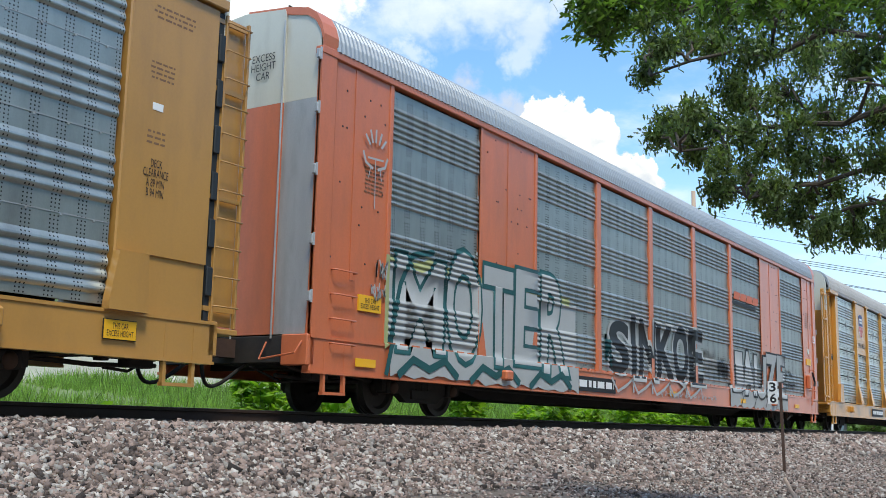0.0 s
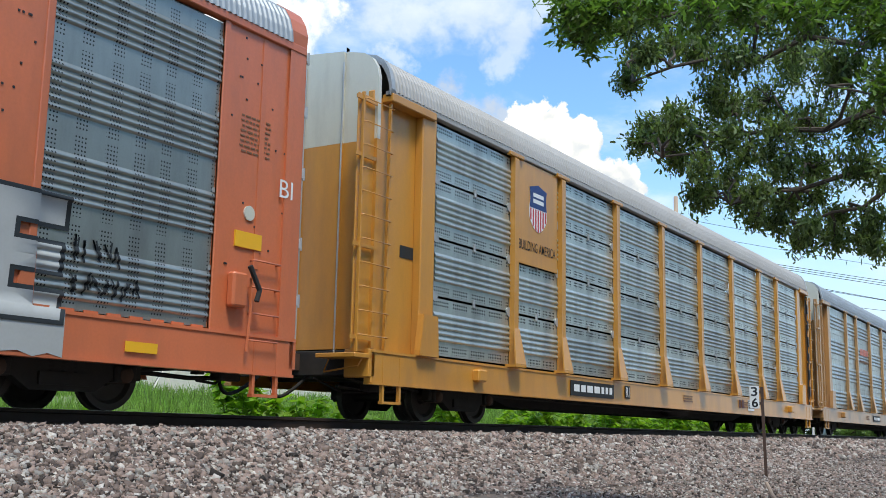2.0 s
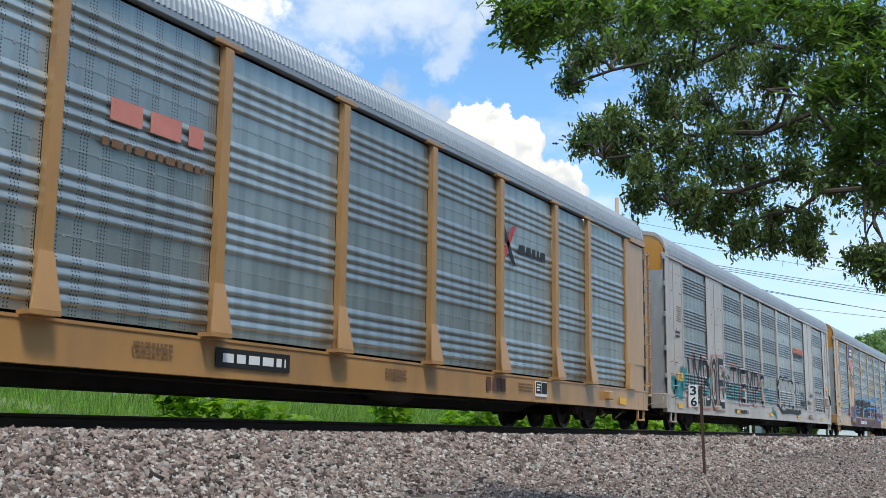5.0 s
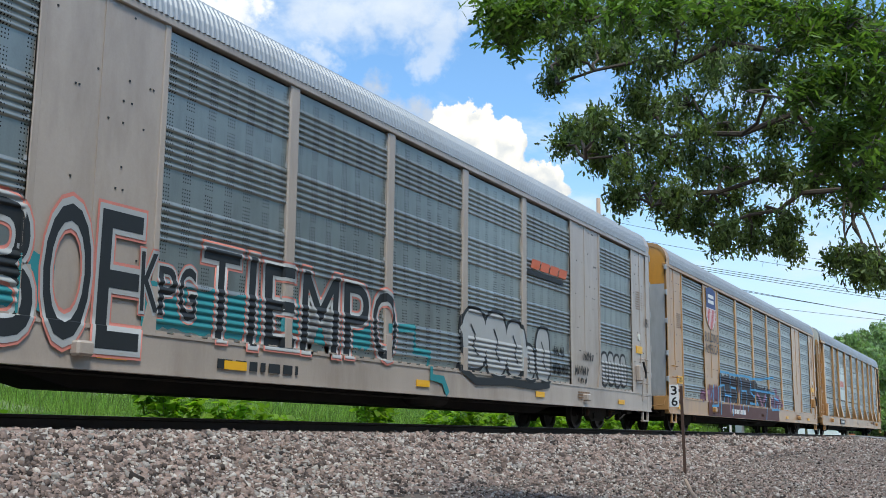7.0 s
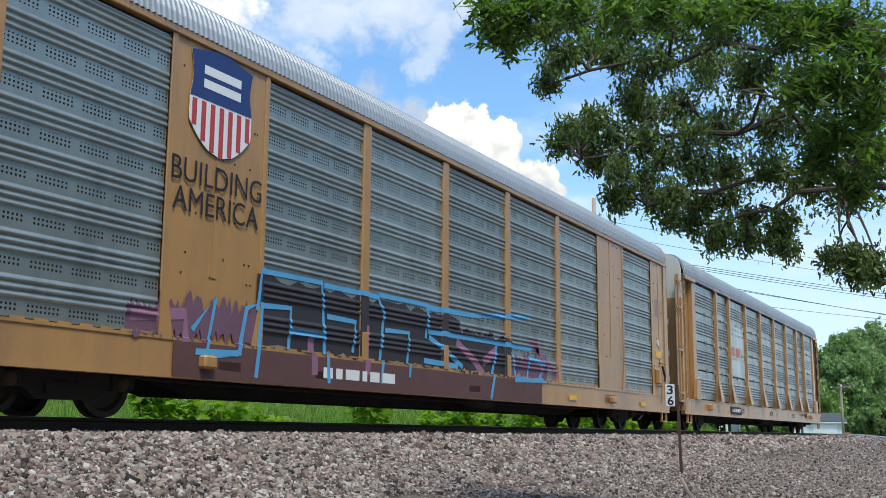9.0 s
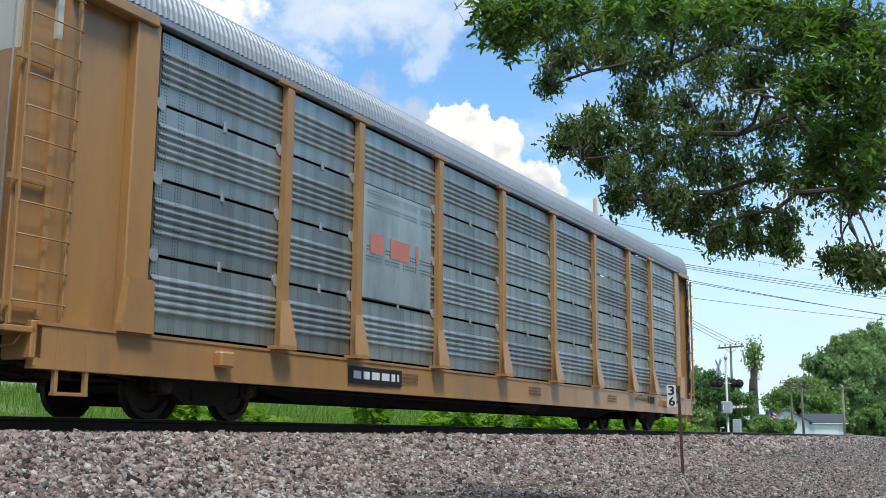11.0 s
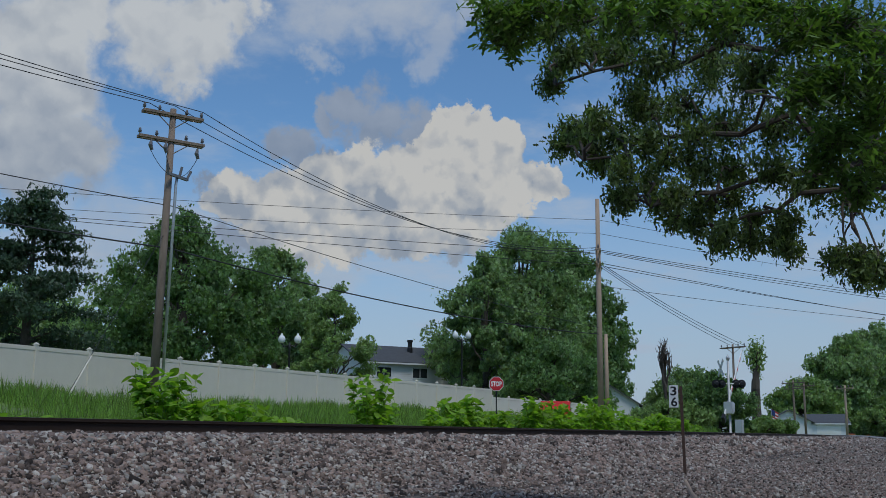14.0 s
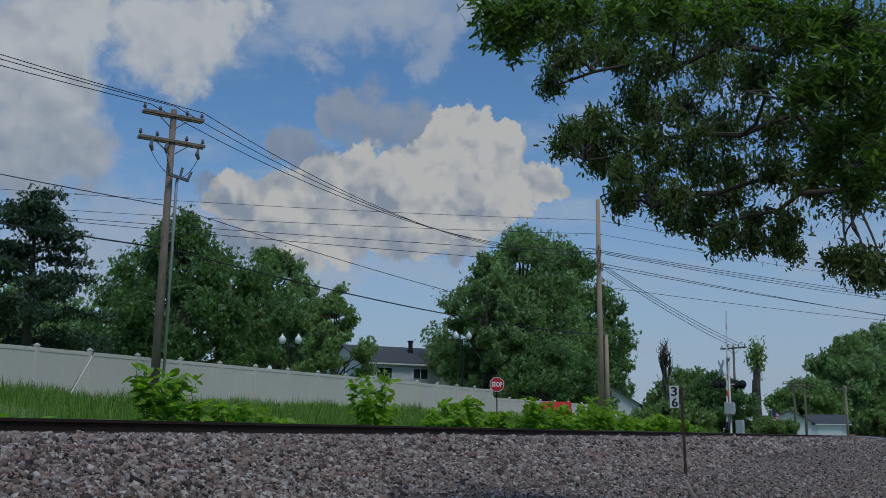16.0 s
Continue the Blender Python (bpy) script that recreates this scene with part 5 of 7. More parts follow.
    d = braced_car("auto_carrier", "dull yellow auto carrier with tall galvanised screens and slim posts", TAN, TAN, SCREEN_FINE, ROOF, (TAN, CREAM, 4.35, TAN), "fine", post_paint=TAN, tall=True, panel=19.63)
    bars(d, PINK, 7.25, 3.45, 9.0, 3.85, 0.018, 1, 5, "mark_bar", 0.7)
    bars(d, STENCIL, 7.2, 3.15, 9.05, 3.3, 0.018, 1, 7, "mark_bar", 0.7)
    bars(d, INK, 18.75, 3.62, 20.3, 3.84, 0.018, 1, 6, "mark_bar", 0.9)
    for q in (0.42, -0.42):
        part("mark_stroke", Geo().prism([(17.98, 3.75 - q), (18.14, 3.75 - q), (18.74, 3.75 + q), (18.58, 3.75 + q)], "y", 0.017, 0.021), RED if q > 0 else INK, d)
    part("number_board", Geo().box(9.4, -0.026, 0.66, 11.0, -0.015, 0.92), SIGNBLACK, d, "black number board")
    bars(d, SIGNWHITE, 9.5, 0.69, 10.9, 0.89, -0.031, 1, 3, "number_bar", 0.6)
    bars(d, MAROON, 17.3, 0.66, 18.2, 0.95, -0.022, 1, 4, "mark_bar", 0.9)
    part("notice_plate", Geo().box(24.86, -0.03, 0.62, 25.36, -0.018, 0.80), REFLECT, d, "yellow excess height notice")

    e = flush_car("auto_carrier", "weathered pale auto carrier with dark screens and outlined graffiti", GREY, GREY, SCREEN_DARK, FLUSH_ZONES, ROOF, (CREAM, YELLOW, 4.7, GALV), "dark")
    for k, (x0, z0, x1, z1) in enumerate([(0.2, 1.2, 0.9, 1.6), (0.7, 0.95, 1.5, 1.5), (1.4, 1.2, 2.3, 1.9), (2.6, 1.1, 4.9, 1.75), (6.3, 1.1, 9.0, 1.7), (9.2, 1.2, 11.7, 1.8)]):
        patch(e, x0, z0, x1, z1, TEAL, k, 0.0015, 0.07)
    piece(e, "AMBOE", 1.95, 0.80, 6.3, 2.36, INK, WHITE, 0.036, PINK, 0.0, 0.0, 0.03)
    piece(e, "KPG", 6.22, 1.30, 7.34, 2.0, INK, WHITE, 0.018, PINK, 0.0, 0.008)
    piece(e, "TIEMPO", 7.4, 1.05, 12.6, 2.32, INK, WHITE, 0.034, PINK, 0.0, 0.0, 0.03)
    stroke(e, [(12.3, 1.62), (13.2, 1.70), (13.2, 1.30), (13.75, 1.28), (13.75, 0.85), (14.2, 0.82), (14.35, 0.62)], 0.16, TEAL, 0.003)
    stroke(e, [(14.95, 1.1), (15.6, 0.86), (17.2, 0.92), (18.6, 0.88), (19.3, 0.95)], 0.16, INK, 0.002)
    for k, (x, w, z, h) in enumerate([(15.6, 1.2, 1.10, 1.22), (16.65, 1.1, 1.0, 1.35), (17.6, 0.95, 1.05, 1.2), (18.3, 0.7, 1.0, 0.8), (19.15, 0.85, 1.0, 1.25)]):
        bubble(e, x, z, w, h, k, WHITE, INK)
    scribble(e, 19.75, 1.62, 20.4, 1.92, INK, 5, 11, 0.016)
    scribble(e, 19.7, 1.2, 20.7, 1.5, INK, 8, 12, 0.018)
    scribble(e, 21.0, 1.25, 22.0, 1.55, INK, 6, 13, 0.018)
    scribble(e, 21.5, 1.65, 22.3, 1.9, INK, 6, 15, 0.016)
    scribble(e, 21.2, 1.08, 21.8, 1.25, INK, 4, 16, 0.016)
    for k, x in enumerate((23.3, 23.8, 24.3, 24.8)):
        bubble(e, x, 1.12 + 0.03 * (k % 2), 0.5, 0.85, k, WHITE, INK)
    bars(e, INK, 7.6, 0.62, 9.6, 0.84, -0.022, 1, 6, "number_bar", 0.6)
    slanted_mark(e, 18.4, 20.6, 3.55, 0.012)
    letters("BI", SIGNBLACK, e, 26.7, 2.95, 26.97, 3.2, -0.018)
    part("notice_board", Geo().box(0.79, -0.004, 4.90, 1.41, 0.004, 5.40), CREAM, e, at=pose(-0.022, 2.2, 0, 0, 0, -90))
    letters("EXCESS\nHEIGHT\nCAR", SIGNBLACK, e, 0.86, 4.95, 1.34, 5.35, 0.0).matrix_basis = pose(-0.03, 2.2, 0, 0, 0, -90)
    bars(e, INK, 0.95, 2.75, 1.4, 3.0, 0.004, 2, 7, "number_bar", 0.6)

    f = flush_car("auto_carrier", "tan auto carrier with punched screens, a shield and blue graffiti", TAN, TAN, SCREEN_MID, MID_ZONES, ROOF, (CREAM, YELLOW, 4.55, GALV), "mid")
    shield(f, 4.80, 6.12, 3.58, 4.98, -0.006)
    letters("BUILDING\nAMERICA", SIGNBLACK, f, 4.52, 2.72, 6.42, 3.45, -0.006)
    part("sill_repaint", Geo().box(4.7, -0.026, 0.53, 16.9, -0.018, 1.0), MAROON, f, "maroon overpainted sill")
    patch(f, 3.9, 1.06, 5.2, 1.45, MAUVE, 7, 0.001, 0.25)
    patch(f, 4.9, 1.06, 6.5, 1.55, MAUVE, 17, 0.0012, 0.30)
    patch(f, 6.4, 1.06, 12.9, 2.08, DARKMAUVE, 27, 0.0014, 0.06)
    patch(f, 12.9, 1.06, 15.4, 1.85, DARKMAUVE, 37, 0.0016, 0.10)
    patch(f, 15.3, 1.06, 17.4, 1.55, MAUVE, 47, 0.0018, 0.25)
    for pts, wide in [([(12.85, 1.58), (13.55, 1.28), (13.92, 1.08)], 0.16), ([(14.03, 1.32), (14.53, 1.53)], 0.2), ([(16.73, 1.85), (17.09, 1.24)], 0.16), ([(17.98, 1.40), (18.18, 1.12)], 0.1), ([(16.40, 1.90), (17.99, 1.21)], 0.12), ([(4.05, 1.27), (4.91, 1.36), (4.93, 1.07)], 0.16), ([(7.84, 1.31), (7.87, 0.79)], 0.16), ([(9.47, 1.54), (9.41, 0.88)], 0.16)]:
        stroke(f, pts, wide, ROSE, 0.006)
    for k, pts in enumerate([[(5.08, 1.19), (5.51, 1.65), (5.33, 0.80), (6.03, 0.93)],
                             [(6.03, 0.93), (6.18, 1.57), (6.56, 1.69), (6.42, 0.64)],
                             [(6.43, 1.60), (6.50, 2.16), (8.11, 2.18), (8.20, 1.34), (8.26, 0.64)],
                             [(6.53, 1.65), (7.31, 1.69), (7.27, 1.10)],
                             [(7.33, 1.34), (8.15, 1.34)],
                             [(8.22, 2.15), (9.82, 2.15), (10.01, 1.88), (9.86, 0.71)],
                             [(8.32, 1.66), (9.12, 1.65), (9.05, 1.18)],
                             [(9.89, 2.19), (11.63, 2.20), (11.53, 1.62)],
                             [(10.11, 1.60), (10.90, 1.62), (10.82, 0.86)],
                             [(5.16, 0.88), (5.97, 0.91)],
                             [(11.56, 2.15), (13.49, 2.20), (16.22, 2.42)],
                             [(11.61, 2.16), (11.63, 1.71), (14.13, 1.73), (16.41, 1.72)],
                             [(11.70, 1.59), (12.04, 1.49), (12.99, 1.15)],
                             [(11.51, 1.16), (12.78, 1.13)],
                             [(14.59, 1.62), (14.20, 0.59)],
                             [(15.42, 1.54), (15.59, 1.04), (16.20, 1.04), (16.34, 1.54)],
                             [(15.45, 0.99), (17.10, 1.05)],
                             [(16.42, 1.50), (17.26, 1.43), (16.93, 1.13)]]):
        stroke(f, pts, 0.085 if k < 10 else 0.10, SKYBLUE, 0.009 + 0.0006 * (k % 5))
    bars(f, SIGNWHITE, 8.0, 0.62, 10.3, 0.90, -0.032, 1, 9, "number_bar", 0.6)
    part("notice_board", Geo().box(0.79, -0.004, 4.80, 1.41, 0.004, 5.30), CREAM, f, at=pose(-0.022, 2.2, 0, 0, 0, -90))
    letters("EXCESS\nHEIGHT\nCAR", SIGNBLACK, f, 0.86, 4.85, 1.34, 5.25, 0.0).matrix_basis = pose(-0.03, 2.2, 0, 0, 0, -90)
    letters("DO NOT APPLY\nHEAT TO DOORS", SIGNBLACK, f, 0.85, 2.5, 1.65, 2.7, 0.0).matrix_basis = pose(-0.03, 2.2, 0, 0, 0, -90)

    g = braced_car("auto_carrier", "tan auto carrier with grey screens, last of the train", TAN, TAN, SCREEN_FINE, ROOF, (TAN, CREAM, 4.35, TAN), "fine")
    part("emblem_panel", Geo().box(6.52, 0.02, 2.1, 9.1, 0.028, 4.05), SCREEN_LIGHT, g, "faded pale emblem sheets")
    bars(g, PINK, 6.9, 2.7, 8.6, 3.4, 0.010, 1, 4, "mark_bar", 0.5)
    part("number_board", Geo().box(6.3, -0.026, 0.64, 8.0, -0.015, 0.92), SIGNBLACK, g, "black number board")
    bars(g, SIGNWHITE, 6.4, 0.68, 7.9, 0.89, -0.031, 1, 3, "number_bar", 0.6)
    bars(g, RUST, 22.25, 0.76, 22.9, 0.98, -0.022, 1, 4, "mark_bar", 0.9)
    scribble(g, 21.1, 0.76, 22.2, 0.98, STENCIL, 5, 30, 0.016, -0.022)


train()


# ---- plants ----
LEAF = ([(0, 0, 0), (0.16, 0.30, 0.03), (0.30, 0.42, 0.0), (0.13, 0.58, 0.03), (0.20, 0.80, 0.0), (0, 1.0, -0.05), (-0.20, 0.80, 0.0), (-0.13, 0.58, 0.03), (-0.30, 0.42, 0.0), (-0.16, 0.30, 0.03)],
        [(0, 1, 3, 5, 7, 9), (1, 2, 3), (3, 4, 5), (5, 6, 7), (7, 8, 9)])
SPRAY = ([(0, 0, 0), (0.45, 0.30, 0.1), (0.10, 0.95, 0.0), (-0.5, 0.35, -0.1), (-0.35, -0.65, 0.1), (0.25, -0.6, -0.15), (0.7, -0.2, 0.2), (-0.75, -0.05, 0.15)],
         [(0, 1, 2), (0, 3, 4), (0, 5, 6), (0, 2, 3), (0, 4, 7)])
BROAD = ([(0, 0, 0), (0.30, 0.25, 0.05), (0.36, 0.5, 0.04), (0.2, 0.8, 0.0), (0, 1.0, -0.10), (-0.2, 0.8, 0.0), (-0.36, 0.5, 0.04), (-0.30, 0.25, 0.05), (0, 0.5, -0.03)],
         [(0, 1, 2, 8), (8, 2, 3, 4), (0, 8, 6, 7), (8, 4, 5, 6)])
BLADES = ([(-0.03, 0, 0), (0.03, 0, 0), (0.02, 0.10, 0.6), (0.0, 0.28, 1.0), (-0.15, 0.1, 0), (-0.10, 0.12, 0), (-0.30, 0.25, 0.8), (0.10, -0.1, 0), (0.16, -0.08, 0), (0.36, -0.22, 0.75), (0.02, -0.2, 0), (0.07, -0.2, 0), (0.02, -0.42, 0.9)],
          [(0, 1, 2), (0, 2, 3), (4, 5, 6), (7, 8, 9), (10, 11, 12)])


def limb(g, a, b, r0, r1, rng, n=6, bend=0.08):
    a, b = Vector(a), Vector(b)
    d = (b - a).length
    pts = []
    for i in range(n + 1):
        t = i / n
        off = Vector((rng.uniform(-1, 1), rng.uniform(-1, 1), rng.uniform(-1, 1))) * bend * d * math.sin(t * math.pi)
        pts.append(a.lerp(b, t) + off + Vector((0, 0, 0.10 * d * math.sin(t * math.pi))))
    g.tube(pts, [r0 + (r1 - r0) * i / n for i in range(n + 1)], 7)
    return pts


def tree(name, x, y, h, w, mat, label, seed, clear=0.18, leaves=7000, size=0.42, lobes=46, taper=0.75, z0=None):
    """A broadleaf: trunk, limbs, and a crown of sprays gathered in many uneven tufts that reach outwards and up."""
    rng, py = np.random.default_rng(seed), random.Random(seed)
    base = ground_z(x, y) if z0 is None else z0
    t = thing(name, pose(x, y, base), label, "tree", "trees behind the track")
    leaves, size, lobes = int(leaves * 4.0), size * 0.47, int(lobes * 3.0)
    g = Geo()
    g.tube([(0, 0, -0.3), (0.02, 0, h * 0.1), (0.05 * w * 0.2, 0.05, h * 0.45), (0, 0.1, h * 0.85)], [w * 0.045 + 0.1, w * 0.035 + 0.06, w * 0.025, 0.04], 9)
    C, R = [], []
    for i in range(lobes):
        v = clear + (1 - clear) * (i + 0.5) / lobes
        prof = math.sin(math.pi * min(1, (v - clear) / (1 - clear)) ** taper * 0.93 + 0.1)
        a = py.uniform(0, 2 * math.pi)
        rad = w / 2 * prof * py.uniform(0.30, 1.0) ** 0.7
        c = (rad * math.cos(a), rad * math.sin(a), v * h * py.uniform(0.90, 1.02))
        C.append(c)
        R.append(py.uniform(0.04, 0.115) * w * (0.6 + 0.4 * prof))
        if i % 4 == 0:
            limb(g, (0, 0, c[2] * 0.62), c, 0.012 * w, 0.02, py)
    part("trunk", g, BARK, t)
    C, R = np.array(C), np.array(R)
    pick = rng.choice(len(C), leaves, p=R ** 2 / (R ** 2).sum())
    d = rng.normal(size=(leaves, 3))
    d /= np.linalg.norm(d, axis=1)[:, None]
    reach = rng.uniform(0.2, 1.1, (leaves, 1)) * np.where(rng.random((leaves, 1)) < 0.10, 1.25, 1.0)
    out = C[pick] * np.array([1, 1, 0.0])
    out /= np.linalg.norm(out, axis=1)[:, None] + 0.01
    pos = C[pick] + d * R[pick][:, None] * reach * np.array([1, 1, 0.85]) + (out * 0.25 + np.array([0, 0, 0.45])) * R[pick][:, None] * reach ** 2
    s = size * rng.uniform(0.5, 1.25, leaves)
    part("crown", scatter("crown", [SPRAY], pos, spins(leaves, rng), np.repeat(s[:, None], 3, 1), mat), mat, t)
    return t


def pine(x, y, h, w, seed):
    rng, py = np.random.default_rng(seed), random.Random(seed)
    t = thing("pine_tree", pose(x, y, ground_z(x, y)), "dark green pine with open layered boughs", "tree", "trees behind the track")
    g = Geo()
    g.tube([(0, 0, -0.3), (0, 0, h * 0.5), (0.1, 0, h)], [0.28, 0.18, 0.03], 9)
    P = []
    for i in range(46):
        v = 0.12 + 0.86 * i / 46
        a, r = py.uniform(0, 6.28), w / 2 * (1.05 - v) ** 0.7 * py.uniform(0.55, 1.05)
        end = (r * math.cos(a), r * math.sin(a), h * v + py.uniform(-0.2, 0.5))
        pts = limb(g, (0, 0, h * v - 0.2), end, 0.05, 0.012, py, 5, 0.04)
        for q in pts[2:]:
            n = 80
            P.append(np.array(q) + rng.normal(size=(n, 3)) * np.array([0.42, 0.42, 0.13]))
    part("trunk", g, BARK, t)
    P = np.concatenate(P)
    part("crown", scatter("crown", [SPRAY], P, spins(len(P), rng), np.repeat(rng.uniform(0.08, 0.18, (len(P), 1)), 3, 1), NEEDLE), NEEDLE, t)


# the oak beside the camera: leaf masses as azimuth, elevation, half width in degrees
OAK = [(22.7, 21.5, 1.8), (20.5, 21.8, 2.1), (18.0, 21.4, 2.3), (15.3, 21.5, 2.4), (12.3, 20.9, 2.7), (9.4, 20.7, 2.7), (6.6, 20.1, 2.9), (18.7, 19.7, 1.4), (16.6, 19.3, 1.8), (13.9, 18.8, 2.1), (11.2, 18.3, 2.4), (8.4, 17.8, 2.7), (5.9, 16.9, 2.4), (22.0, 19.3, 0.7), (21.2, 19.9, 0.9), (22.3, 18.6, 0.5), (19.9, 20.3, 0.9), (17.8, 17.7, 1.1), (16.9, 16.9, 1.2), (15.1, 17.1, 1.5), (19.7, 16.6, 0.7), (21.2, 16.1, 0.9), (21.7, 15.3, 0.7), (20.3, 15.6, 1.2), (18.8, 15.5, 1.3), (19.7, 14.2, 0.9), (18.5, 13.9, 0.7), (17.3, 15.5, 1.4), (16.1, 14.5, 1.2), (14.6, 15.3, 1.5), (12.8, 15.8, 1.8), (10.5, 15.7, 2.0), (8.0, 14.9, 2.1), (5.8, 14.1, 2.1), (14.3, 13.6, 1.4), (12.6, 13.5, 1.5), (10.6, 13.4, 1.5), (8.7, 12.6, 1.5), (6.5, 11.9, 1.7), (18.7, 12.3, 0.5), (18.0, 12.7, 0.7), (17.0, 13.1, 0.7), (16.2, 11.9, 0.8), (15.6, 12.6, 0.9), (14.4, 11.8, 1.0), (15.9, 11.0, 0.6), (14.7, 10.8, 0.6), (12.9, 12.0, 1.1), (13.0, 10.4, 0.8), (13.6, 9.7, 0.5), (11.9, 9.9, 0.7), (11.8, 11.1, 0.9), (10.5, 9.9, 0.8), (9.9, 10.9, 0.9), (9.9, 9.4, 0.5), (8.0, 8.6, 0.5), (7.2, 8.7, 0.5), (6.2, 8.5, 0.8), (6.6, 7.8, 0.5), (5.7, 7.9, 0.7)]
# boughs that hang nearer
NEAR = [(25.8, 22.3, 1.2), (24.3, 21.7, 1.2), (24.5, 20.6, 0.7), (23.1, 22.4, 1.4), (25.3, 21.3, 0.7), (21.2, 22.5, 1.4), (18.6, 22.2, 1.5), (16.2, 22.1, 1.5), (13.7, 21.6, 1.7), (8.8, 20.3, 2.1), (6.6, 20.3, 2.3), (5.2, 18.2, 2.1), (7.3, 17.6, 2.0), (9.0, 17.0, 1.4), (5.5, 15.8, 1.8), (7.2, 14.8, 1.5), (8.3, 13.8, 1.1), (5.6, 13.3, 1.5), (6.5, 12.2, 0.9), (10.8, 21.6, 1.5)]


def oak():
    rng, py = np.random.default_rng(8), random.Random(8)
    root = Vector((12.6, -1.0, ground_z(12.6, -1.0)))
    t = thing("oak_tree", Matrix.Translation(root), "spreading green oak with long drooping limbs beside the track", "tree")
    g = Geo()
    g.tube([(0, 0, -0.3), (0, 0.02, 0.4), (0.03, 0.05, 2.2), (0.0, 0.1, 4.2), (-0.1, 0.1, 7.0), (0, 0, 9.5)], [0.42, 0.33, 0.27, 0.24, 0.15, 0.04], 12)
    main = [Vector((0.0, 0.08, 3.4)), Vector((0.0, 0.1, 4.4)), Vector((-0.05, 0.1, 5.4))]
    # long limbs first, then boughs that leave them
    spines = []
    for az, el in ((20.5, 14.6), (17.0, 12.0), (22.0, 18.6), (13.5, 10.8), (24.0, 21.5)):
        c = Vector(EYE) + direction(az, el) * 12.0 - root
        start = min(main, key=lambda m: abs(m.z - c.z + 0.6))
        spines += limb(g, start, c, 0.075, 0.012, py, 12, 0.035)[3:]

    def crown(bodies, far, spread, per, jitter, twig):
        P = []
        for az, el, half in bodies:
            dist = far + py.uniform(-spread, spread)
            c = Vector(EYE) + direction(az, el) * dist - root
            r = dist * math.radians(half) * (0.94 if el > 11.6 else 0.74)
            start = min(spines, key=lambda m: (m - c).length)
            pts = limb(g, start, c, 0.020, 0.007, py, 6, 0.06)
            for _ in range(int(10 + twig * r * r)):
                v = Vector((py.gauss(0, 1), py.gauss(0, 1), py.gauss(0, 0.8)))
                e = c + v.normalized() * r * py.uniform(0.25, 1.1)
                q = limb(g, c.lerp(pts[-3], py.random() * 0.7), e, 0.008, 0.0025, py, 4, 0.12)
                for p in q[2:]:
                    P.append(np.array(p) + rng.normal(size=(per, 3)) * jitter)
        return np.concatenate(P)
    P = [crown(OAK, 12.4, 1.4, 14, 0.065, 105)]
    # the rest of the crown, over and behind the camera's view
    for _ in range(40):
        a = py.uniform(-2.6, 0.9)
        c = Vector((math.cos(a) * py.uniform(1, 5), math.sin(a) * py.uniform(1.5, 5.5) - 0.8, py.uniform(5.0, 10.0)))
        P.append(np.array(c) + rng.normal(size=(170, 3)) * 0.55)
    P = np.concatenate(P)
    n = len(P)
    s = 0.062 * rng.uniform(0.6, 1.4, n)
    part("crown", scatter("crown", [LEAF], P, spins(n, rng, 1.5), np.stack([s * 0.85, s * 1.15, s], 1), LEAF_NEAR), LEAF_NEAR, t)
    Q = crown(NEAR, 9.6, 0.6, 8, 0.055, 95)
    n = len(Q)
    s = 0.090 * rng.uniform(0.6, 1.3, n)
    part("near_bough", scatter("near_bough", [LEAF], Q, spins(n, rng, 0.9), np.stack([s * 0.7, s * 1.25, s], 1), LEAF_BOUGH), LEAF_BOUGH, t, "brighter green boughs hanging nearer")
    part("trunk", g, BARK, t)


def weed_bush(x, y, h, w, seed, label="bright green broad-leaved weeds growing beside the track"):
    rng, py = np.random.default_rng(seed), random.Random(seed)
    z = ground_z(x, y)
    t = thing("weed_bush", pose(x, y, z), label, "weed", "weeds along the track")
    g, P, R = Geo(), [], []
    for _ in range(int(6 + 9 * w)):
        e = (py.uniform(-1, 1) * w / 2, py.uniform(-0.5, 0.5), h * py.uniform(0.45, 1.0))
        pts = limb(g, (e[0] * 0.6, e[1] * 0.6, -0.1), e, 0.014, 0.005, py, 7, 0.05)
        for k, q in enumerate(pts[1:]):
            for _ in range(4):
                P.append((q[0] + py.uniform(-0.05, 0.05), q[1] + py.uniform(-0.05, 0.05), q[2]))
    part("stem", g, LEAF_LIGHT, t)
    n = len(P)
    s = rng.uniform(0.13, 0.27, n)
    part("foliage", scatter("foliage", [BROAD], P, spins(n, rng, 0.7), np.stack([s, s * 1.25, s], 1), WEED), WEED, t)


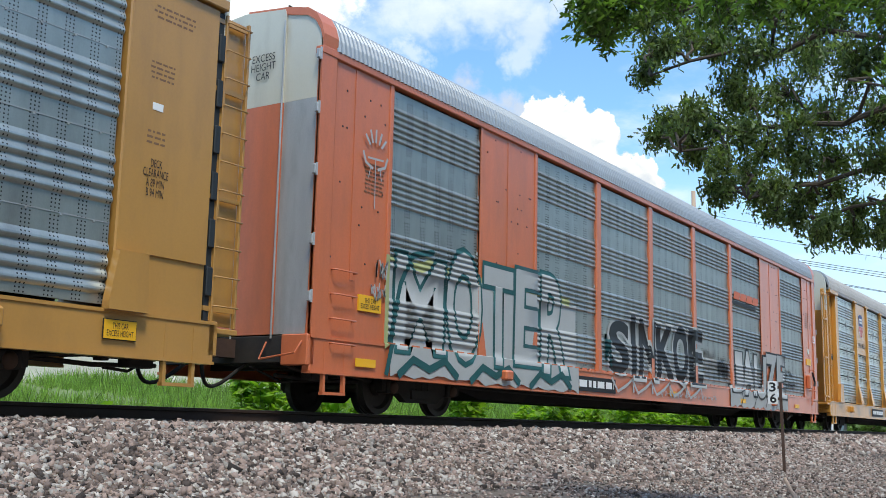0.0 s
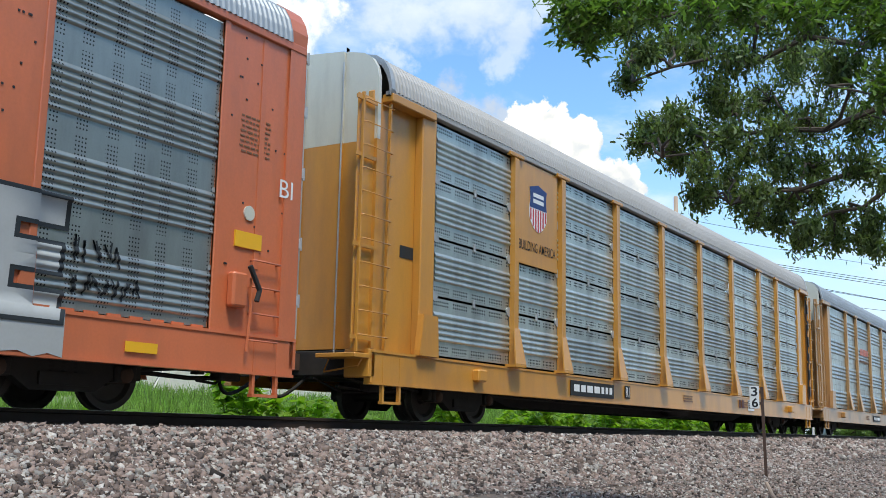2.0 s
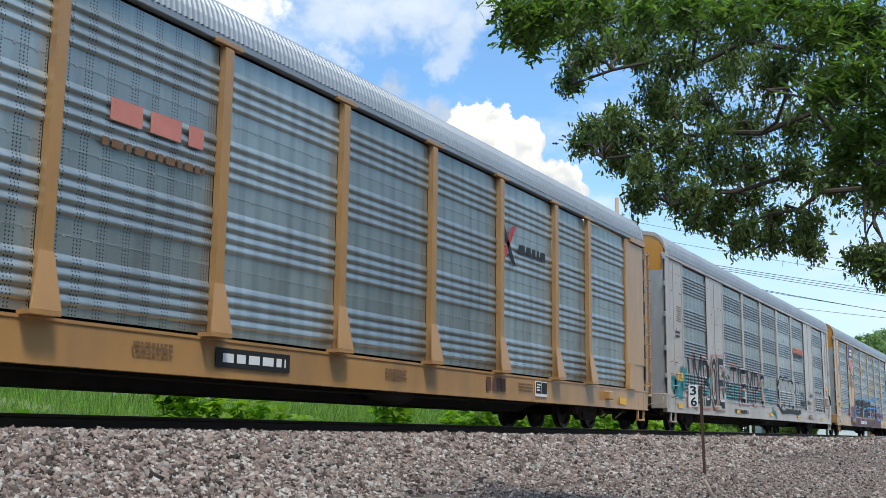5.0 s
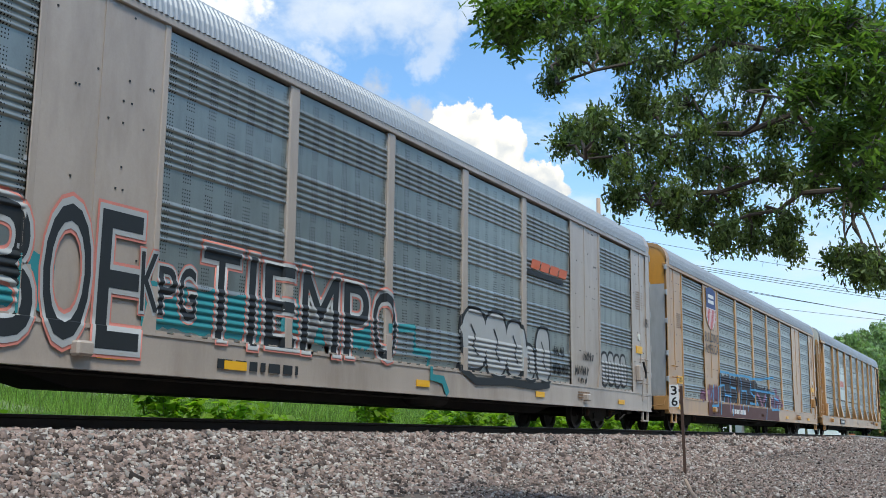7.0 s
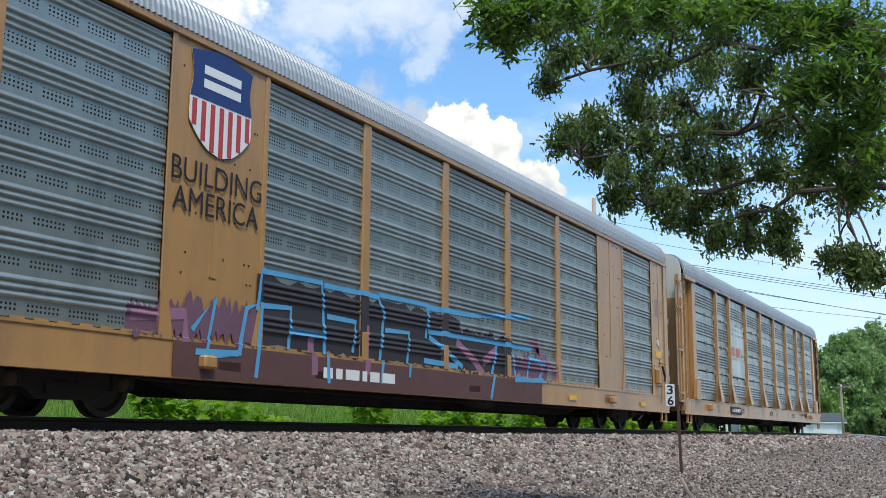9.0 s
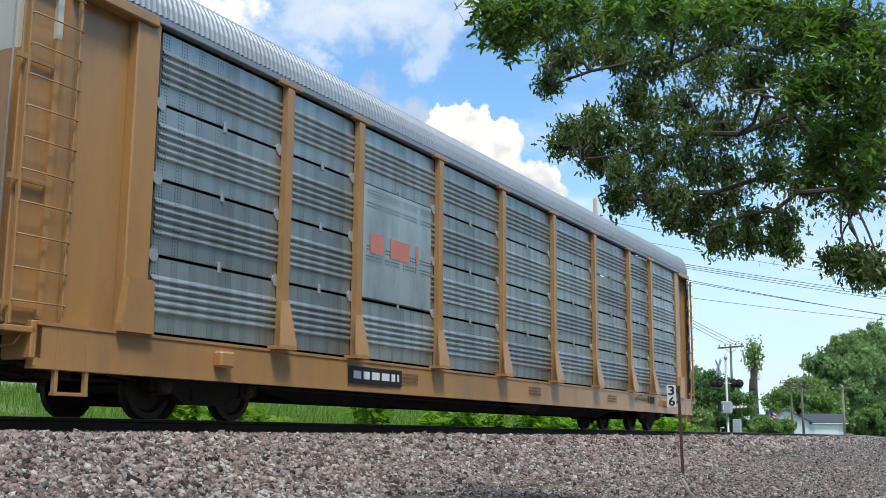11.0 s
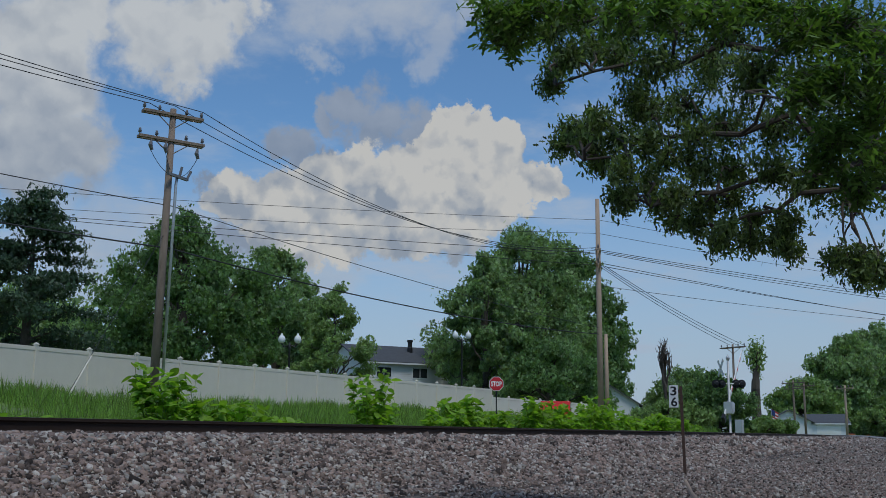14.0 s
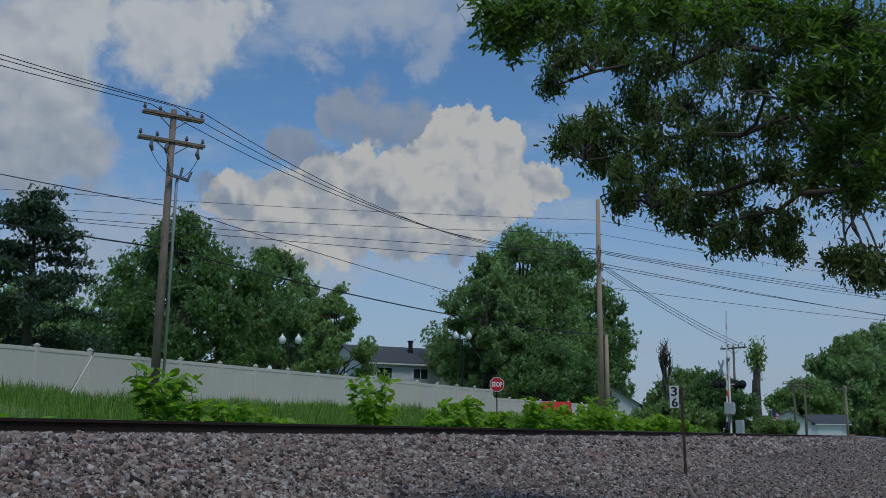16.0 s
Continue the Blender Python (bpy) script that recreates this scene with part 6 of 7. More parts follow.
def grass():
    rng = np.random.default_rng(21)
    for x0, x1, y0, y1, n, hs, mat, nm in ((6, 60, 13.5, 17, 26000, 0.20, GRASS, "tall_grass"), (8, 70, 17, 29, 52000, 0.42, GRASS, "tall_grass"), (30, 66, 13.4, 22, 5000, 0.4, GRASS, "tall_grass"),
                                           (10, 60, 25, 28.8, 300, 0.45, SEED, "dry_weeds")):
        x, y = rng.uniform(x0, x1, n), rng.uniform(y0, y1, n)
        keep = np.array([noise.noise((a * 0.25, b * 0.25, 7)) > -0.28 for a, b in zip(x, y)])
        x, y = x[keep], y[keep]
        z = np.array([ground_z(a, b) for a, b in zip(x, y)]) - 0.02
        h = hs * rng.uniform(0.5, 1.35, len(x)) * np.array([0.35 + 1.1 * max(0.0, 0.5 + 1.1 * noise.noise((a * 0.45, b * 0.45, 2))) for a, b in zip(x, y)])
        me = scatter(nm, [BLADES], np.stack([x, y, z], 1), spins(len(x), rng, 0.45), np.stack([h * 0.5, h * 0.5, h], 1), mat)
        tagged(new(nm, me), "uncut green trackside grass" if mat is GRASS else "dry brown weed stalks along the fence", "grass", kind="stuff")


# ---- the fence and what stands behind the track ----
def fence_run(x0, y0, x1, y1, n, h, sink=0.0):
    f = thing("vinyl_fence", pose(0, 0, 0), "plain off-white vinyl privacy fence with capped posts", "fence")
    dx, dy = (x1 - x0) / n, (y1 - y0) / n
    step, ang = math.hypot(dx, dy), math.degrees(math.atan2(dy, dx))
    post = Geo().box(-0.065, -0.065, -0.4, 0.065, 0.065, h + 0.05, 0.006).mesh("fence_post", VINYL)
    cap = Geo().prism([(-0.085, -0.085), (0.085, -0.085), (0.085, 0.085), (-0.085, 0.085)], "z", 0, 0.03).add([(-0.075, -0.075, 0.03), (0.075, -0.075, 0.03), (0.075, 0.075, 0.03), (-0.075, 0.075, 0.03), (0, 0, 0.10)],
                                                                                                                [(0, 1, 4), (1, 2, 4), (2, 3, 4), (3, 0, 4)]).mesh("post_cap", VINYL)
    panel = Geo().box(0.06, -0.02, 0.18, step - 0.06, 0.02, h - 0.13).mesh("fence_panel", VINYL)
    top = Geo().box(0.06, -0.035, h - 0.14, step - 0.06, 0.035, h, 0.006).mesh("fence_rail", VINYL)
    low = Geo().box(0.06, -0.035, 0.05, step - 0.06, 0.035, 0.18, 0.006).mesh("fence_rail", VINYL)
    for i in range(n + 1):
        x, y = x0 + i * dx, y0 + i * dy
        z = 0.83 - sink
        p = part("fence_post", post, VINYL, f, at=pose(x, y, z, 0, 0, ang))
        part("post_cap", cap, VINYL, p, at=pose(0, 0, h + 0.05))
        if i < n:
            part("fence_panel", panel, VINYL, f, at=pose(x, y, z, 0, 0, ang))
            part("fence_rail", top, VINYL, f, at=pose(x, y, z, 0, 0, ang))
            part("fence_rail", low, VINYL, f, at=pose(x, y, z, 0, 0, ang))


def catenary(a, b, sag, n=20):
    a, b = Vector(a), Vector(b)
    return [a.lerp(b, i / n) - Vector((0, 0, sag * 4 * (i / n) * (1 - i / n))) for i in range(n + 1)]


def wire(a, b, sag, r=0.014):
    w = thing("overhead_wire", pose(0, 0, 0), "thin dark overhead wire sagging between poles", "wire", "overhead wires")
    part("cable", Geo().tube(catenary(a, b, sag), r, 5), WIRE, w)


def insulator():
    return cached("insulator", lambda: Geo().lathe([(0.02, 0), (0.02, 0.08), (0.07, 0.09), (0.05, 0.13), (0.07, 0.15), (0.04, 0.20), (0.05, 0.24), (0.0, 0.27)], n=10).mesh("insulator", CERAMIC, True))


def utility_pole(x, y, h, wood, label, arms, r=0.16, z0=None, turn=0.0, lean=0.0):
    z = ground_z(x, y) if z0 is None else z0
    p = thing("utility_pole", pose(x, y, z, 0, lean, 0), label, "utility pole", "utility poles")
    part("shaft", Geo().tube([(0, 0, -0.4), (0, 0, h * 0.5), (0, 0, h)], [r, r * 0.85, r * 0.66], 12), wood, p, smooth=True)
    for az, half in arms:
        arm = part("crossarm", Geo().box(-half, -0.17, -0.055, half, -0.06, 0.055, 0.008).box(-half, 0.06, -0.055, half, 0.17, 0.055, 0.008), wood, p, at=pose(0, 0, az, 0, 0, turn))
        for u in (-0.95, -0.45, 0.45, 0.95):
            part("insulator", insulator(), CERAMIC, arm, at=pose(u * half, 0, 0.055))
        part("brace", Geo().tube([(-half * 0.6, -0.1, 0), (0, -0.05, -0.55)], 0.02, 6).tube([(half * 0.6, -0.1, 0), (0, -0.05, -0.55)], 0.02, 6), wood, arm)
    return p


def poles_and_wires():
    p = utility_pole(28.95, 27.3, 11.0, POLEWOOD, "weathered wooden utility pole with two crossarms and conduit", [(10.75, 1.15), (9.75, 1.25)], 0.17, 0.85, -30, 1.5)
    part("conduit", Geo().tube([(0.24, -0.18, -0.2), (0.24, -0.16, 8.1), (0.26, -0.16, 8.4)], 0.055, 8), ALU, p, "grey riser conduit", smooth=True)
    for k, x in enumerate((-0.95, -0.35, 0.95)):
        part("cutout", Geo().tube([(x * 0.87, -0.2 - x * 0.4, 9.62), (x * 0.87 - 0.05, -0.2 - x * 0.4, 9.40), (x * 0.87 + 0.05, -0.2 - x * 0.4, 9.22)], [0.03, 0.08, 0.06], 8), CERAMIC, p)
        part("jumper", Geo().tube(catenary((x * 0.87, -0.2 - x * 0.4, 9.2), (0.25, -0.16, 8.45), 0.25, 8), 0.012, 5), WIRE, p)
    part("terminator", Geo().box(-0.32, -0.3, 8.35, 0.75, -0.2, 8.45).tube([(-0.3, -0.25, 8.4), (-0.42, -0.3, 8.75)], 0.05, 8).tube([(0.7, -0.25, 8.4), (0.85, -0.3, 8.75)], 0.05, 8).tube([(0.3, -0.25, 8.4), (0.35, -0.3, 8.8)], 0.05, 8), CERAMIC, p)
    guy = thing("guy_wire", pose(0, 0, 0), "guy wire with a pale plastic guard by the fence", "guy wire")
    part("cable", Geo().tube([(29.4, 27.3, 7.5), (24.2, 26.6, 0.7)], 0.012, 5), WIRE, guy)
    part("guard", Geo().tube([(25.45, 26.75, 2.3), (24.3, 26.6, 0.75)], 0.035, 8), VINYL, guy)
    utility_pole(64.2, 23.2, 14.56, PALEWOOD, "tall pale wooden utility pole with crossarms", [(11.1, 1.1), (10.2, 1.4)], 0.20, 0.4, 20)
    utility_pole(66.5, 23.6, 6.0, PALEWOOD, "short reddish wooden stub pole", [], 0.16, 0.4)
    utility_pole(95.0, 22.0, 7.9, POLEWOOD, "grey utility pole with a crossarm", [(7.6, 1.4)], 0.13, 0.0, 60)
    utility_pole(134.0, 24.0, 6.6, POLEWOOD, "far grey utility pole", [(6.3, 1.6), (5.6, 1.3)], 0.15, 0.0, 60)
    utility_pole(129.5, 22.0, 6.0, POLEWOOD, "far grey utility pole", [(5.7, 1.5)], 0.15, 0.0, 60)
    utility_pole(118.3, 16.0, 5.2, PALEWOOD, "far pale utility pole with a transformer", [(4.9, 1.0)], 0.15, 0.0, 60)
    tops = [(28.5, 27.8, 11.95), (29.3, 27.3, 12.0), (30.3, 26.8, 11.95)]
    for k, a in enumerate(tops):
        wire(a, (63.2 + k, 23.0 + 0.4 * k, 11.6), 1.7, 0.016)
        wire((a[0] - 34, a[1] + 3.5, 11.6 + 0.3 * k), a, 0.5, 0.016)
    wire((-6, 31, 8.4), (29.4, 27.3, 8.15), 0.45, 0.017)
    wire((29.4, 27.3, 8.15), (64.2, 23.2, 6.6), 0.3, 0.015)
    wire((-6, 31, 6.8), (29.4, 27.3, 6.55), 0.4, 0.028)
    wire((29.4, 27.3, 6.55), (64.2, 23.2, 6.2), 0.5, 0.028)
    for k in range(3):
        wire((64.2 - 1.2 * (k - 1), 23.2, 11.55 - 0.02 * k), (150, -14 - 2 * k, 13.2), 0.8, 0.02)
        wire((64.2 + 1.3 * (k - 1), 23.2, 10.75), (95 + (k - 1) * 1.0, 22 - 0.5 * k, 7.75), 0.3, 0.02)
    for k in range(2):
        wire((64.2 - 1.2 + 2.4 * k, 23.2, 10.7), (150, -12 - 2 * k, 10.8), 0.7, 0.02)
        wire((-10, 95 - k, 14.0 + k), (64.2, 23.2, 11.4 - 0.8 * k), 0.8, 0.018)
        wire((64.2, 23.2, 13.6 - 0.9 * k), (140, -10, 15.5 - k), 0.6, 0.014)
        wire((20, 70, 14.0 - k), (64.2, 23.2, 13.6 - 0.9 * k), 0.6, 0.014)
    wire((64.2, 23.2, 9.3), (140, -8, 11.6), 0.6, 0.016)


def lamp_post(x, y, h, z0):
    l = thing("street_lamp", pose(x, y, z0, 0, 0, -60), "black iron street lamp with two opal globes", "street lamp", "twin globe street lamps")
    part("post", Geo().lathe([(0.2, 0), (0.2, 0.5), (0.1, 0.6), (0.07, 1.0), (0.055, h - 0.7), (0.08, h - 0.65), (0.03, h - 0.3)], n=12), IRON, l, smooth=True)
    part("arm", Geo().tube([(-0.45, 0, h - 0.35), (-0.3, 0, h - 0.55), (0, 0, h - 0.45), (0.3, 0, h - 0.55), (0.45, 0, h - 0.35)], 0.04, 8), IRON, l)
    for s in (-0.45, 0.45):
        part("globe", Geo().lathe([(0.08, 0), (0.17, 0.08), (0.21, 0.22), (0.16, 0.38), (0.06, 0.48), (0.05, 0.54), (0.0, 0.60)], n=14), GLOBE, l, at=pose(s, 0, h - 0.36), smooth=True)


def house(x, y, z, w, d, wall, pitch, turn, label, mat=SIDING, windows=(), door=None, chimney=False):
    h = thing("house", pose(x, y, z, 0, 0, turn), label, "house", "houses beyond the track")
    g = Geo().box(-w / 2, -d / 2, -1.0, w / 2, d / 2, wall)
    g.prism([(-d / 2, wall), (0, wall + pitch), (d / 2, wall)], "x", -w / 2, w / 2)
    wl = part("wall", g, mat, h)
    s = Geo()
    for k in range(int(wall / 0.2)):
        s.box(-w / 2 - 0.01, -d / 2 - 0.02, k * 0.2, w / 2 + 0.01, -d / 2 - 0.005, k * 0.2 + 0.015)
    part("siding_lap", s, mat, wl)
    e, t = 0.45, 0.14
    for q in (-1, 1):
        sl = pitch / (d / 2)
        r = part("roof", Geo().prism([(0, wall + pitch + t), (0, wall + pitch + 0.01), (q * (d / 2 + e), wall - e * sl + 0.01), (q * (d / 2 + e), wall - e * sl + t)], "x", -w / 2 - 0.4, w / 2 + 0.4), SHINGLE, h)
        part("fascia", Geo().box(-w / 2 - 0.41, q * (d / 2 + e) - 0.03, wall - e * sl - 0.10, w / 2 + 0.41, q * (d / 2 + e) + 0.03, wall - e * sl + 0.06), SIDING, r)
    for u, v, ww, hh in windows:
        win = part("window", Geo().box(u - ww / 2 - 0.08, -d / 2 - 0.06, v - 0.08, u + ww / 2 + 0.08, -d / 2 - 0.01, v + hh + 0.08), SIDING, h)
        part("pane", Geo().box(u - ww / 2, -d / 2 - 0.075, v, u - 0.04, -d / 2 - 0.062, v + hh), GLASS, win)
        part("pane", Geo().box(u + 0.04, -d / 2 - 0.075, v, u + ww / 2, -d / 2 - 0.062, v + hh), GLASS, win)
    if door:
        u, ww, hh = door
        dr = part("garage_door", Geo().box(u - ww / 2, -d / 2 - 0.05, 0, u + ww / 2, -d / 2 - 0.01, hh), SIGNWHITE, h)
        for k in range(4):
            part("door_panel", Geo().box(u - ww / 2 + 0.1, -d / 2 - 0.07, k * hh / 4 + 0.06, u + ww / 2 - 0.1, -d / 2 - 0.052, (k + 1) * hh / 4 - 0.06), SIGNWHITE, dr)
    if chimney:
        part("chimney", Geo().lathe([(0.30, wall + 0.5), (0.30, wall + pitch - 0.1), (0.25, wall + pitch), (0.25, wall + pitch + 0.55), (0.33, wall + pitch + 0.58), (0.33, wall + pitch + 0.75), (0.2, wall + pitch + 0.78)], (-1.2, -1.6, 0), 12), IRON, h)
    return h


def stop_sign(x, y, z0, top, turn):
    s = thing("stop_sign", pose(x, y, z0, 0, 0, turn), "red octagonal stop sign on a dark post", "sign")
    part("post", Geo().box(-0.03, 0.0, -0.3, 0.03, 0.03, top), IRON, s)
    r, c = 0.40, top - 0.38
    octa = [(r * math.cos(math.radians(22.5 + 45 * i)), c + r * math.sin(math.radians(22.5 + 45 * i))) for i in range(8)]
    part("border", Geo().prism(octa, "y", -0.014, -0.004), SIGNWHITE, s)
    part("face", Geo().prism([(u * 0.92, c + (v - c) * 0.92) for u, v in octa], "y", -0.020, -0.016), SIGNRED, s)
    letters("STOP", SIGNWHITE, s, -0.27, c - 0.12, 0.27, c + 0.12, -0.024, fat=0.012)


def number_sign():
    x, y = 22.96, 6.63
    z = -0.95
    s = thing("number_sign", pose(x, y, z, 0, 0, -80), "narrow white number board on a rusty steel post", "sign")
    part("post", Geo().box(-0.03, 0, -0.3, 0.03, 0.012, 1.86).box(-0.03, 0.012, -0.3, -0.018, 0.06, 1.86).box(0.018, 0.012, -0.3, 0.03, 0.06, 1.86), RUST, s, at=pose(0.19, 0.0, 0, 0, -1.2, 0))
    part("bracket", Geo().box(-0.05, -0.006, 1.72, 0.18, 0.0, 1.78).box(-0.05, -0.006, 1.48, 0.18, 0.0, 1.54), RUST, s)
    part("board", Geo().box(-0.10, -0.02, 1.40, 0.10, -0.006, 1.88, 0.004), SIGNWHITE, s)
    letters("3", SIGNBLACK, s, -0.06, 1.665, 0.06, 1.85, -0.024, fat=0.005)
    letters("6", SIGNBLACK, s, -0.05, 1.43, 0.07, 1.615, -0.024, fat=0.005)


GATES = []


def crossing_signal():
    x, y, z = 63.4, 15.0, -0.1
    s = thing("crossing_signal", pose(x, y, z), "grey railway crossing signal mast with lamps and gate machine", "crossing signal")
    part("mast", Geo().lathe([(0.2, -0.3), (0.2, 0.15), (0.075, 0.2), (0.07, 4.3), (0.0, 4.32)], n=12), GALV, s, smooth=True)
    part("bell", Geo().tube([(0, -0.1, 4.45), (0, 0.0, 4.5), (0, 0.1, 4.45)], [0.05, 0.22, 0.05], 14), ALU, s, smooth=True)
    for a in (48, -48):
        part("crossbuck_blade", Geo().box(-0.62, 0.1, -0.11, 0.62, 0.13, 0.11), SIGNWHITE, s, at=Matrix.Translation((0, 0.32, 3.95)) @ pose(0, 0, 0, 0, 0, 35) @ pose(0, 0, 0, 0, a, 0))
    turned = pose(0, 0, 0, 0, 0, -62)
    part("lamp_arm", Geo().tube([(-0.75, 0.1, 3.0), (0.75, -0.1, 3.0)], 0.035, 8), ALU, s, at=turned)
    for u in (-0.75, -0.42, 0.42, 0.75):
        l = part("lamp", Geo().tube([(u, -0.24, 3.0), (u, -0.22, 3.0), (u, 0.0, 3.0), (u, 0.12, 3.0)], [0.10, 0.14, 0.14, 0.04], 14), IRON, s, at=turned)
        part("backboard", Geo().tube([(u, -0.03, 3.0), (u, -0.01, 3.0)], 0.25, 18), IRON, l)
    part("gate_machine", Geo().box(-0.45, -0.25, 1.25, 0.05, 0.25, 1.95, 0.03), ALU, s)
    part("cabinet", Geo().box(0.12, -0.2, 1.35, 0.5, 0.2, 1.9, 0.03), ALU, s)
    arm = new("gate_arm", Geo().prism([(-1.1, -0.13), (-1.1, 0.13), (0.0, 0.10), (5.8, 0.045), (5.8, -0.045), (0.0, -0.10)], "y", -0.03, 0.03).mesh("gate_arm", SIGNWHITE))
    arm.parent = s
    for k in range(5):
        part("stripe", Geo().prism([(0.6 + k, -0.10 + 0.011 * k), (0.7 + k, 0.095 - 0.011 * k), (1.05 + k, 0.090 - 0.011 * k), (0.95 + k, -0.095 + 0.011 * k)], "y", -0.036, 0.036), SIGNRED, arm)
    part("counterweight", Geo().box(-1.2, -0.09, -0.22, -0.8, 0.09, 0.22, 0.02), IRON, arm)
    GATES.append(arm)
    b = thing("relay_cabinet", pose(62.2, 14.2, -0.1), "small grey steel relay cabinet", "cabinet")
    part("body", Geo().box(-0.25, -0.2, -0.2, 0.25, 0.2, 0.9, 0.02), ALU, b)


def parked_car(x, y, turn):
    z = ground_z(x, y) - 0.05
    c = thing("car", pose(x, y, z, 0, 0, turn), "red car parked behind the weeds", "car")
    side = [(-2.1, 0.35), (-2.1, 0.85), (-1.3, 0.95), (-0.7, 1.42), (0.7, 1.45), (1.4, 1.0), (2.1, 0.85), (2.15, 0.35)]
    part("body", Geo().prism(side, "y", -0.85, 0.85), CARRED, c)
    part("window", Geo().prism([(-1.15, 0.98), (-0.65, 1.36), (0.6, 1.38), (1.15, 1.0)], "y", -0.86, 0.86), GLASS, c)
    for u in (-1.3, 1.35):
        for v in (-0.82, 0.82):
            w = part("wheel", Geo().tube([(u, v - 0.1, 0.32), (u, v + 0.1, 0.32)], 0.32, 16), SIGNBLACK, c)
            part("rim", Geo().tube([(u, v - 0.11, 0.32), (u, v + 0.11, 0.32)], 0.19, 12), ALU, w)


def bare_trunk(name, x, y, h, z0, label, seed, stubs=4, tufts=False, r=0.4):
    py, rng = random.Random(seed), np.random.default_rng(seed)
    t = thing(name, pose(x, y, z0), label, "tree")
    g, P = Geo(), []
    pts = limb(g, (0, 0, -0.3), (py.uniform(-0.4, 0.4), 0, h * 0.55), r, r * 0.75, py, 5, 0.03)
    for i in range(stubs):
        e = (py.uniform(-1, 1) * h * (0.12 if tufts else 0.24), py.uniform(-0.5, 0.5), h * py.uniform(0.78, 1.0))
        q = limb(g, pts[-1], e, r * 0.6, r * 0.5, py, 5, 0.05)
        if tufts:
            for p in q[2:]:
                P.append(np.array(p) + rng.normal(size=(110, 3)) * np.array([0.34, 0.34, 0.5]) * h / 9)
        else:
            for _ in range(14):
                m = limb(g, e, (e[0] + py.uniform(-1.6, 1.6), e[1], e[2] + py.uniform(0.3, 2.2)), 0.05, 0.012, py, 5, 0.1)
    part("trunk", g, BARK, t)
    for tuft in P:
        tagged(part("shoots", scatter("shoots", [SPRAY], tuft, spins(len(tuft), rng), np.repeat(rng.uniform(0.15, 0.36, (len(tuft), 1)), 3, 1), LEAF_LIGHT), LEAF_LIGHT, t), kind="stuff")


def flag(x, y, z0, h):
    f = thing("flag", pose(x, y, z0, 0, 0, -60), "small striped flag hanging from a thin pole", "flag")
    part("pole", Geo().tube([(0, 0, -0.2), (0, 0, h)], 0.03, 8), ALU, f)
    for k in range(7):
        z = h - 0.1 - k * 0.13
        part("stripe", Geo().prism([(0.03, z), (0.03, z - 0.13), (0.55, z - 0.45), (0.6, z - 0.32)], "y", -0.015, 0.015), RED if k % 2 == 0 else SIGNWHITE, f)
    part("canton", Geo().prism([(0.02, h - 0.1), (0.02, h - 0.6), (0.30, h - 0.75), (0.32, h - 0.28)], "y", -0.02, 0.02), NAVY, f)


def stick():
    s = thing("weathered_stick", pose(0, 0, 0), "pale weathered stick leaning out of the gravel", "debris")
    part("timber", Geo().tube([(13.5, 3.56, ground_z(13.5, 3.56) - 0.02), (14.0, 3.78, ground_z(14.0, 3.78) + 0.13), (14.35, 3.95, ground_z(14.3, 3.95) + 0.22), (14.8, 4.14, ground_z(14.8, 4.14) + 0.32)], [0.034, 0.032, 0.028, 0.024], 8), PALEWOOD, s)


fence_run(13.6, 29.5, 61.4, 29.5, 20, 1.88)
fence_run(64.0, 32.0, 84.0, 31.0, 8, 1.88, 0.3)
poles_and_wires()
lamp_post(48.8, 36.0, 4.2, 1.0)
lamp_post(66.1, 34.0, 5.8, 1.0)
house(104.5, 60.0, 2.8, 17.0, 9.0, 4.7, 1.9, -32, "white house with dark shingle roof and black flue", windows=((-5.85, 3.05, 1.7, 1.0), (-1.5, 3.05, 1.7, 1.0)), chimney=True)
house(153.0, 28.4, -0.1, 8.0, 5.6, 2.0, 1.5, 14, "small pale house with grey roof", windows=((-2, 0.7, 1.2, 1.0),))
house(171.0, 26.3, -0.1, 5.4, 7.0, 2.1, 1.2, -72, "white garage with a wide panelled door", door=(0, 3.4, 1.9))
house(122.0, 43.2, 0.3, 6.0, 7.0, 3.2, 2.2, 20, "white gabled house behind trees")
stop_sign(50.6, 24.0, 0.5, 2.35, -62)
number_sign()
crossing_signal()
parked_car(58.5, 23.9, 20)
flag(90.3, 18.0, -0.1, 2.3)
stick()
board_fence = thing("board_fence", pose(186, 24.2, -0.5, 0, 0, -70), "low orange-brown board fence", "fence")
for k in range(12):
    part("board", Geo().box(k * 0.5 - 3, 0, -0.6, k * 0.5 - 2.53, 0.05, 1.0), BRICKRED, board_fence)
pine(34.0, 40.0, 9.9, 8.6, 3)
tree("maple_tree", 51.0, 46.0, 12.2, 12.6, LEAF_DEEP, "dense dark green rounded tree behind the fence", 11, 0.08, 11000, 0.42, 60)
tree("maple_tree", 80.5, 61.0, 17.0, 10.5, LEAF_FAR, "tall green tree with an uneven crown", 12, 0.2, 8000, 0.55, 44)
tree("young_tree", 74.6, 50.4, 11.6, 7.6, LEAF_LIGHT, "loose light green young tree", 13, 0.1, 3800, 0.42, 36)
tree("maple_tree", 106.0, 47.0, 22.0, 19.0, LEAF_FAR, "large tall silver-green maple tree", 14, 0.05, 12000, 0.62, 60, 0.8)
tree("maple_tree", 96.5, 47.0, 17.5, 8.5, LEAF_FAR, "tall silver-green maple tree", 24, 0.05, 8000, 0.6, 44)
tree("maple_tree", 128.0, 51.0, 24.0, 19.0, LEAF_DEEP, "large deep green maple tree", 15, 0.03, 11000, 0.75, 56)
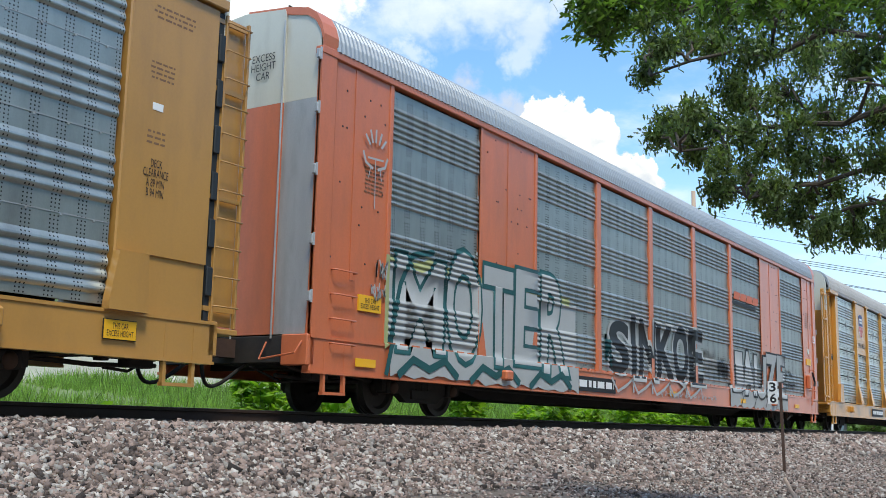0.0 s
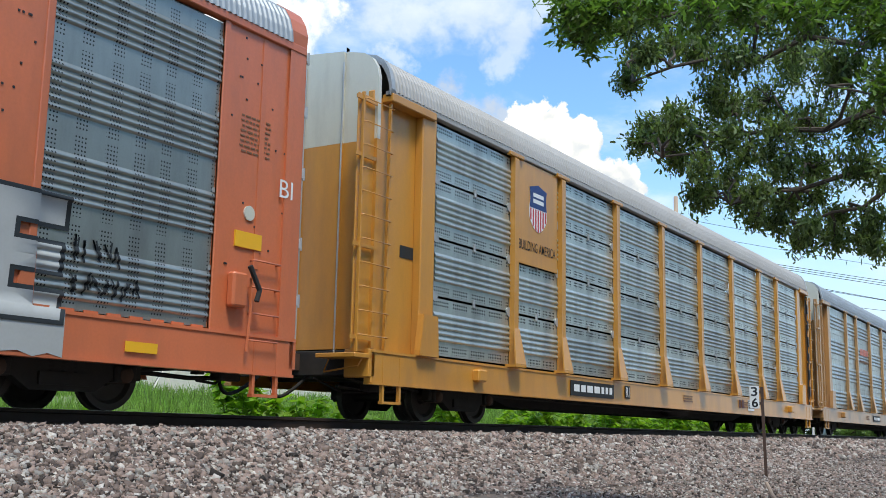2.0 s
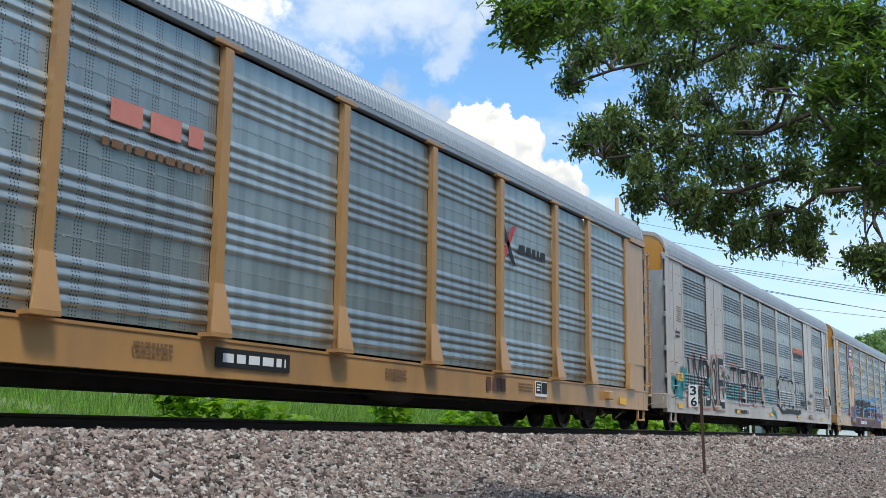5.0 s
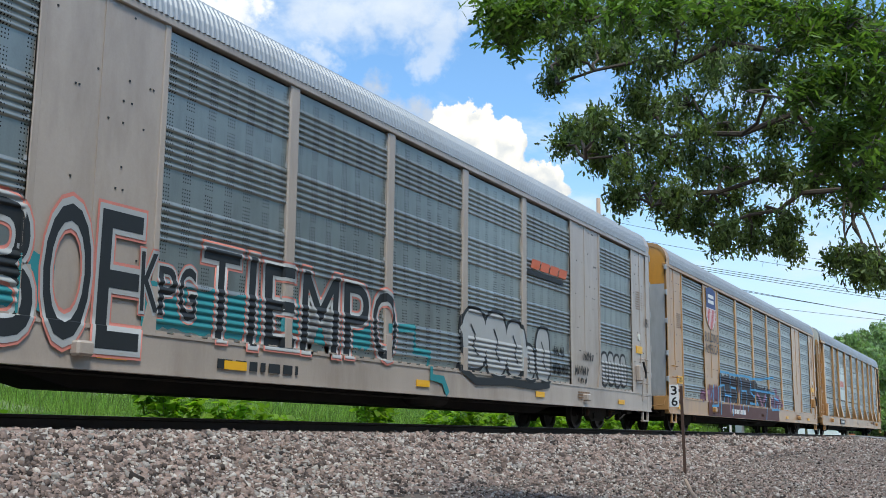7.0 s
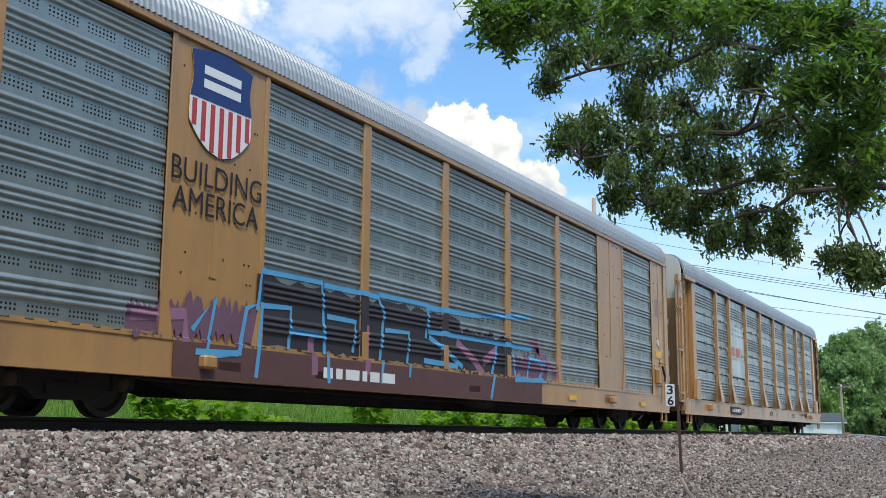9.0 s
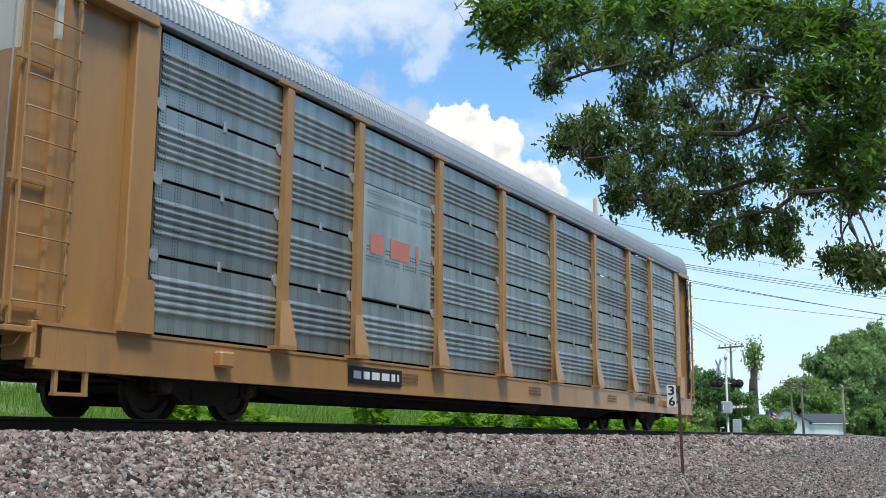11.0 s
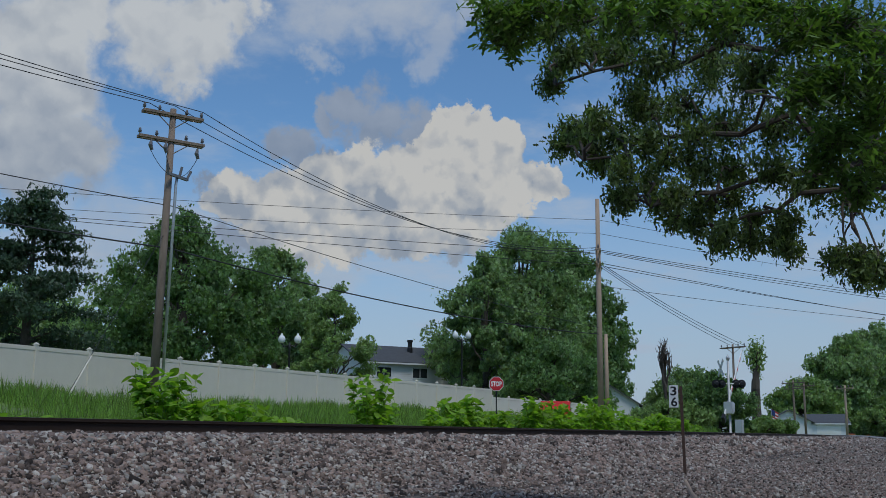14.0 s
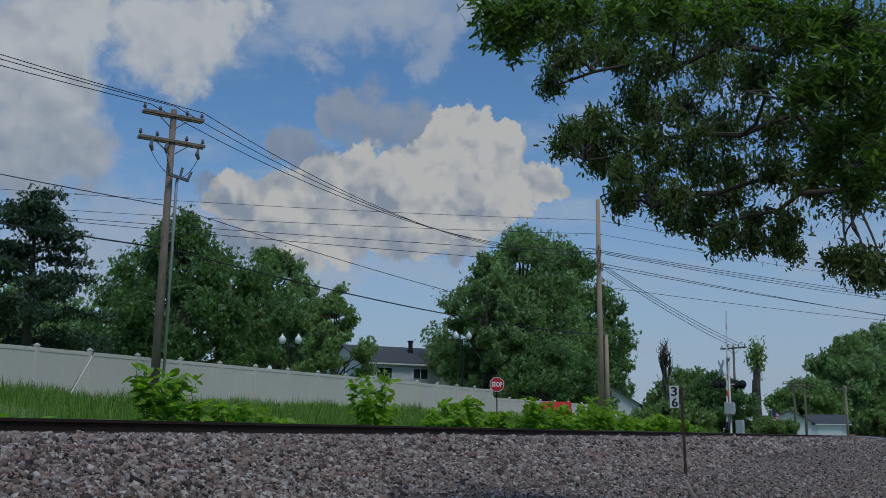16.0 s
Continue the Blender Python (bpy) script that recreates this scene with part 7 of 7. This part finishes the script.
tree("shrub_tree", 96.0, 40.0, 8.5, 12.0, LEAF_DEEP, "low dense green shrub tree", 16, 0.0, 6000, 0.5, 40)
tree("shrub_tree", 124.0, 34.0, 7.0, 11.0, LEAF_FAR, "low dense green shrub tree", 17, 0.0, 6000, 0.6, 40)
tree("shrub_tree", 78.0, 19.3, 4.4, 5.6, LEAF_DEEP, "dark green bush beside the crossing", 18, 0.0, 4500, 0.35, 36, z0=-0.1)
tree("shrub_tree", 74.0, 21.6, 2.1, 6.0, LEAF_LIGHT, "light green bush beside the crossing", 28, 0.0, 3500, 0.35, 30, z0=-0.1)
tree("shrub_tree", 86.0, 17.6, 1.15, 4.6, LEAF_LIGHT, "light green bush near the road", 29, 0.0, 3500, 0.35, 30, z0=-0.1)
tree("far_tree", 275.0, 36.0, 23.5, 25.0, LEAF_FAR, "large far dark green tree", 19, 0.03, 11000, 1.35, 60, z0=0)
tree("far_tree", 225.0, 38.0, 11.0, 16.0, LEAF_LIGHT, "far green tree beyond the road", 20, 0.03, 8000, 1.1, 44, z0=0)
tree("far_tree", 340.0, 38.0, 31.0, 34.0, LEAF_FAR, "large far dark green tree", 22, 0.03, 9000, 1.7, 50, z0=0)
tree("shrub_tree", 100.0, 10.4, 2.9, 5.0, LEAF_LIGHT, "bright green roadside bush", 23, 0.0, 3500, 0.4, 30, z0=-0.3)
tree("far_tree", 108.0, 75.0, 13.0, 12.0, LEAF_FAR, "far green tree behind the house", 25, 0.1, 4000, 0.8, 30)
tree("far_tree", 62.0, 75.0, 10.0, 30.0, LEAF_FAR, "far low line of green trees", 26, 0.0, 6000, 0.9, 40)
bare_trunk("dead_tree", 80.0, 23.6, 5.6, -0.2, "pruned bare grey tree with dead twigs", 31, 5, False, 0.15)
bare_trunk("pollarded_tree", 151.5, 32.0, 14.0, 0.0, "pollarded tree with tufts of new shoots", 32, 2, True, 0.75)
oak()
# trees added unseen behind the camera, to darken what the screens mirror
for k, (x, y, h, w) in enumerate([(-30, -16, 16, 15), (-16, -14, 17, 15), (-3, -15, 15, 14), (10, -14, 16, 14), (23, -15, 17, 15), (37, -14, 16, 15), (52, -15, 17, 16), (68, -16, 16, 16)]):
    tree("unseen_reflected_tree", x, y, h, w, LEAF_DEEP, "broad green tree added out of view to darken the screens' reflections", 80 + k, 0.05, 2600, 0.9, 30)
for k, (x, y, h, w) in enumerate([(24.6, 15.4, 1.95, 1.5), (17.6, 16.2, 1.6, 1.6), (15.3, 14.3, 0.45, 1.7), (30.0, 15.4, 1.4, 1.6), (28.3, 15.0, 1.0, 1.5), (33.0, 15.6, 1.0, 1.5), (36.5, 15.6, 1.75, 1.5),
                                  (39.6, 15.6, 1.0, 1.7), (42.8, 15.6, 1.9, 1.6), (46.0, 15.8, 1.2, 2.2), (49.0, 16.0, 1.1, 2.4), (53.0, 16.0, 1.2, 2.6), (57.0, 16.0, 1.0, 2.6), (38.2, 16.6, 1.5, 1.8), (44.5, 16.8, 1.4, 2.0), (18.6, 15.4, 0.9, 1.8), (31.6, 16.5, 1.2, 1.8), (41.4, 16.8, 1.4, 1.4), (47.5, 17.0, 1.4, 2.2), (55.0, 16.6, 1.3, 2.4), (20.5, 15.0, 0.6, 1.8), (12.5, 14.4, 0.5, 1.5)]):
    weed_bush(x, y, h, w, 60 + k)
grass()


# ---- what moves ----
GATE_ROWS = [(0.0, 2), (6.0, 2), (11.6, 2), (12.3, 4), (12.6, 8), (12.9, 12), (13.2, 18), (13.5, 26), (13.8, 33), (14.1, 42), (14.4, 50), (15.0, 64), (15.4, 73), (16.0, 84)]


def motions():
    times = [i * 0.5 for i in range(33)]
    for k, car in enumerate(CARS):
        walk(car, [(t, pose(last_car_x(t) - GAP * (len(CARS) - 1 - k), SIDE_Y, 0)) for t in times])
    steps = [i / 30 for i in range(481)]
    for wheel, dx in ROLLING:
        walk(wheel, [(t, pose(dx, 0, 0.42, 0, math.degrees((last_car_x(t) - last_car_x(0)) / 0.42) % 360, 0)) for t in steps])
    for arm in GATES:                      # the gate swings up once the train is clear
        walk(arm, [(t, pose(-0.2, 0.12, 1.6, 0, -a, 0)) for t, a in GATE_ROWS])


motions()
